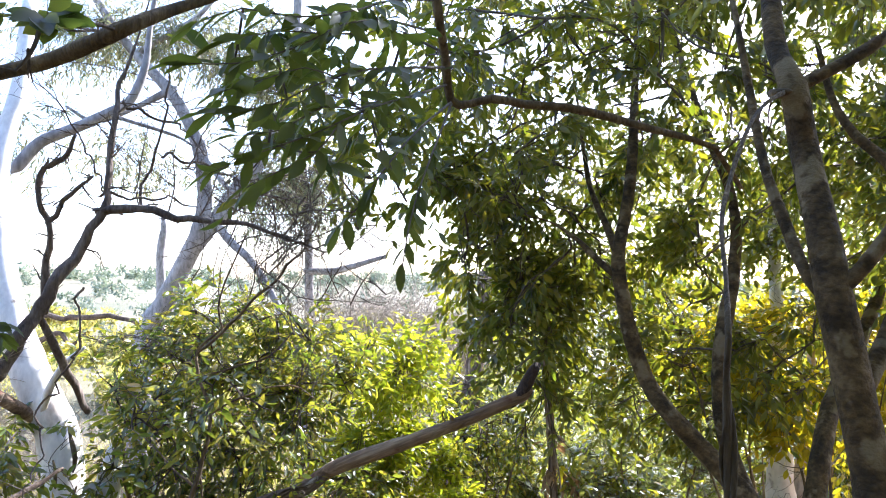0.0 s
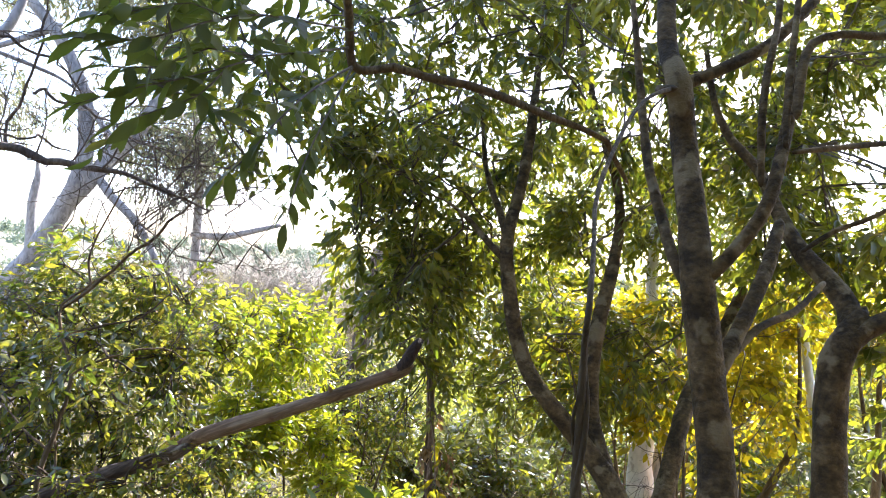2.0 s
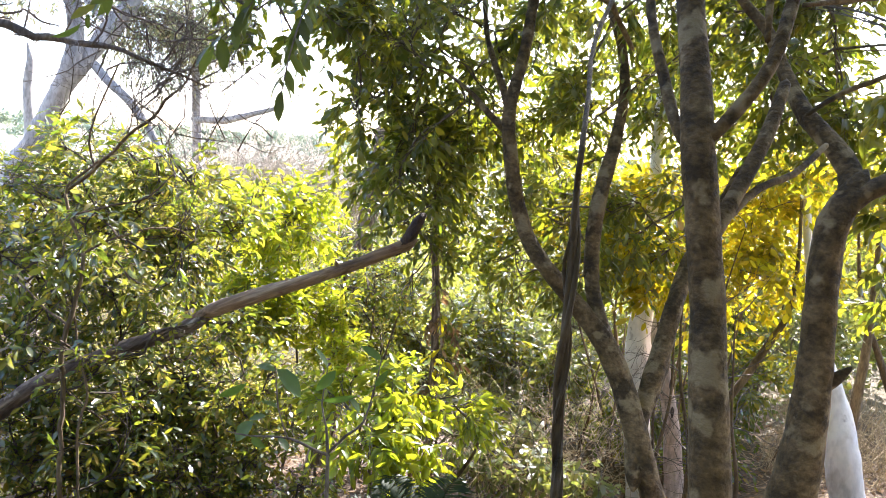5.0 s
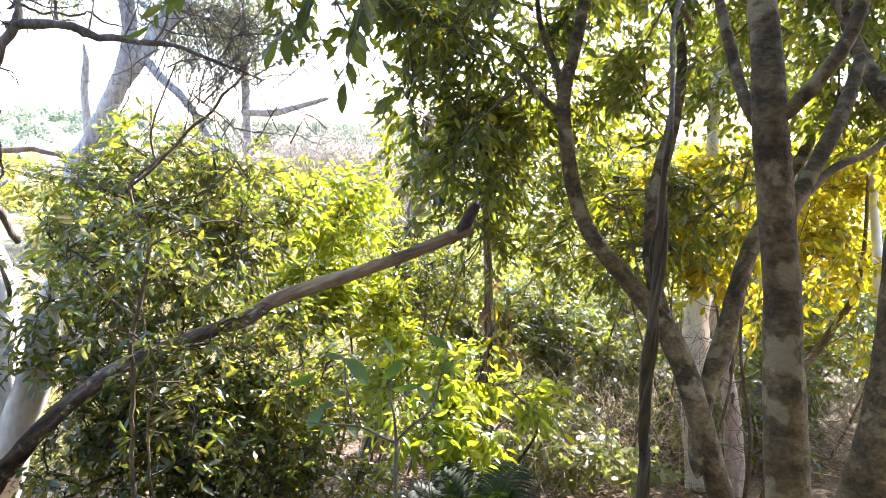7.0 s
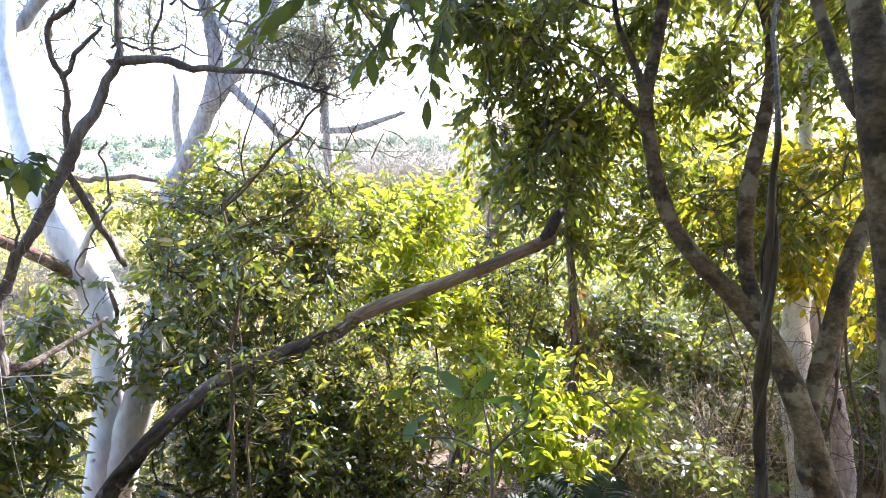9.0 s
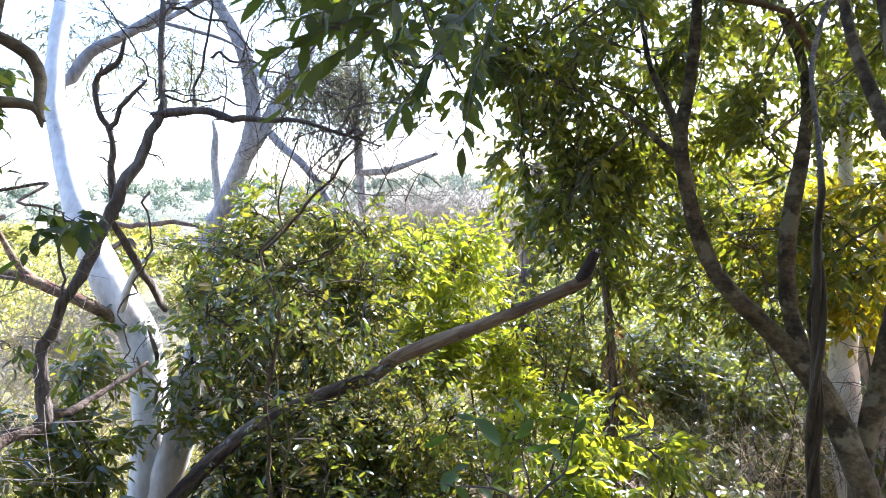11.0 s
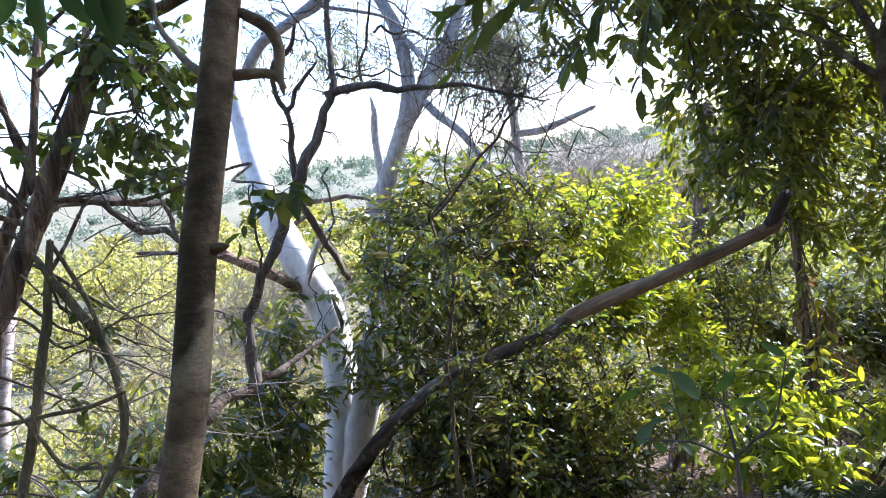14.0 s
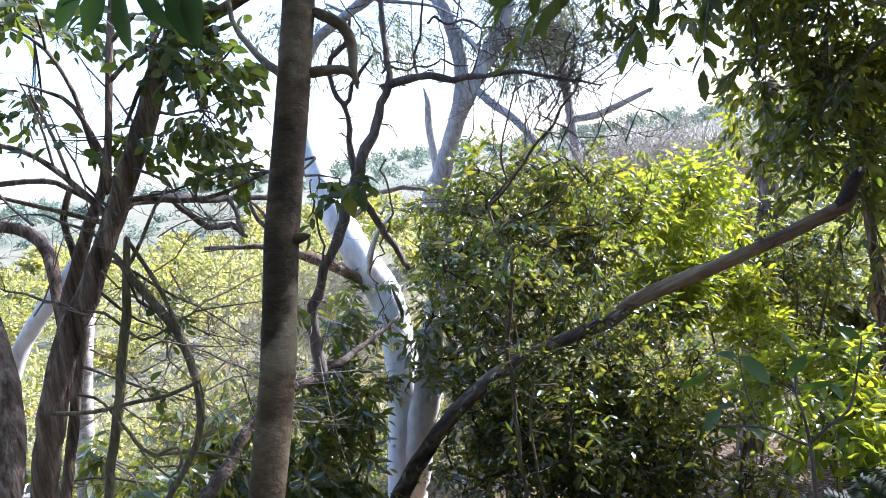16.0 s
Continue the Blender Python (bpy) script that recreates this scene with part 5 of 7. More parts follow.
SLIM = {
    'a': [(5.358, 4.972, -0.541, 0.044), (5.198, 5.008, -0.147, 0.0366), (5.08, 5.099, 0.242, 0.0321), (4.977, 5.186, 0.637, 0.0249), (4.929, 5.326, 1.139, 0.0178), (4.914, 5.459, 1.901, 0.013), (4.868, 5.598, 2.69, 0.0079)],
    'b': [(4.723, 5.366, -0.729, 0.0509), (4.727, 5.366, -0.319, 0.0432), (4.74, 5.364, 0.144, 0.0356), (4.816, 5.477, 0.583, 0.0259), (4.867, 5.595, 1.305, 0.0185), (4.747, 5.623, 2.143, 0.0106)],
    'c': [(5.386, 5.477, -0.764, 0.0423), (5.2, 5.519, -0.36, 0.037), (5.019, 5.559, 0.045, 0.0291), (4.833, 5.601, 0.449, 0.0212), (4.8, 5.737, 1.065, 0.0135), (4.748, 5.75, 1.764, 0.0081)],
    'd': [(3.56, 5.62, -0.713, 0.0382), (3.781, 5.573, -0.226, 0.0356), (3.922, 5.543, 0.073, 0.0331), (4.048, 5.516, 0.379, 0.0254), (4.147, 5.623, 0.818, 0.0182), (4.164, 5.749, 1.542, 0.0106)],
}

# ---- leaf masses: centre, radii, number of twigs ----
SHRUB_B = [(-2.17, 5.84, 1.19, 0.43, 0.44, 0.31, 117), (-1.77, 5.92, 0.85, 0.73, 0.61, 0.53, 489), (-2.50, 5.89, 0.70, 0.36, 0.44, 0.48, 222), (-1.14, 6.16, 0.78, 0.71, 0.61, 0.50, 375), (-2.06, 5.69, 0.16, 0.62, 0.61, 0.57, 479), (-1.21, 5.91, -0.03, 0.79, 0.61, 0.54, 497), (-2.01, 5.45, -0.54, 0.51, 0.53, 0.51, 329), (-1.40, 5.42, -0.77, 0.74, 0.61, 0.56, 564), (-0.66, 5.41, -0.80, 0.69, 0.53, 0.51, 410), (-1.29, 5.97, 1.24, 0.44, 0.35, 0.24, 50), (-2.77, 5.96, 1.13, 0.24, 0.26, 0.24, 31), (-2.56, 5.49, 0.11, 0.21, 0.31, 0.32, 56), (-2.45, 5.56, -0.29, 0.23, 0.31, 0.28, 49)]
SHRUB_B += [(-1.80, 5.02, 0.62, 0.42, 0.28, 0.42, 105), (-1.25, 4.95, 0.62, 0.34, 0.25, 0.28, 62), (-1.62, 4.65, 0.55, 0.28, 0.2, 0.28, 26), (-1.52, 4.36, 0.42, 0.2, 0.1, 0.25, 12), (-1.5, 4.4, 0.95, 0.2, 0.1, 0.2, 10), (-1.3, 4.5, -0.55, 0.3, 0.2, 0.22, 34), (-1.05, 4.55, -0.25, 0.3, 0.2, 0.25, 26)]
SHRUB2_B = [(-0.54, 6.95, 0.58, 0.63, 0.75, 0.51, 297), (-0.71, 6.86, 0.02, 0.74, 0.75, 0.51, 383), (-0.14, 6.83, -0.20, 0.51, 0.62, 0.46, 255), (-1.02, 7.11, 0.85, 0.58, 0.62, 0.35, 153), (-0.27, 7.25, 0.96, 0.41, 0.50, 0.30, 82), (0.09, 6.53, -0.46, 0.38, 0.50, 0.33, 106)]
LIME_B = [(0.53, 4.08, 0.03, 0.31, 0.44, 0.16, 68), (0.85, 4.07, -0.03, 0.24, 0.38, 0.14, 42), (0.32, 3.92, -0.16, 0.34, 0.44, 0.20, 74), (0.12, 4.20, -0.01, 0.25, 0.38, 0.18, 42), (0.59, 3.91, -0.22, 0.27, 0.38, 0.17, 40)]
MID_B = [(0.42, 4.70, 2.67, 0.50, 0.75, 0.43, 128), (0.34, 4.98, 2.03, 0.41, 0.75, 0.49, 167), (0.74, 5.22, 2.36, 0.47, 0.75, 0.47, 155), (0.46, 4.89, 1.47, 0.44, 0.62, 0.40, 104), (0.96, 5.25, 1.72, 0.43, 0.75, 0.47, 106), (0.94, 5.29, 1.04, 0.47, 0.62, 0.30, 59), (0.15, 4.47, 2.35, 0.26, 0.50, 0.44, 64), (1.30, 5.46, 2.54, 0.45, 0.75, 0.45, 84), (1.71, 5.75, 1.75, 0.51, 0.75, 0.47, 127), (1.84, 5.45, 2.78, 0.40, 0.75, 0.49, 77), (1.96, 5.53, 1.21, 0.36, 0.62, 0.36, 50), (0.87, 4.99, 1.96, 0.33, 0.62, 0.53, 86), (1.30, 5.39, 1.56, 0.35, 0.62, 0.39, 69)]
MID_B += [(1.47, 5.23, 2.16, 0.38, 0.62, 0.43, 76), (0.98, 5.61, 0.91, 0.35, 0.62, 0.31, 66), (1.67, 5.86, 0.93, 0.45, 0.75, 0.49, 153), (2.18, 6.16, 0.36, 0.42, 0.62, 0.37, 97), (2.26, 6.11, 1.11, 0.37, 0.62, 0.46, 97), (1.46, 5.62, 1.61, 0.38, 0.62, 0.38, 80), (2.07, 5.87, 1.74, 0.39, 0.62, 0.39, 78), (2.01, 7.39, 1.07, 0.55, 0.75, 0.61, 168), (2.66, 7.50, 0.53, 0.57, 0.75, 0.69, 198), (1.98, 7.26, 0.22, 0.49, 0.62, 0.49, 110), (3.31, 7.79, 1.10, 0.59, 0.75, 0.72, 194), (2.29, 7.47, 1.75, 0.61, 0.75, 0.49, 127), (1.27, 7.05, 1.28, 0.40, 0.62, 0.63, 97)]
MID_B += [(1.68, 7.19, 0.58, 0.35, 0.62, 0.47, 65)]
MID_B += [(0.77, 5.10, 1.22, 0.38, 0.4, 0.22, 26), (1.11, 5.20, 0.84, 0.38, 0.4, 0.22, 26), (1.40, 5.20, 0.54, 0.38, 0.4, 0.22, 26), (1.78, 5.30, 0.43, 0.38, 0.4, 0.22, 26), (0.95, 5.10, 0.60, 0.38, 0.4, 0.22, 26), (1.90, 5.00, 0.78, 0.38, 0.4, 0.22, 26), (1.53, 5.00, 0.94, 0.38, 0.4, 0.22, 26)]
MID_B += [(1.72, 4.9, 1.17, 0.3, 0.3, 0.22, 36), (2.09, 5.0, 1.02, 0.3, 0.3, 0.22, 36), (2.29, 4.9, 1.26, 0.3, 0.3, 0.22, 36), (2.5, 5.0, 0.87, 0.3, 0.3, 0.22, 34), (1.94, 5.0, 0.7, 0.3, 0.3, 0.22, 26), (1.47, 4.8, 1.2, 0.3, 0.3, 0.22, 26), (2.05, 4.9, 1.41, 0.3, 0.3, 0.22, 36), (2.5, 5.0, 1.49, 0.3, 0.3, 0.22, 30), (1.36, 5.2, 0.76, 0.3, 0.3, 0.22, 24), (0.8, 5.0, 0.71, 0.3, 0.3, 0.22, 24), (2.9, 5.2, 1.05, 0.3, 0.3, 0.22, 24)]
OVER_B = [(-0.04, 3.69, 2.83, 0.34, 0.62, 0.34, 59), (-0.45, 3.96, 2.38, 0.29, 0.62, 0.36, 39), (0.36, 4.05, 3.10, 0.44, 0.75, 0.30, 69), (-0.21, 3.86, 1.92, 0.22, 0.50, 0.25, 15), (-0.62, 3.95, 2.57, 0.29, 0.62, 0.36, 36), (0.91, 4.30, 3.13, 0.46, 0.88, 0.36, 76), (0.72, 4.19, 2.80, 0.35, 0.62, 0.24, 26)]
TR_B = [(1.32, 4.33, 2.91, 0.40, 0.88, 0.37, 93), (1.79, 4.48, 2.76, 0.35, 0.88, 0.46, 93), (2.18, 3.88, 3.01, 0.45, 0.75, 0.28, 91), (2.38, 4.09, 2.41, 0.33, 0.75, 0.40, 83), (2.75, 3.76, 2.83, 0.38, 0.75, 0.38, 114), (3.02, 3.44, 2.94, 0.39, 0.75, 0.29, 84), (3.20, 3.91, 2.21, 0.44, 0.75, 0.33, 98), (3.45, 3.60, 2.32, 0.31, 0.62, 0.28, 28), (1.88, 4.97, 1.80, 0.38, 0.75, 0.47, 114), (3.01, 4.72, 1.84, 0.38, 0.75, 0.38, 109), (2.53, 3.80, 2.32, 0.38, 0.75, 0.45, 149), (2.98, 4.09, 1.96, 0.38, 0.62, 0.30, 99), (3.21, 3.78, 2.56, 0.32, 0.62, 0.25, 22)]
# two clumps added to cast shade on the vine's upper arm
TR_B += [(1.45, 3.0, 3.0, 0.4, 0.35, 0.22, 70), (1.75, 3.4, 3.25, 0.4, 0.35, 0.22, 70)]
RT_B = [(3.06, 3.43, 1.99, 0.36, 0.62, 0.20, 25), (3.09, 3.17, 1.44, 0.24, 0.50, 0.21, 30), (3.26, 3.64, 1.26, 0.24, 0.50, 0.21, 29), (3.31, 3.63, 0.88, 0.21, 0.38, 0.21, 22), (3.10, 3.04, 1.75, 0.24, 0.50, 0.18, 30), (3.32, 3.90, 1.72, 0.3, 0.45, 0.17, 34), (3.50, 3.70, 1.67, 0.3, 0.45, 0.17, 34), (3.16, 4.00, 1.94, 0.3, 0.45, 0.17, 34)]
YEL_B = [(2.61, 6.09, 1.04, 0.37, 0.75, 0.48, 251), (3.03, 6.25, 1.50, 0.38, 0.62, 0.33, 131), (3.81, 6.08, 1.26, 0.44, 0.75, 0.49, 253), (2.72, 6.06, 0.68, 0.37, 0.62, 0.26, 80), (3.90, 5.80, 0.66, 0.48, 0.62, 0.42, 209), (4.35, 6.22, 1.64, 0.51, 0.75, 0.40, 212), (3.57, 5.87, 0.30, 0.26, 0.50, 0.32, 54), (3.79, 5.44, 0.17, 0.25, 0.50, 0.20, 32), (2.14, 6.70, 0.92, 0.46, 0.62, 0.34, 121), (2.53, 5.46, 0.6, 0.26, 0.38, 0.18, 40), (2.62, 5.32, 0.85, 0.28, 0.50, 0.28, 82)]
LT_B = [(-3.25, 2.75, 2.42, 0.26, 0.44, 0.2, 26), (-2.47, 2.40, 2.22, 0.24, 0.44, 0.17, 28), (-3.4, 2.75, 2.06, 0.25, 0.4, 0.18, 12), (-2.35, 2.84, 2.06, 0.25, 0.50, 0.25, 51), (-2.32, 2.81, 1.78, 0.22, 0.50, 0.16, 25), (-2.67, 2.81, 1.80, 0.17, 0.38, 0.14, 11), (-2.73, 2.38, 1.80, 0.13, 0.31, 0.08, 6), (-2.32, 2.51, 1.56, 0.15, 0.31, 0.07, 7), (-2.00, 2.50, 1.57, 0.12, 0.31, 0.07, 4), (-2.65, 2.09, 2.45, 0.27, 0.50, 0.13, 27)]
NT_B = [(-1.10, 1.55, 1.47, 0.05, 0.07, 0.035, 3), (-1.00, 1.50, 1.47, 0.05, 0.07, 0.035, 3), (-0.96, 1.48, 1.48, 0.05, 0.07, 0.035, 3)]
OVERL_B = [(-1.32, 2.15, 2.38, 0.11, 0.19, 0.09, 8), (-1.38, 2.16, 2.23, 0.07, 0.15, 0.07, 2)]
FARG_B = [(-5.90, 11.06, 5.53, 1.47, 1.50, 0.82, 474), (-4.25, 11.06, 5.56, 1.19, 1.50, 0.82, 440), (-2.95, 11.09, 5.04, 1.19, 1.50, 1.10, 734), (-5.12, 11.16, 3.53, 1.10, 1.25, 0.73, 146), (-2.91, 11.56, 3.18, 1.14, 1.25, 1.14, 434), (-5.94, 9.91, 3.53, 0.81, 1.25, 0.81, 91), (-2.16, 11.55, 3.29, 0.85, 1.25, 1.14, 434)]
UNDER_B = [(1.86, 8.06, -0.35, 0.60, 0.88, 0.34, 170), (2.39, 7.74, -0.80, 0.78, 1.00, 0.46, 351), (1.05, 7.53, -0.56, 0.57, 0.75, 0.50, 282), (1.76, 6.93, -1.17, 0.71, 0.75, 0.30, 175), (3.18, 8.53, -0.59, 0.50, 1.00, 0.50, 196), (3.08, 7.90, -1.40, 0.47, 0.75, 0.40, 140), (0.53, 8.35, -0.15, 0.55, 0.88, 0.62, 288), (1.69, 5.79, -1.15, 0.70, 0.62, 0.30, 164), (2.14, 5.54, -1.13, 0.38, 0.50, 0.29, 65), (1.42, 6.18, -1.11, 0.48, 0.50, 0.26, 74), (1.01, 6.73, -0.81, 0.40, 0.62, 0.34, 101)]
UNDERR_B = [(4.85, 8.27, -0.53, 0.59, 1.00, 0.88, 433), (5.94, 8.44, -0.23, 0.83, 1.12, 0.98, 681), (6.39, 7.94, 0.20, 0.64, 1.12, 0.93, 436), (7.91, 8.51, 0.57, 1.14, 1.25, 0.81, 584), (7.18, 8.16, -0.51, 0.85, 1.00, 0.62, 221)]
THICKET_B = [(3.4, 6.9, -1.1, 0.6, 0.6, 0.6, 220), (4.1, 6.8, -0.95, 0.6, 0.6, 0.7, 260), (4.75, 6.9, -0.75, 0.55, 0.6, 0.7, 230), (3.6, 7.4, -0.35, 0.7, 0.6, 0.5, 230), (4.5, 7.5, -0.05, 0.7, 0.6, 0.5, 230), (3.9, 6.3, -1.4, 0.6, 0.4, 0.3, 90), (2.6, 7.3, -0.9, 0.6, 0.5, 0.6, 200), (1.6, 7.6, -0.5, 0.7, 0.5, 0.6, 220)]
LOWL_B = [(-3.81, 4.17, -0.57, 0.40, 0.62, 0.36, 101), (-3.36, 4.63, -0.57, 0.37, 0.62, 0.37, 98), (-3.11, 5.02, -0.43, 0.29, 0.50, 0.44, 76), (-3.35, 4.05, -0.82, 0.64, 0.62, 0.26, 109), (-3.83, 3.63, -0.53, 0.33, 0.50, 0.24, 35), (-3.20, 5.23, 0.32, 0.25, 0.31, 0.15, 15), (-2.97, 4.60, -0.89, 0.41, 0.62, 0.32, 92), (-3.44, 2.89, -0.17, 0.37, 0.44, 0.17, 42), (-3.79, 4.09, -0.25, 0.26, 0.44, 0.22, 35), (-4.00, 3.08, -0.13, 0.18, 0.38, 0.18, 14), (-3.91, 2.58, -0.06, 0.23, 0.38, 0.16, 18), (-3.92, 4.50, 0.07, 0.19, 0.38, 0.19, 13), (-4.08, 3.28, -0.29, 0.29, 0.44, 0.18, 33)]
LOWL_B += [(-3.76, 3.51, -0.36, 0.30, 0.44, 0.23, 42), (-4.02, 4.10, -0.25, 0.26, 0.44, 0.21, 30), (-3.23, 5.05, 0.12, 0.32, 0.44, 0.27, 54), (-3.34, 4.50, -0.14, 0.38, 0.50, 0.29, 74), (-3.07, 4.79, -0.30, 0.35, 0.50, 0.31, 72), (-3.43, 4.09, -0.30, 0.35, 0.50, 0.23, 49), (-3.28, 5.57, 0.42, 0.22, 0.38, 0.20, 19)]
LOWC_B = [(-1.66, 5.30, -0.69, 0.56, 0.62, 0.42, 277), (-1.92, 4.87, -1.03, 0.54, 0.62, 0.36, 225), (-1.13, 5.07, -0.87, 0.57, 0.62, 0.44, 291), (0.22, 6.84, 0.53, 0.42, 0.62, 0.42, 223), (0.63, 6.67, 0.27, 0.46, 0.62, 0.36, 203), (1.11, 7.26, 0.57, 0.43, 0.62, 0.38, 165), (-0.93, 5.24, -0.88, 0.40, 0.50, 0.31, 148), (0.49, 7.59, -0.24, 0.63, 0.62, 0.46, 401), (0.85, 7.12, -0.70, 0.48, 0.62, 0.42, 251), (0.18, 8.07, 0.17, 0.49, 0.62, 0.43, 228), (-0.47, 5.06, -0.89, 0.50, 0.62, 0.33, 165), (-0.34, 4.81, -1.02, 0.67, 0.62, 0.29, 216), (-1.55, 5.38, -1.44, 0.94, 0.62, 0.28, 307)]
LOWC_B += [(-0.71, 5.30, -0.23, 0.4, 0.4, 0.28, 150), (-0.34, 5.30, -0.42, 0.4, 0.4, 0.28, 150), (-1.17, 5.20, -0.52, 0.4, 0.4, 0.28, 150)]
LOGF_B = [(-1.3, 4.4, 0.06, 0.18, 0.12, 0.12, 13), (-1.02, 4.32, 0.18, 0.14, 0.12, 0.08, 8), (-1.6, 4.5, -0.12, 0.16, 0.12, 0.13, 5), (-1.14, 4.29, 0.16, 0.18, 0.15, 0.12, 9), (-1.73, 4.50, -0.18, 0.17, 0.15, 0.15, 5), (-0.76, 4.20, 0.38, 0.11, 0.12, 0.07, 2), (-0.92, 4.25, 0.34, 0.14, 0.08, 0.06, 9), (-2.12, 4.64, -0.49, 0.16, 0.15, 0.20, 13), (-1.41, 4.35, 0.10, 0.13, 0.12, 0.11, 5)]
MID_F = [(1.6, 6.3, 1.7, 0.9, 0.6, 0.6, 300), (2.6, 6.6, 2.0, 0.9, 0.6, 0.6, 300), (3.8, 6.6, 2.3, 0.9, 0.6, 0.6, 280), (0.75, 5.3, 1.6, 0.5, 0.5, 0.6, 170), (1.48, 6.19, 2.87, 1.68, 1.12, 1.37, 830), (3.08, 6.69, 3.06, 1.37, 1.12, 1.48, 710), (0.54, 5.75, 1.77, 0.61, 0.62, 0.84, 323), (0.86, 6.01, 1.54, 0.93, 0.75, 0.54, 138)]
OVER_F = [(-0.12, 4.69, 2.85, 0.66, 0.75, 0.73, 118), (0.43, 4.90, 3.66, 1.22, 0.88, 0.49, 155), (-0.85, 5.44, 2.94, 0.54, 0.62, 0.76, 46)]
TR_F = [(3.45, 4.63, 2.84, 1.20, 1.00, 0.98, 507), (2.71, 5.30, 4.16, 2.43, 1.25, 0.75, 869), (4.81, 5.35, 2.41, 0.81, 0.75, 0.56, 63), (2.19, 6.18, 2.91, 1.16, 1.00, 1.16, 186)]
YEL_F = [(3.84, 8.12, 1.33, 1.85, 1.00, 0.78, 751), (5.47, 7.51, 1.06, 1.66, 1.00, 0.76, 698), (6.41, 6.79, 1.30, 0.98, 0.88, 0.78, 316)]
SPRAY_B = [(-0.58, 2.15, 2.38, 0.16, 0.31, 0.09, 12), (-0.43, 2.34, 2.39, 0.17, 0.38, 0.12, 17), (-0.63, 2.03, 2.21, 0.12, 0.25, 0.08, 6), (-0.50, 2.22, 2.20, 0.16, 0.31, 0.11, 15), (-0.33, 2.35, 2.24, 0.14, 0.31, 0.12, 11), (-0.57, 2.17, 2.04, 0.12, 0.28, 0.09, 7), (-0.42, 2.36, 2.04, 0.14, 0.31, 0.12, 10), (-0.27, 2.46, 2.50, 0.14, 0.31, 0.12, 11), (-0.66, 2.24, 1.92, 0.07, 0.19, 0.07, 2)]
VINEF_B = [(-2.61, 2.46, 0.99, 0.25, 0.25, 0.20, 11), (-2.22, 2.96, 0.85, 0.14, 0.15, 0.14, 5), (-2.75, 2.37, 0.65, 0.23, 0.25, 0.15, 8)]
HANGY_B = [(0.94, 5.32, -0.11, 0.10, 0.12, 0.13, 5), (0.92, 5.49, 0.15, 0.08, 0.12, 0.09, 2)]
GUMF_B = [(-2.98, 5.35, 0.17, 0.19, 0.19, 0.12, 8), (-2.80, 5.47, 0.43, 0.15, 0.19, 0.15, 7), (-2.74, 5.37, -0.14, 0.12, 0.19, 0.24, 9)]
DEAD_S = [(-1.22, 3.86, 1.92, 0.65, -0.35, 0.67, 0.60), (-1.09, 3.99, 1.91, 0.79, 0.56, -0.25, 0.70), (-0.96, 4.12, 1.86, 0.62, -0.43, 0.66, 0.70), (-1.13, 3.85, 2.12, 0.64, 0.67, -0.38, 0.60), (-0.73, 3.99, 1.79, 0.85, -0.05, 0.53, 0.60), (-1.02, 4.12, 1.69, 0.67, 0.09, 0.74, 0.70), (-0.84, 3.86, 1.97, 0.88, 0.34, 0.33, 0.60), (-1.59, 3.98, 1.98, 0.24, -0.02, 0.97, 0.50), (-1.47, 4.11, 1.95, 0.59, -0.30, 0.75, 0.50), (-2.05, 3.84, 2.39, -0.41, -0.57, 0.72, 0.50), (-1.89, 3.95, 2.55, 0.78, -0.57, 0.27, 0.50), (-2.01, 4.10, 2.14, 0.90, 0.43, -0.10, 0.50), (-1.29, 3.86, 2.06, 0.85, -0.05, -0.53, 0.70)]
DEAD_S += [(-1.19, 3.99, 1.81, 0.83, -0.43, 0.35, 0.70), (-0.83, 4.10, 2.10, -0.61, 0.51, -0.61, 0.60), (-0.59, 3.86, 1.91, -0.82, -0.31, -0.49, 0.60), (-1.03, 3.98, 2.11, 0.48, -0.08, -0.87, 0.60), (-1.54, 4.10, 2.25, 0.60, -0.30, 0.74, 0.60), (-1.73, 3.85, 2.08, 0.20, 0.15, 0.97, 0.50)]
SHRUB_S = [(-1.76, 6.15, 1.28, 0.31, 0.04, 0.95, 1.10), (-1.44, 6.27, 1.38, 0.46, 0.08, 0.89, 1.10), (-2.04, 6.39, 1.37, -0.05, -0.32, 0.94, 1.00), (-1.11, 6.14, 1.39, 0.54, -0.31, 0.78, 1.00), (-0.83, 6.27, 1.40, 0.43, -0.37, 0.82, 0.90), (-1.62, 6.40, 1.27, -0.21, -0.25, 0.95, 1.20), (-0.92, 6.14, 1.50, -0.34, -0.51, 0.79, 0.90), (-2.20, 6.28, 1.06, 0.48, -0.36, 0.80, 1.20), (-1.87, 6.42, 0.85, -0.47, 0.42, 0.78, 1.20), (-1.40, 6.17, 0.89, 0.21, 0.46, 0.86, 1.10), (-2.31, 6.26, 1.47, 0.45, -0.39, 0.80, 1.00), (-1.74, 6.38, 1.68, 0.65, -0.54, 0.53, 0.90), (-1.21, 6.16, 1.09, -0.45, -0.42, 0.79, 1.00)]
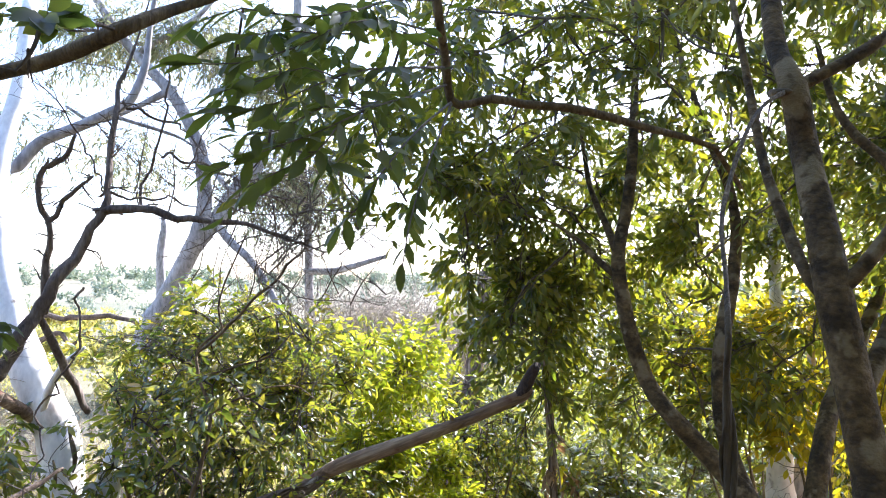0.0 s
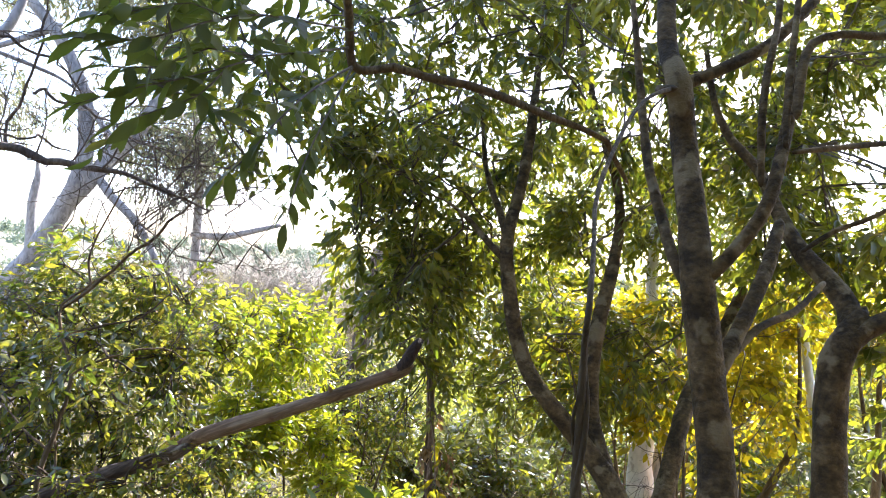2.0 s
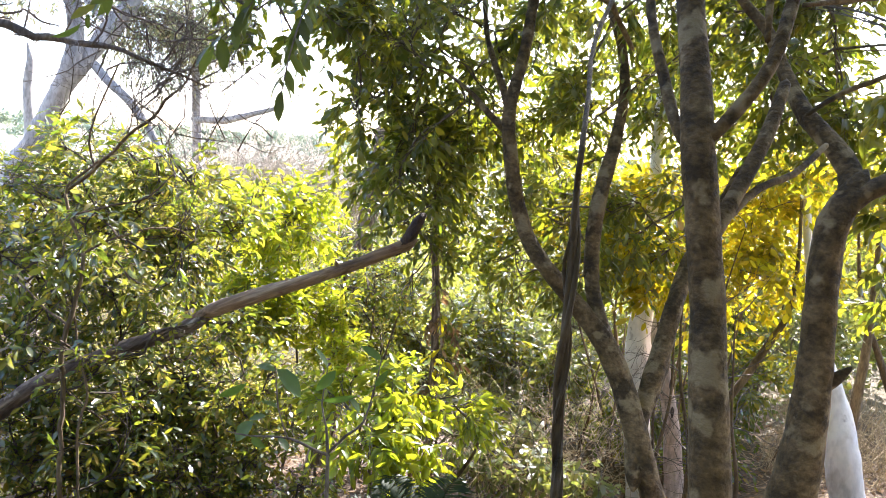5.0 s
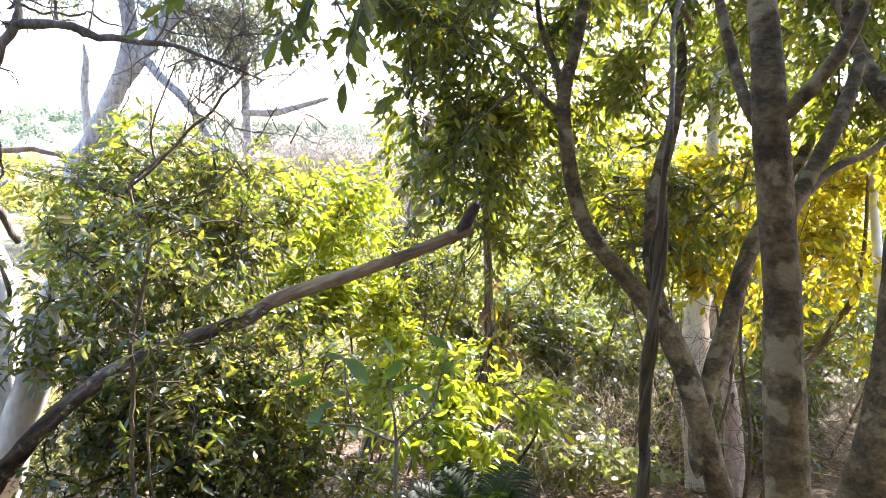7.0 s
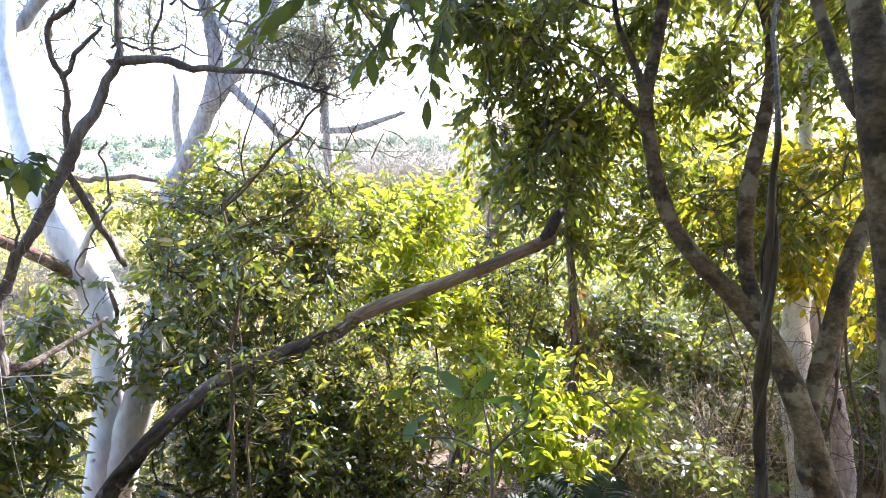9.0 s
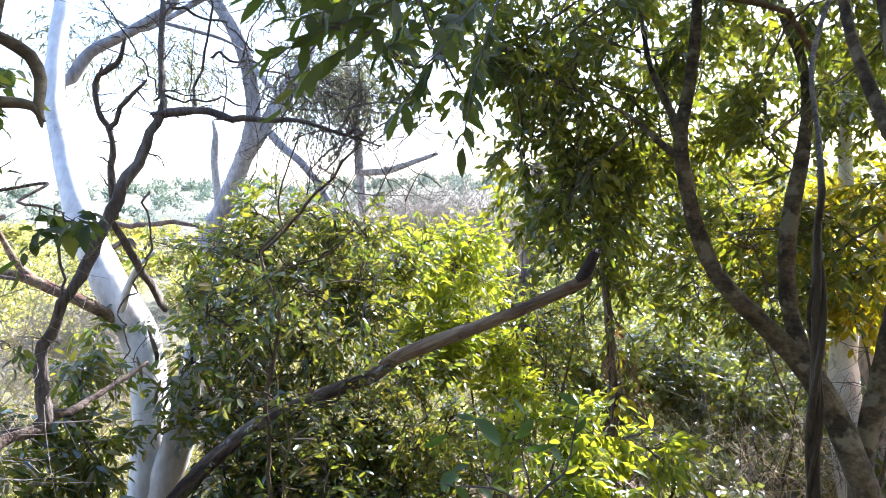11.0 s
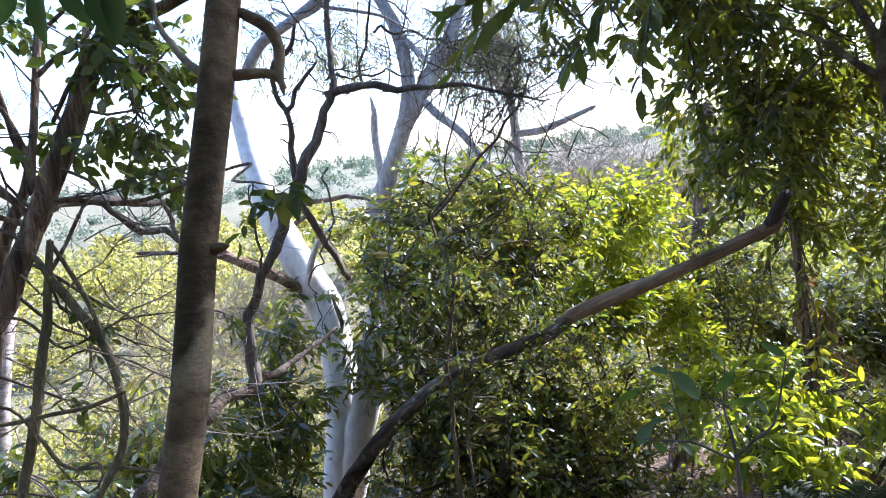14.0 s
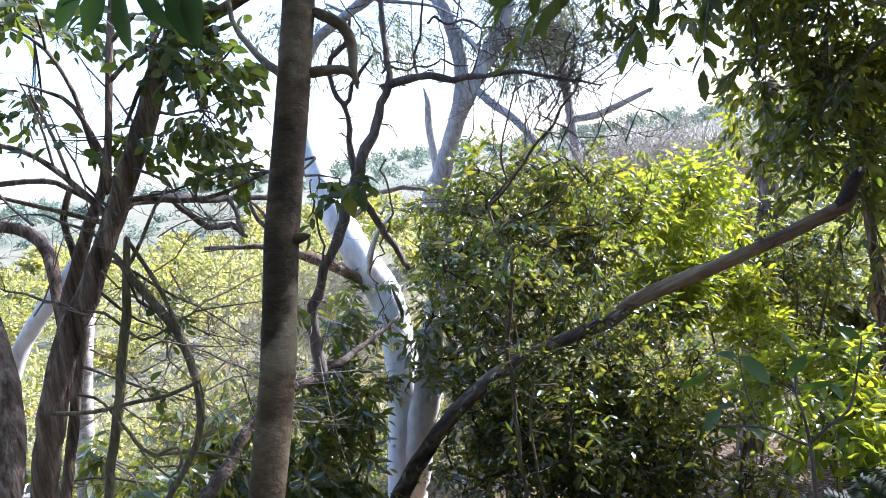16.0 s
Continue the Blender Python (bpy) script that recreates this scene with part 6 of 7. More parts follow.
LT_S = [(-2.77, 2.36, 1.36, -0.88, -0.02, 0.47, 0.80), (-2.69, 2.41, 1.45, -0.79, 0.09, 0.61, 0.90), (-2.60, 2.47, 1.65, 0.93, -0.21, -0.30, 0.70), (-2.73, 2.36, 1.25, 0.73, 0.33, -0.60, 0.80), (-2.63, 2.44, 1.52, 0.99, -0.12, 0.00, 0.90), (-2.87, 2.27, 1.02, -0.77, -0.19, 0.61, 0.70), (-2.79, 2.32, 1.11, 0.54, 0.30, -0.79, 0.70), (-2.54, 2.52, 1.79, -0.75, 0.23, 0.62, 0.80), (-2.48, 2.56, 1.89, 0.96, -0.00, -0.28, 0.70), (-2.89, 2.23, 0.79, 0.49, 0.64, -0.59, 0.70), (-3.05, 2.26, 1.46, -0.84, 0.17, 0.51, 0.60), (-2.66, 2.37, 1.14, -0.12, 0.34, -0.93, 0.70)]
VINE_S = [(-2.63, 2.28, 0.90, 0.97, -0.13, 0.21, 0.80), (-2.62, 2.47, 0.73, 0.70, 0.13, -0.70, 0.70), (-2.89, 2.52, 0.42, 0.29, 0.81, -0.50, 0.70), (-2.39, 2.39, 0.96, 0.81, 0.27, 0.52, 0.80), (-2.88, 2.34, 0.61, 0.24, 0.41, -0.88, 0.70), (-2.64, 2.63, 0.50, 0.84, 0.46, 0.30, 0.70), (-2.59, 2.33, 1.10, 0.41, 0.64, 0.65, 0.80), (-2.58, 2.42, 0.30, 0.82, 0.37, 0.43, 0.70), (-3.22, 2.45, 0.87, 0.87, -0.07, 0.48, 0.70), (-3.03, 2.15, 1.06, 0.80, -0.04, 0.59, 0.70), (-2.62, 2.55, 1.32, 0.94, -0.03, 0.35, 0.70), (-2.49, 2.71, 0.65, -0.50, -0.68, -0.53, 0.60), (-2.73, 2.29, 1.22, 0.17, 0.51, -0.84, 0.80)]
VINE_S += [(-2.96, 2.34, 0.84, 0.71, 0.39, -0.58, 0.90), (-2.72, 2.69, 1.13, 0.11, 0.31, -0.95, 0.80), (-2.60, 2.27, 0.74, 0.81, 0.47, 0.36, 0.90), (-2.46, 2.53, 0.76, 0.67, 0.40, -0.62, 0.80), (-2.57, 2.63, 0.32, -0.94, -0.08, -0.32, 0.80), (-2.88, 2.13, 0.53, 0.37, 0.89, 0.28, 0.70), (-2.65, 2.49, 0.95, -0.09, 0.28, -0.96, 0.80)]
BIG_LEAF = [(-0.115, 2.413, 0.714, 0.77, -0.33, -0.54, 0.151, 0.090), (0.091, 2.413, 0.716, -0.61, -0.43, -0.67, 0.114, 0.057), (0.049, 2.397, 0.607, 0.96, -0.24, 0.16, 0.143, 0.035), (0.145, 2.398, 0.620, 0.66, -0.57, -0.49, 0.076, 0.041), (-0.184, 2.386, 0.532, -0.68, -0.46, -0.57, 0.101, 0.077), (-0.188, 2.378, 0.479, 0.69, -0.58, -0.43, 0.074, 0.045), (-0.098, 2.378, 0.476, 0.73, -0.57, -0.37, 0.074, 0.049)]
BIG_LEAF += [(-0.099, 2.393, 0.577, -0.70, -0.35, 0.62, 0.085, 0.033), (-0.115, 2.412, 0.708, -0.80, -0.37, 0.47, 0.086, 0.037), (-0.307, 2.399, 0.615, 0.89, -0.25, 0.37, 0.125, 0.045), (-0.140, 2.389, 0.552, -0.86, -0.51, 0.08, 0.073, 0.033), (0.062, 2.414, 0.720, -0.32, -0.21, 0.92, 0.107, 0.037), (0.251, 2.419, 0.758, -0.74, -0.26, 0.62, 0.107, 0.037), (0.232, 2.404, 0.661, 0.51, -0.30, 0.81, 0.090, 0.033)]
NEAR_LEAF = [(-0.823, 0.860, 1.844, -0.27, -0.09, -0.96, 0.115, 0.050), (-0.873, 0.860, 1.839, 0.09, 0.05, -0.99, 0.100, 0.046), (-0.965, 0.860, 1.851, -0.22, -0.07, -0.97, 0.105, 0.050), (-0.998, 0.860, 1.856, -0.61, -0.19, -0.77, 0.090, 0.044), (-1.040, 0.860, 1.858, -0.80, -0.23, -0.55, 0.090, 0.040), (-0.937, 0.860, 1.846, 0.32, 0.15, -0.94, 0.085, 0.040)]
SHRUB_T = [(-2.02, 4.96, -0.01, 0.08, 0.51, 0.85, 0.90), (-1.89, 5.10, 0.21, 0.65, -0.26, 0.71, 0.90), (-1.67, 5.20, 0.19, -0.49, -0.02, 0.87, 0.90), (-1.48, 5.25, -0.09, 0.39, -0.32, 0.87, 0.90), (-1.19, 5.03, 0.41, 0.56, 0.17, 0.81, 0.80), (-2.15, 5.15, 0.54, 0.26, 0.54, 0.80, 0.80), (-1.59, 5.27, 0.70, 0.69, -0.35, 0.64, 0.80), (-0.99, 5.29, 0.17, -0.28, -0.20, 0.94, 0.80), (-1.81, 4.90, -0.42, 0.46, -0.01, 0.89, 0.90), (-1.29, 4.97, -0.62, -0.16, -0.14, 0.98, 0.90), (-0.80, 5.12, -0.31, -0.59, 0.48, 0.65, 0.80), (-2.37, 5.40, 0.86, 0.50, -0.08, 0.86, 0.70), (-1.91, 5.10, 0.90, -0.60, 0.29, 0.75, 0.70)]
SHRUB_T += [(-1.09, 5.18, 0.77, 0.38, 0.13, 0.91, 0.70)]


# ---- ground and distance ----
def axis_steps(lo, hi, n, core):
    t = np.linspace(-1, 1, n)
    v = np.sinh(t * core) / np.sinh(core)
    return np.where(v < 0, -v * lo, v * hi)


gx, gy = axis_steps(-3000, 3000, 181, 8.5), axis_steps(-3000, 3000, 181, 8.5)
GX, GY = np.meshgrid(gx, gy, indexing="ij")
GZ = ground_z(GX, GY)
gv = np.stack([GX, GY, GZ], -1).reshape(-1, 3)
gf = [(i * 181 + j, (i + 1) * 181 + j, (i + 1) * 181 + j + 1, i * 181 + j + 1) for i in range(180) for j in range(180)]
tagged(mesh_object("ground", gv, gf, GROUND), "sloping forest ground of leaf litter and dry grass", "ground", kind="structure")


def scatter_bushes(name, places, mat, seed, label, category, leaf=0.06, fill=220, tall=1.0):
    """Many bushes in one mesh: leaf blades filling rounded, uneven heads."""
    rng = np.random.RandomState(seed)
    out = []
    for x, y, r in places:
        d = math.hypot(x, y)
        size = leaf * max(1.0, d / 9) * rng.uniform(0.8, 1.2)
        n = int(fill * min(1.0, 0.45 + r / 3))
        heads = rng.randint(3, 7)
        hc = np.stack([rng.normal(0, 0.45 * r, heads), rng.normal(0, 0.45 * r, heads), rng.uniform(0.3, 1.05, heads) * r * tall], 1)
        hr = rng.uniform(0.3, 0.6, heads) * r
        k = rng.randint(0, heads, n)
        p = hc[k] + unit(rng.normal(size=(n, 3))) * (hr[k] * rng.uniform(0.25, 1, n) ** 0.45)[:, None]
        p[:, 2] = np.abs(p[:, 2])
        base = p + np.array([x, y, float(ground_z(x, y)) - 0.05])
        ax = unit(rng.normal(size=(n, 3)) + np.array([0, 0, 0.15]))
        up = unit(rng.normal(0, 0.6, (n, 3)) + np.array([0, 0, 0.9]))
        ln = size * rng.uniform(0.7, 1.5, n)
        out.append(simple_blades(base, ax, up, ln, ln * 0.45, rng.uniform(0, 0.3, n)))
    return tagged(new(name, fast_mesh(name, *join(out), mat)), label, category, kind="stuff")


def polar_places(n, a0, a1, d0, d1, r0, r1, seed, power=1.6):
    rng = np.random.RandomState(seed)
    out = []
    for _ in range(n):
        d = d0 + (d1 - d0) * rng.uniform() ** power
        a = radians(rng.uniform(a0, a1))
        out.append((d * math.sin(a), d * math.cos(a), rng.uniform(r0, r1) * (1 + 0.012 * d)))
    return out


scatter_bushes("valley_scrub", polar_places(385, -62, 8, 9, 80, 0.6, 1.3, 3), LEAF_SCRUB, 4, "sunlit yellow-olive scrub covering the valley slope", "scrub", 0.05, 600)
scatter_bushes("valley_bushes", polar_places(40, -58, -14, 7.5, 16, 0.35, 0.7, 23), LEAF_SHRUB, 24, "dark green bushes dotted over the valley slope", "scrub", 0.045, 700)
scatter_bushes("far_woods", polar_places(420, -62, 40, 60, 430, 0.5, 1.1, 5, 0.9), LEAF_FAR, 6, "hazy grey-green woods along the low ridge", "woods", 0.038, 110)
# added out of view: cuts the sky light that falls from behind the camera
scatter_bushes("forest_behind", polar_places(110, 78, 282, 4.2, 11, 1.0, 1.8, 9), LEAF_WALL, 10, "unseen forest growth added behind the camera to block sky light", "woods", 0.25, 360, 3.0)
scatter_bushes("forest_wall", polar_places(46, 1, 56, 11, 22, 1.2, 1.9, 17, 1.0), LEAF_WALL, 18, "olive forest growth behind the trees", "woods", 0.085, 700, 2.2)
scatter_bushes("forest_scrub", polar_places(70, 6, 52, 9.5, 30, 0.7, 1.5, 7), LEAF_UNDER, 8, "dense grey-green understorey bushes in dappled light", "scrub", 0.075, 420, 1.2)


def twig_tangle(name, c, rad, n, length, mat, seed, label, category, thick=0.004, up=0.4):
    """Bare dry twigs crossing each other in a heap."""
    rng = np.random.RandomState(seed)
    s = np.array(c) + unit(rng.normal(size=(n, 3))) * (rng.uniform(0, 1, (n, 1)) ** 0.45) * np.array(rad)
    d = unit(rng.normal(size=(n, 3)) + np.array([0, 0, up])) * length * rng.uniform(0.4, 1.3, (n, 1))
    v = threads(s, s + d * 0.5 + rng.normal(0, 0.16, (n, 3)) * length, s + d, np.full(n, thick), np.full(n, thick * 0.35), 5)
    return tagged(new(name, fast_mesh(name, *v, mat)), label, category, kind="stuff")


twig_tangle("dry_scrub", (-5.2, 9.8, -1.5), (3.6, 3.2, 1.1), 1100, 0.9, STRAW, 19, "thin dry stalks among the yellow valley scrub", "scrub", 0.006, 1.2)
twig_tangle("dry_brush", (-0.9, 11.3, 0.6), (2.1, 1.1, 0.8), 3200, 0.7, DRY_TWIG, 11, "heap of bleached dry brush beyond the green shrubs", "brush", 0.006)
twig_tangle("dry_brush_low", (-0.7, 11.3, -1.2), (2.3, 1.3, 1.2), 700, 0.9, DRY_TWIG, 12, "bleached dry brush growing up from the bank", "brush", 0.007)

twig_tangle("dry_brush_slope", (-5.25, 8.2, -0.51), (1.0, 0.5, 0.75), 900, 0.6, DRY_TWIG, 25, "grey bare brush on the slope behind the white gum", "brush", 0.0045)

# ---- trees, vines and shrubs ----
# limb and limb_b take the greyer bark for the shade they hang in
gum = woody("white_gum_tree", GUM, GUM_BARK, "smooth white-barked gum tree with two leaning trunks", "tree", ("trunk",), sides=18, lump=0.05,
            mats={"red_limb": LOG_WOOD, "red_fork": LOG_WOOD, "limb": SHADED_GUM, "limb_b": SHADED_GUM, **{k: BROWN_BARK for k in GUM if k.startswith("strip")}})
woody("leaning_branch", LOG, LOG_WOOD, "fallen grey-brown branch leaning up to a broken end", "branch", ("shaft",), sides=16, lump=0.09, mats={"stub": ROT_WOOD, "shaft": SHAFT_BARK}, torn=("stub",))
def crook(pts, seed, most):
    """Puts an uneven bend between each two points of a thin twig."""
    rng, out = np.random.RandomState(seed), [pts[0]]
    for a, b in zip(pts, pts[1:]):
        a, b = np.array(a), np.array(b)
        gap = np.linalg.norm(b[:3] - a[:3])
        for u in (0.33, 0.7):
            m = a + (b - a) * u
            m[:3] += rng.normal(0, most * gap, 3)
            out.append(tuple(m))
        out.append(tuple(b))
    return out


for k, key in enumerate(("thin", "cross_upper", "drop", "drop_lower", "back", "shoot", "tendril")):
    DEAD[key] = crook(DEAD[key], 200 + k, 0.13)
dead = woody("dead_sapling", DEAD, DEAD_WOOD, "bare dead sapling with crooked dark branches", "tree", ("foot",), lump=0.22, kink=0.3, mats={"foot": SHAFT_BARK})
far_gum = woody("distant_gum_tree", FARG, SHADED_GUM, "leaning pale gum tree with thin drooping leaves", "tree", sides=14, lump=0.05)
woody("slim_pale_snag", PALE, SHADED_GUM, "short pale broken gum stem on the valley edge", "tree", sides=10, lump=0.05)
woody("slim_gum_tree", PALE2, SHADED_GUM, "slender pale gum stem with one level limb", "tree", sides=10, lump=0.05)
mid = woody("forked_tree", MID, GREY_BARK, "brown-barked forked forest tree with crooked stems", "tree", ("stem",), sides=16)
woody("twining_vine", VINE, DARK_VINE, "dark woody vine twisted upward beside the forked tree", "vine", ("stem",), lump=0.18)
right_tree = woody("mottled_tree", TR, GREY_BARK, "mottled grey-brown tree with pale lichen patches", "tree", ("trunk",), sides=20, lump=0.06)
bent = woody("bent_tree", RT, GREY_BARK, "bent mottled tree with an elbowed limb", "tree", ("trunk",), sides=18, lump=0.08)
woody("ghost_gum_tree", STUMP, GUM_BARK, "pale white gum trunk standing behind the forked tree", "tree", sides=16, lump=0.05)
woody("salmon_gum_tree", STUMP2, PINK_BARK, "salmon-pink gum trunk with dark scars", "tree", sides=14, lump=0.08, mats={k: ROT_WOOD for k in STUMP2 if k.startswith("knot")})
woody("cream_gum_tree", PGUM, GUM_BARK, "cream-coloured gum trunk beside the sunlit bank", "tree", sides=14, lump=0.05)
near = woody("slender_tree", NT, PLATE_BARK, "slender straight grey-brown tree trunk with a hooked limb", "tree", ("trunk",), sides=24, lump=0.04)
stringy = woody("stringybark_tree", LT, STRINGY_BARK, "leaning stringy-barked tree with several stems and sprays", "tree", ("stem", "butt", "trunk_rope"), sides=18, lump=0.13, kink=0.06)
vines = woody("looping_vine", LVINE, VINE_BARK, "looping woody vines hanging beside the stringy-barked tree", "vine", ("upright",), sides=10, lump=0.14, kink=0.1)
woody("pale_gum_sapling", PALELT, BAND_GUM, "grey-pink banded gum sapling behind the stringy-barked tree", "tree", sides=12)
woody("leaning_white_stem", WHITELT, GUM_BARK, "sunlit white stem leaning across the slope", "tree", sides=12)
over = woody("overhanging_bough", OVER, BROWN_BARK, "level brown bough reaching across the canopy", "branch", (), lump=0.1)
woody("curly_dead_branch", CURLY, DEAD_WOOD, "crooked bare dead branch over the valley slope", "branch", (), lump=0.16, kink=0.3)
woody("level_dead_branch", LEVEL, DEAD_WOOD, "thin bare dead branch lying level above the scrub", "branch", (), lump=0.14, kink=0.3)
over_left = woody("near_bough", OVERL, BROWN_BARK, "rising brown bough with broad leaves at its side", "branch", (), lump=0.1)
for stick in SLIM.values():
    woody("slim_sapling", {"trunk": stick}, BROWN_BARK, "thin reddish-brown young stem on the sunlit bank", "tree", group="slim saplings", sides=9, lump=0.06)
woody("shaggy_tree", STRINGY2, STRINGY_BARK, "dark shaggy-barked trunk half hidden behind leaves", "tree", sides=14, lump=0.12)
hanging = woody("shaggy_sapling", HANG, STRINGY_BARK, "thin shaggy stem with dead leaves hanging round it", "tree", ("stem",), sides=10, lump=0.2)
shrub = woody("green_shrub", SHRUB, BROWN_BARK, "dense dark green shrub with small pointed leaves", "shrub", ("stem", "stem_front", "stem_two", "stem_three"), sides=9, lump=0.15, kink=0.5)


def heads(limbs, *keys):
    return [p[:3] for k in (keys or limbs) for p in limbs[k][1:]]


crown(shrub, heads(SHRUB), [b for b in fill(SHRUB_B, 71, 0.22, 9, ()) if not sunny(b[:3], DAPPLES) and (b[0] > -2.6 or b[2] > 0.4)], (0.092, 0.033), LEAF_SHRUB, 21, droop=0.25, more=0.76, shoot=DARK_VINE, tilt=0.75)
crown(mid, heads(MID), [b for b in fill(MID_B, 60, 0.21, 9, ()) if not sunny(b[:3], SUN_SHAFTS[:1]) and not sunny(b[:3], SUN_SHAFTS[-2:] + DAPPLES)] + fill(MID_F, 61), (0.086, 0.033), LEAF_CANOPY, 23, droop=0.45, more=1.02)
crown(over, heads(OVER), fill(OVER_B, 66, 0.2, 9) + fill(OVER_F, 62), (0.086, 0.033), LEAF_CANOPY, 24, droop=0.45, more=1.0)
crown(right_tree, heads(TR), fill(TR_B, 67, 0.2, 9) + fill(TR_F, 63), (0.08, 0.031), LEAF_CANOPY, 25, droop=0.45, more=1.2)
crown(gum, [p[:3] for p in GUM["trunk"][4:8]], GUMF_B, (0.1, 0.034), LEAF_SHRUB, 41, per=5, droop=0.5, gauge=0.5, fine=False)
crown(bent, heads(RT), RT_B, (0.095, 0.036), LEAF_CANOPY, 26, droop=0.45)
crown(stringy, heads(LT), LT_B, (0.078, 0.041), LEAF_BROAD, 27, per=6, droop=0.4, more=1.15)
crown(stringy, heads(LT, "branch_out"), NT_B, (0.055, 0.027), LEAF_BROAD, 28, per=5, twig=0.07, droop=0.5, gauge=0.3)
crown(over_left, heads(OVERL), OVERL_B, (0.105, 0.055), LEAF_BROAD, 38, per=5, twig=0.14)
crown(hanging, heads(HANG, "stem"), [(*HANG["stem"][2][:3], 0.16, 0.14, 0.3, 14), (*HANG["stem"][1][:3], 0.12, 0.12, 0.25, 10)], (0.09, 0.034), LEAF_DRY, 39, droop=0.9)
crown(vines, heads(LVINE), VINEF_B, (0.06, 0.03), LEAF_BROAD, 42, per=3, twig=0.12, droop=0.7, gauge=0.6)
crown(hanging, heads(HANG, "drape"), HANGY_B, (0.1, 0.042), LEAF_YELLOW, 43, per=5, twig=0.12, droop=0.9, gauge=0.6)
crown(far_gum, heads(FARG), FARG_B, (0.11, 0.024), LEAF_GUM, 29, per=6, twig=0.35, droop=0.7, fine=False, more=1.4)


def bush(name, blobs, leaf, mat, seed, label, category="shrub", stems=4, **extra):
    """A shrub: an Empty at its foot, stems up into its heads, leaves and twigs."""
    c = np.array([b[:3] for b in blobs]).mean(0)
    rng = np.random.RandomState(seed)
    foot = (c[0], c[1], float(ground_z(c[0], c[1])))
    top = thing(name, foot, label, category)
    roots = []
    order = rng.permutation(len(blobs))[:stems]
    for i in order:
        b = np.array(blobs[i][:3])
        fx, fy = foot[0] + 0.5 * (b[0] - foot[0]) + rng.normal(0, 0.1), foot[1] + 0.5 * (b[1] - foot[1]) + rng.normal(0, 0.1)
        f = np.array([fx, fy, float(ground_z(fx, fy)) - 0.08])
        m1, m2 = f + (b - f) * 0.35 + rng.normal(0, 0.08, 3), f + (b - f) * 0.7 + rng.normal(0, 0.08, 3)
        tube("stem", [(*f, 0.016), (*m1, 0.013), (*m2, 0.01), (*b, 0.006)], BROWN_BARK, top, 7)
        roots += [tuple(m1), tuple(m2), tuple(b)]
    crown(top, roots, blobs, leaf, mat, seed, **extra)
    return top


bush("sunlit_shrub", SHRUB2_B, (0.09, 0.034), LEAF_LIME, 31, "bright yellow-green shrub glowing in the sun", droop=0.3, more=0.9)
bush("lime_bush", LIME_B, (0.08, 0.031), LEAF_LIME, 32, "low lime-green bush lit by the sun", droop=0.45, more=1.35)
bush("yellow_leaved_tree", [b for b in fill(YEL_B, 68, 0.18, 9, ()) if not sunny(b[:3], SUN_SHAFTS[-2:])] + fill(YEL_F, 64), (0.095, 0.037), LEAF_YELLOW, 33, "young tree with golden backlit leaves", "tree", 9, droop=0.45, fine=False, gauge=0.6)
bush("understorey_bush", UNDER_B, (0.095, 0.04), LEAF_UNDER, 34, "grey-green understorey bush behind the trees", stems=7, droop=0.3, fine=False)
bush("forest_edge_bush", fill(UNDERR_B, 70), (0.095, 0.04), LEAF_UNDER, 35, "tall grey-green bush at the forest edge", stems=5, droop=0.3, fine=False)
bush("thicket_bush", THICKET_B, (0.085, 0.034), LEAF_SHRUB, 44, "dark dense thicket of small-leaved bushes behind the trunks", stems=9, droop=0.3, fine=False)
bush("slope_bush", LOWL_B, (0.12, 0.034), LEAF_SHRUB, 36, "dark green bush with long leaves low on the slope", stems=6, droop=0.6, fine=False, more=0.85)
bush("shaded_bush", [b for b in fill(LOWC_B, 69, 0.2, 10, ()) if not sunny(b[:3], SUN_SHAFTS[1:4] + DAPPLES)] + LOGF_B, (0.062, 0.024), LEAF_SHRUB, 37, "dark leafy bush in the shade of the shrub", stems=12, droop=0.3, fine=False, more=0.84, shoot=DARK_VINE)


# ---- leaf masses added overhead, behind and beyond, mostly unseen, to block sun and sky ----
SHADE_ROOF = [(0.6, 0.2, 5.7, 1.7, 1.6, 0.7, 420), (2.9, 1.0, 5.6, 1.6, 1.7, 0.8, 420), (-2.0, 0.3, 5.7, 1.6, 1.6, 0.7, 360), (0.4, -2.6, 5.4, 2.0, 1.6, 0.9, 420), (3.4, -1.8, 5.4, 1.8, 1.8, 0.9, 380), (-2.8, -2.2, 5.2, 1.8, 1.8, 0.9, 380), (3.9, 3.6, 5.8, 1.5, 1.5, 0.8, 340)]
SHADE = [(5.0, 12.6, 3.6, 3.2, 1.0, 0.9, 900)]
SHADE_TOP = [(-0.6, 6.0, 5.2, 1.5, 1.2, 0.7, 120), (1.6, 5.6, 5.2, 1.6, 1.3, 0.9, 800), (3.8, 5.2, 5.0, 1.5, 1.4, 1.0, 700), (2.6, 8.6, 6.0, 2.2, 1.2, 1.0, 800), (0.6, 8.8, 6.1, 1.6, 1.2, 0.8, 300)]
crown(mid, heads(MID), fill(SHADE_TOP + SHADE, 65, 0.45), (0.13, 0.05), LEAF_CANOPY, 52, twig=0.3, fine=False, name="upper_crown")
crown(right_tree, heads(TR), SHADE_ROOF, (0.15, 0.07), LEAF_CANOPY, 51, twig=0.4, fine=False, name="upper_crown")

for i, key in enumerate("abcdeghijk"):
    leafy_shoot(over, SPRAY[key], LEAF_BROAD, TWIG, 0.1, 0.038, 70 + i, 0.029, 0.2 if key in "hijk" else 0.35, 0.8 if key in "eg" else 0.15)
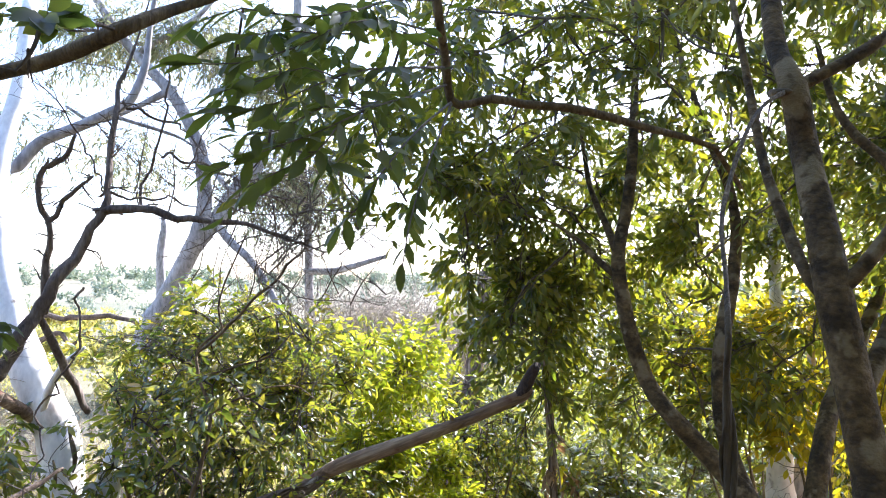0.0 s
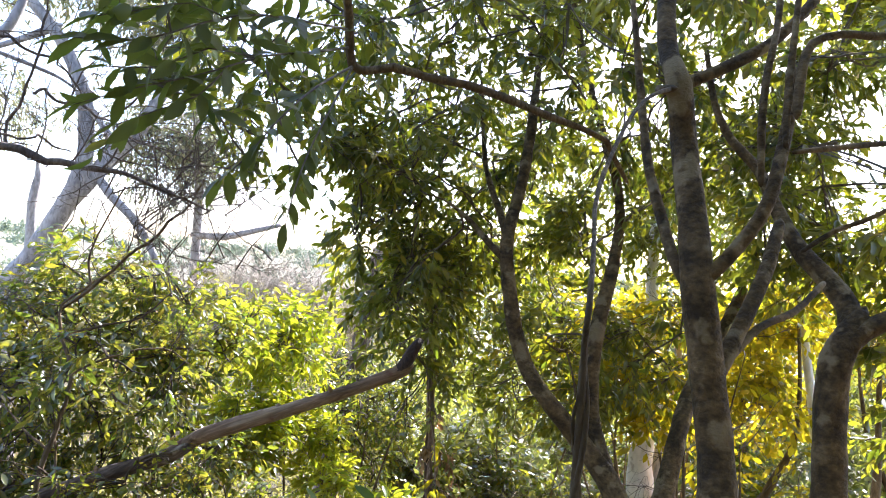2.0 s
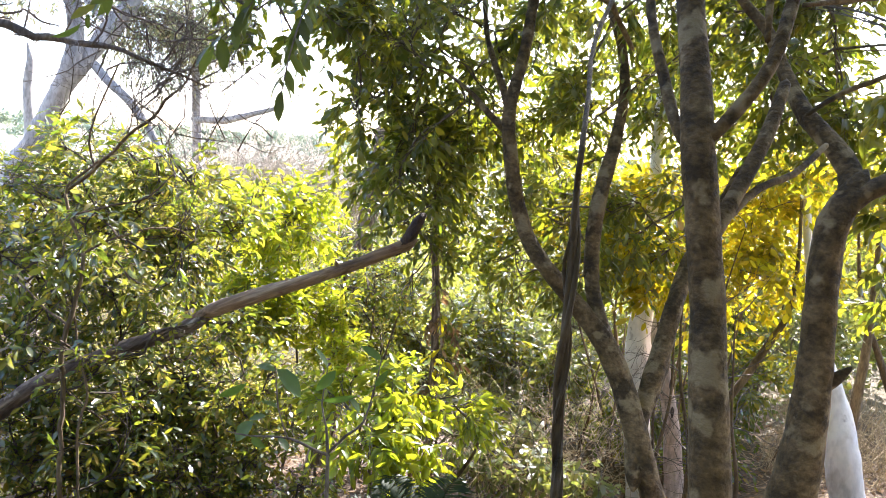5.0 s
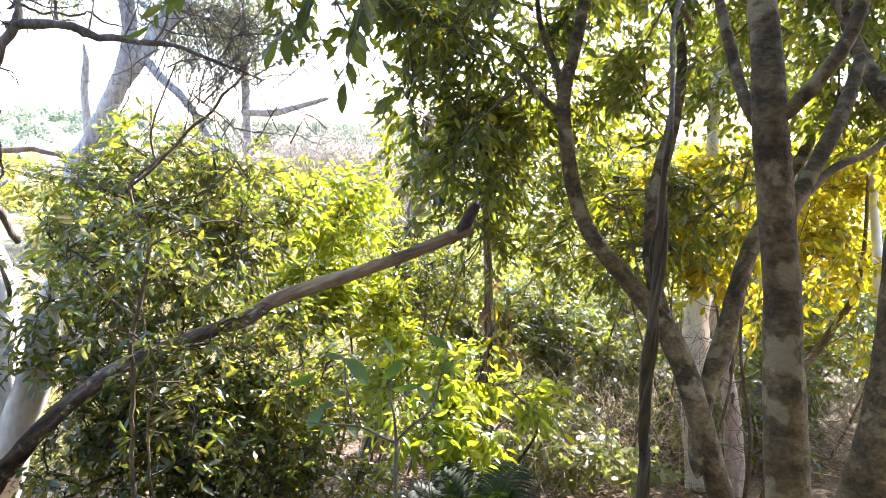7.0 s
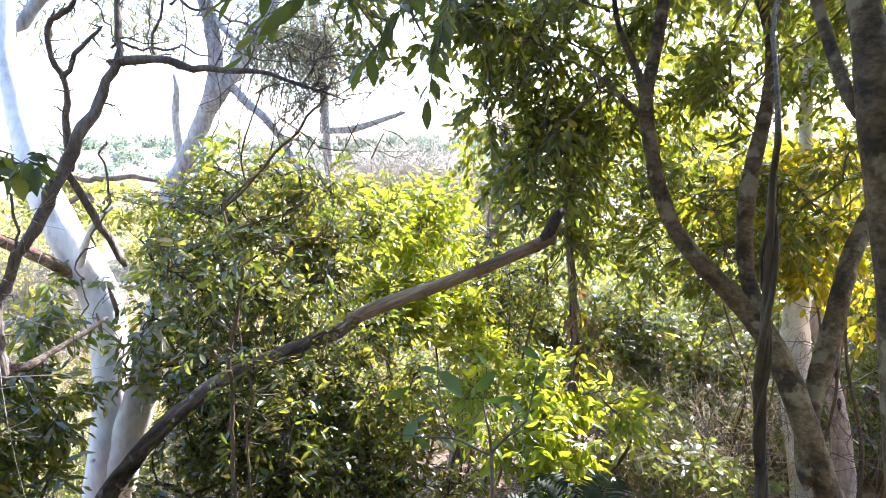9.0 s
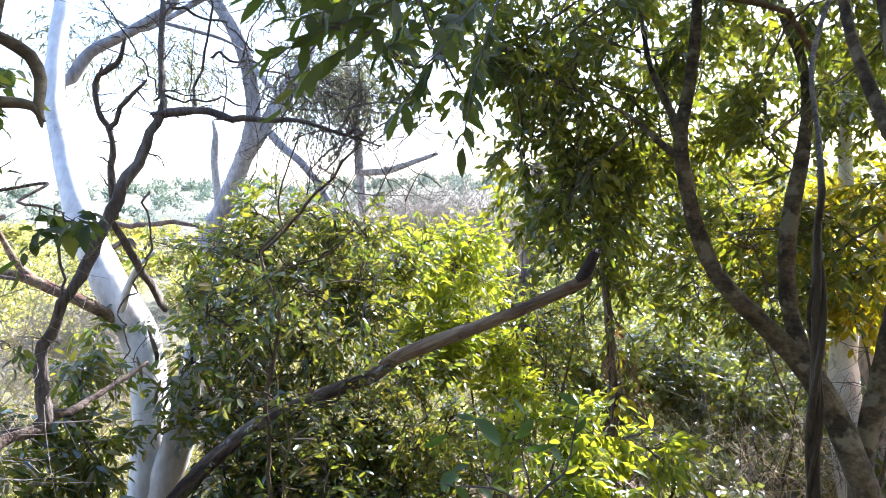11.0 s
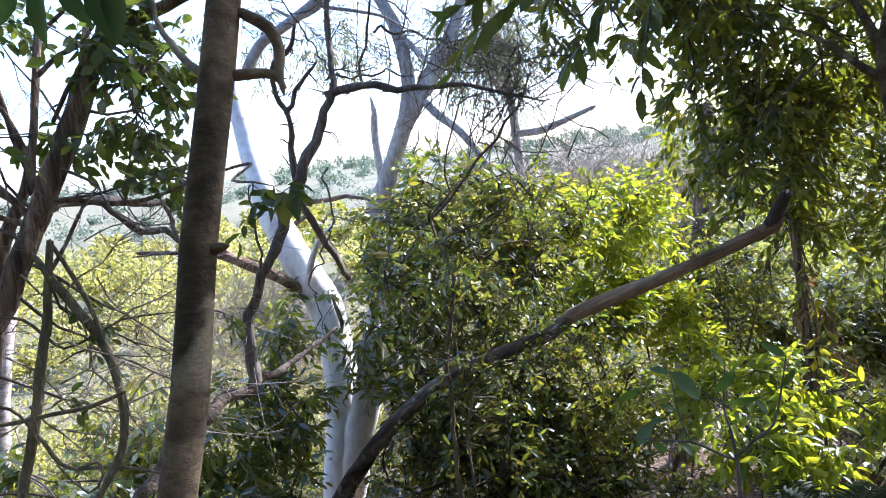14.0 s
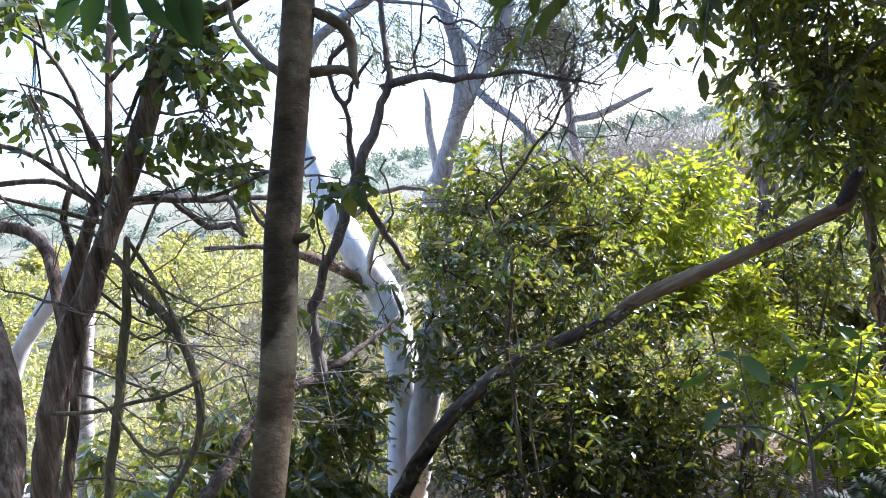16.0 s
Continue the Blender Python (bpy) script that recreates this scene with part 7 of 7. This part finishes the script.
crown(over, [p[:3] for k in "abcdgk" for p in SPRAY[k][1:]], SPRAY_B, (0.092, 0.036), LEAF_BROAD, 40, per=5, twig=0.16, droop=0.3, name="spray_crown", gauge=0.5, more=0.6)


broad = woody("broad_leaved_seedling", BIG, TWIG, "young plant with large dull-green leaves on thin stems", "plant", ("stem",), sides=7, lump=0.05)
for k, (x, y, z, dx, dy, dz, ln, wd) in enumerate(BIG_LEAF):
    up = (0.9 * math.sin(2.4 * k), -0.7, 0.7 + 0.9 * math.cos(1.7 * k))
    held = min(broad.children, key=lambda ob: min((v.co - Vector((x, y, z))).length for v in ob.data.vertices))
    leaf_part(held, (x, y, z), (dx, dy, dz), up, ln * 0.85, wd * 0.75, LEAF_BIG, 0.25)

spray = min(near.children, key=lambda ob: min((v.co - Vector(NEAR_LEAF[0][:3])).length for v in ob.data.vertices))
for k, (x, y, z, dx, dy, dz, ln, wd) in enumerate(NEAR_LEAF):
    leaf_part(spray, (x, y, z), (dx, dy, dz), (0.3 * math.sin(2.1 * k), -0.9, 0.4 * math.cos(1.3 * k)), ln, wd, LEAF_GLOSS, 0.2)

# ---- bare twigs ----
brush(dead, [(s[:3], s[3:6], s[6], 0.006) for s in DEAD_S], DEAD_WOOD, 91, 3, 0.45, 5)
tangle = np.random.RandomState(97)
brush(dead, [((tangle.uniform(-1.6, -0.3), tangle.uniform(3.9, 4.9), tangle.uniform(1.5, 2.5)), (tangle.normal(0.4, 0.7), tangle.normal(0, 0.4), tangle.normal(0, 0.6)), tangle.uniform(0.5, 1.0), 0.0055) for _ in range(22)], DEAD_WOOD, 98, 2, 0.5, 3)
brush(dead, [(p[:3], (tangle.normal(), tangle.normal(), tangle.normal(0.5)), tangle.uniform(0.05, 0.22), 0.006) for k in ("stem", "side", "side_twig", "cross") for p in DEAD[k][1:] for _ in range(2)], DEAD_WOOD, 99, 1, 0.5, 2)
brush(shrub, [(s[:3], s[3:6], s[6], 0.007) for s in SHRUB_S], DARK_VINE, 92, 3, 0.4, 4)
brush(shrub, [(s[:3], s[3:6], s[6], 0.0045) for s in SHRUB_T], DARK_VINE, 96, 3, 0.4, 4)
inner = np.random.RandomState(103)
brush(shrub, [((p[0], p[1], p[2]), (inner.normal(0, 0.9), inner.normal(0.2, 0.5), inner.normal(0.4, 0.5)), inner.uniform(0.3, 0.6), 0.0034) for n in ("stem", "stem_front", "bough", "bough_low") for p in SHRUB[n][1:]], DARK_VINE, 104, 2, 0.45, 3)
brush(stringy, [(s[:3], s[3:6], s[6], 0.008) for s in LT_S], DEAD_WOOD, 93, 3)
brush(vines, [(s[:3], s[3:6], s[6], 0.0048) for s in VINE_S], LIGHT_TWIG, 95, 2, 0.5, 4)
brush(far_gum, [((x, y, z), (dx, dy, dz), ln, 0.012) for x, y, z, dx, dy, dz, ln in (
    (-3.6, 10.4, 3.2, 0.9, 0, 0.4, 2.2), (-3.6, 10.5, 3.6, -0.8, 0, 0.5, 2.2), (-3.2, 10.6, 3.0, 0.9, 0, 0.1, 2.4), (-2.8, 10.8, 3.6, 0.8, 0, 0.5, 2.0), (-4.2, 10.6, 4.0, 0.3, 0, 1, 2.0), (-2.5, 10.9, 4.0, 0.5, 0, 0.8, 2.0), (-4.4, 10.6, 4.6, -0.9, 0, 0.3, 2.2), (-4.0, 10.6, 4.2, 0.9, 0, 0.2, 2.4), (-3.1, 10.7, 2.7, -0.9, 0, 0.4, 2.0), (-2.7, 10.8, 3.3, 0.9, 0, -0.2, 2.0))], DEAD_WOOD, 94, 3, 0.45)


# ---- palm-like cycad ----
def frond(parent, base, way, length, seed):
    """One feather frond in one piece: a bowed rib with paired narrow leaflets growing from it."""
    rng = np.random.RandomState(seed)
    b, w = np.array(base, float), unit(np.array(way, float))
    side = unit(np.cross(w, np.array([0, 0, 1.0])))
    n = 64
    t = np.linspace(0, 1, n)
    rib = b + w * (length * t)[:, None] + np.array([0, 0, -0.3]) * (length * t ** 2)[:, None]
    d = unit(np.gradient(rib, axis=0))
    nrm = unit(np.cross(d, side))
    half = (0.0065 * (1 - 0.75 * t))[:, None]
    verts = list(np.stack([rib - side * half, rib - nrm * half, rib + side * half], 1).reshape(-1, 3))
    faces = []
    for k in range(n - 1):
        faces += [(3 * k + c, 3 * k + (c + 1) % 3, 3 * k + 3 + (c + 1) % 3, 3 * k + 3 + c) for c in range(3)]
    for k in range(9, n - 1, 2):
        for c, sg in ((0, -1), (2, 1)):
            ln = length * 0.34 * math.sin(math.pi * min(max(t[k], 0.14), 0.93)) ** 0.6 * rng.uniform(0.9, 1.05)
            ax = unit(d[k] * 0.4 + sg * side + rng.normal(0, 0.06, 3) + np.array([0, 0, 0.05]))
            wide = unit(np.cross(ax, np.cross(d[k], ax))) * 0.0075
            m = rib[k] + ax * ln * 0.5
            at = len(verts)
            verts += [m - wide, m + wide, rib[k] + ax * ln - np.array([0, 0, 0.18 * ln])]
            faces += [(3 * k + c, 3 * k + 3 + c, at + 1, at), (at, at + 1, at + 2)]
    return hang(mesh_object("frond", verts, faces, LEAF_FERN), parent)


cx, cy = 0.53, 3.2
cz = float(ground_z(cx, cy))
ch = 0.3
cycad = thing("cycad", (cx, cy, cz), "low dark green cycad with feathery fronds", "plant")
tube("trunk", [(cx, cy, cz - 0.08, 0.06), (cx, cy, cz + 0.15, 0.055), (cx, cy, cz + ch, 0.04)], BROWN_BARK, cycad, 10, lump=0.2)
for i in range(10):
    a = i * 2.4
    frond(cycad, (cx, cy, cz + ch - 0.02), (math.cos(a), math.sin(a) * 0.9, 1.2 + 0.9 * (i % 3)), 0.5 + 0.04 * (i % 4), 100 + i)


# ---- bare young stems and litter at the forest edge ----
def bare_sapling(x, y, tall, lean, seed):
    rng = np.random.RandomState(seed)
    z = float(ground_z(x, y))
    top = thing("bare_sapling", (x, y, z), "thin brown bare sapling stem in the understorey", "sapling", "bare saplings")
    pts = [(x + lean * u * tall + rng.normal(0, 0.03), y + rng.normal(0, 0.03), z - 0.1 + u * tall, 0.022 * (1 - 0.85 * u)) for u in (0, 0.25, 0.5, 0.75, 1.0)]
    tube("stem", pts, BROWN_BARK, top, 7)
    brush(top, [(pts[i][:3], (rng.normal(), rng.normal(), 0.6), 0.6, 0.006) for i in (1, 2, 2, 3, 3, 4)], TWIG, seed, 2)


for i in range(12):
    a = radians(10 + 26 * (i * 0.618 % 1))
    d = 5.6 + 3.0 * (i * 0.381 % 1)
    bare_sapling(d * math.sin(a), d * math.cos(a), 1.6 + 1.2 * (i * 0.27 % 1), 0.12 * math.sin(i * 2.1), 120 + i)

twig_tangle("dry_twigs", (-2.75, 3.3, 0.6), (0.55, 0.5, 0.6), 150, 0.6, DRY_TWIG, 13, "loose tangle of thin dry twigs below the vines", "brush", 0.0025)
twig_tangle("dry_undergrowth", (1.9, 5.9, -1.15), (1.3, 0.8, 0.45), 650, 0.4, STRAW, 20, "sunlit tangle of dry grass stalks on the bank", "brush", 0.0035, 0.6)
twig_tangle("dry_bank_grass", (5.6, 6.2, -1.35), (1.4, 1.3, 0.4), 1000, 0.5, STRAW, 22, "sunlit straw-coloured grass stalks on the open bank", "grass", 0.004, 1.0)
twig_tangle("dry_stalks", (2.2, 5.2, -0.5), (1.4, 1.2, 0.35), 200, 0.5, TWIG, 14, "dry stalks and sticks among the understorey", "brush", 0.003)


def litter(name, n, x0, x1, y0, y1, seed):
    rng = np.random.RandomState(seed)
    x, y = rng.uniform(x0, x1, n), rng.uniform(y0, y1, n)
    p = np.stack([x, y, ground_z(x, y) + rng.uniform(0.004, 0.03, n)], 1)
    ax = unit(np.stack([rng.normal(size=n), rng.normal(size=n), rng.normal(0, 0.25, n)], 1))
    up = unit(np.stack([rng.normal(0, 0.3, n), rng.normal(0, 0.3, n), np.ones(n)], 1))
    ln = rng.uniform(0.04, 0.11, n)
    return tagged(new(name, fast_mesh(name, *simple_blades(p, ax, up, ln, ln * 0.35, rng.uniform(-0.3, 0.3, n)), LEAF_DRY)), "brown fallen leaves strewn over the bank", "leaf litter", kind="stuff")


litter("leaf_litter", 9000, -2.5, 6.0, 1.5, 9.0, 15)
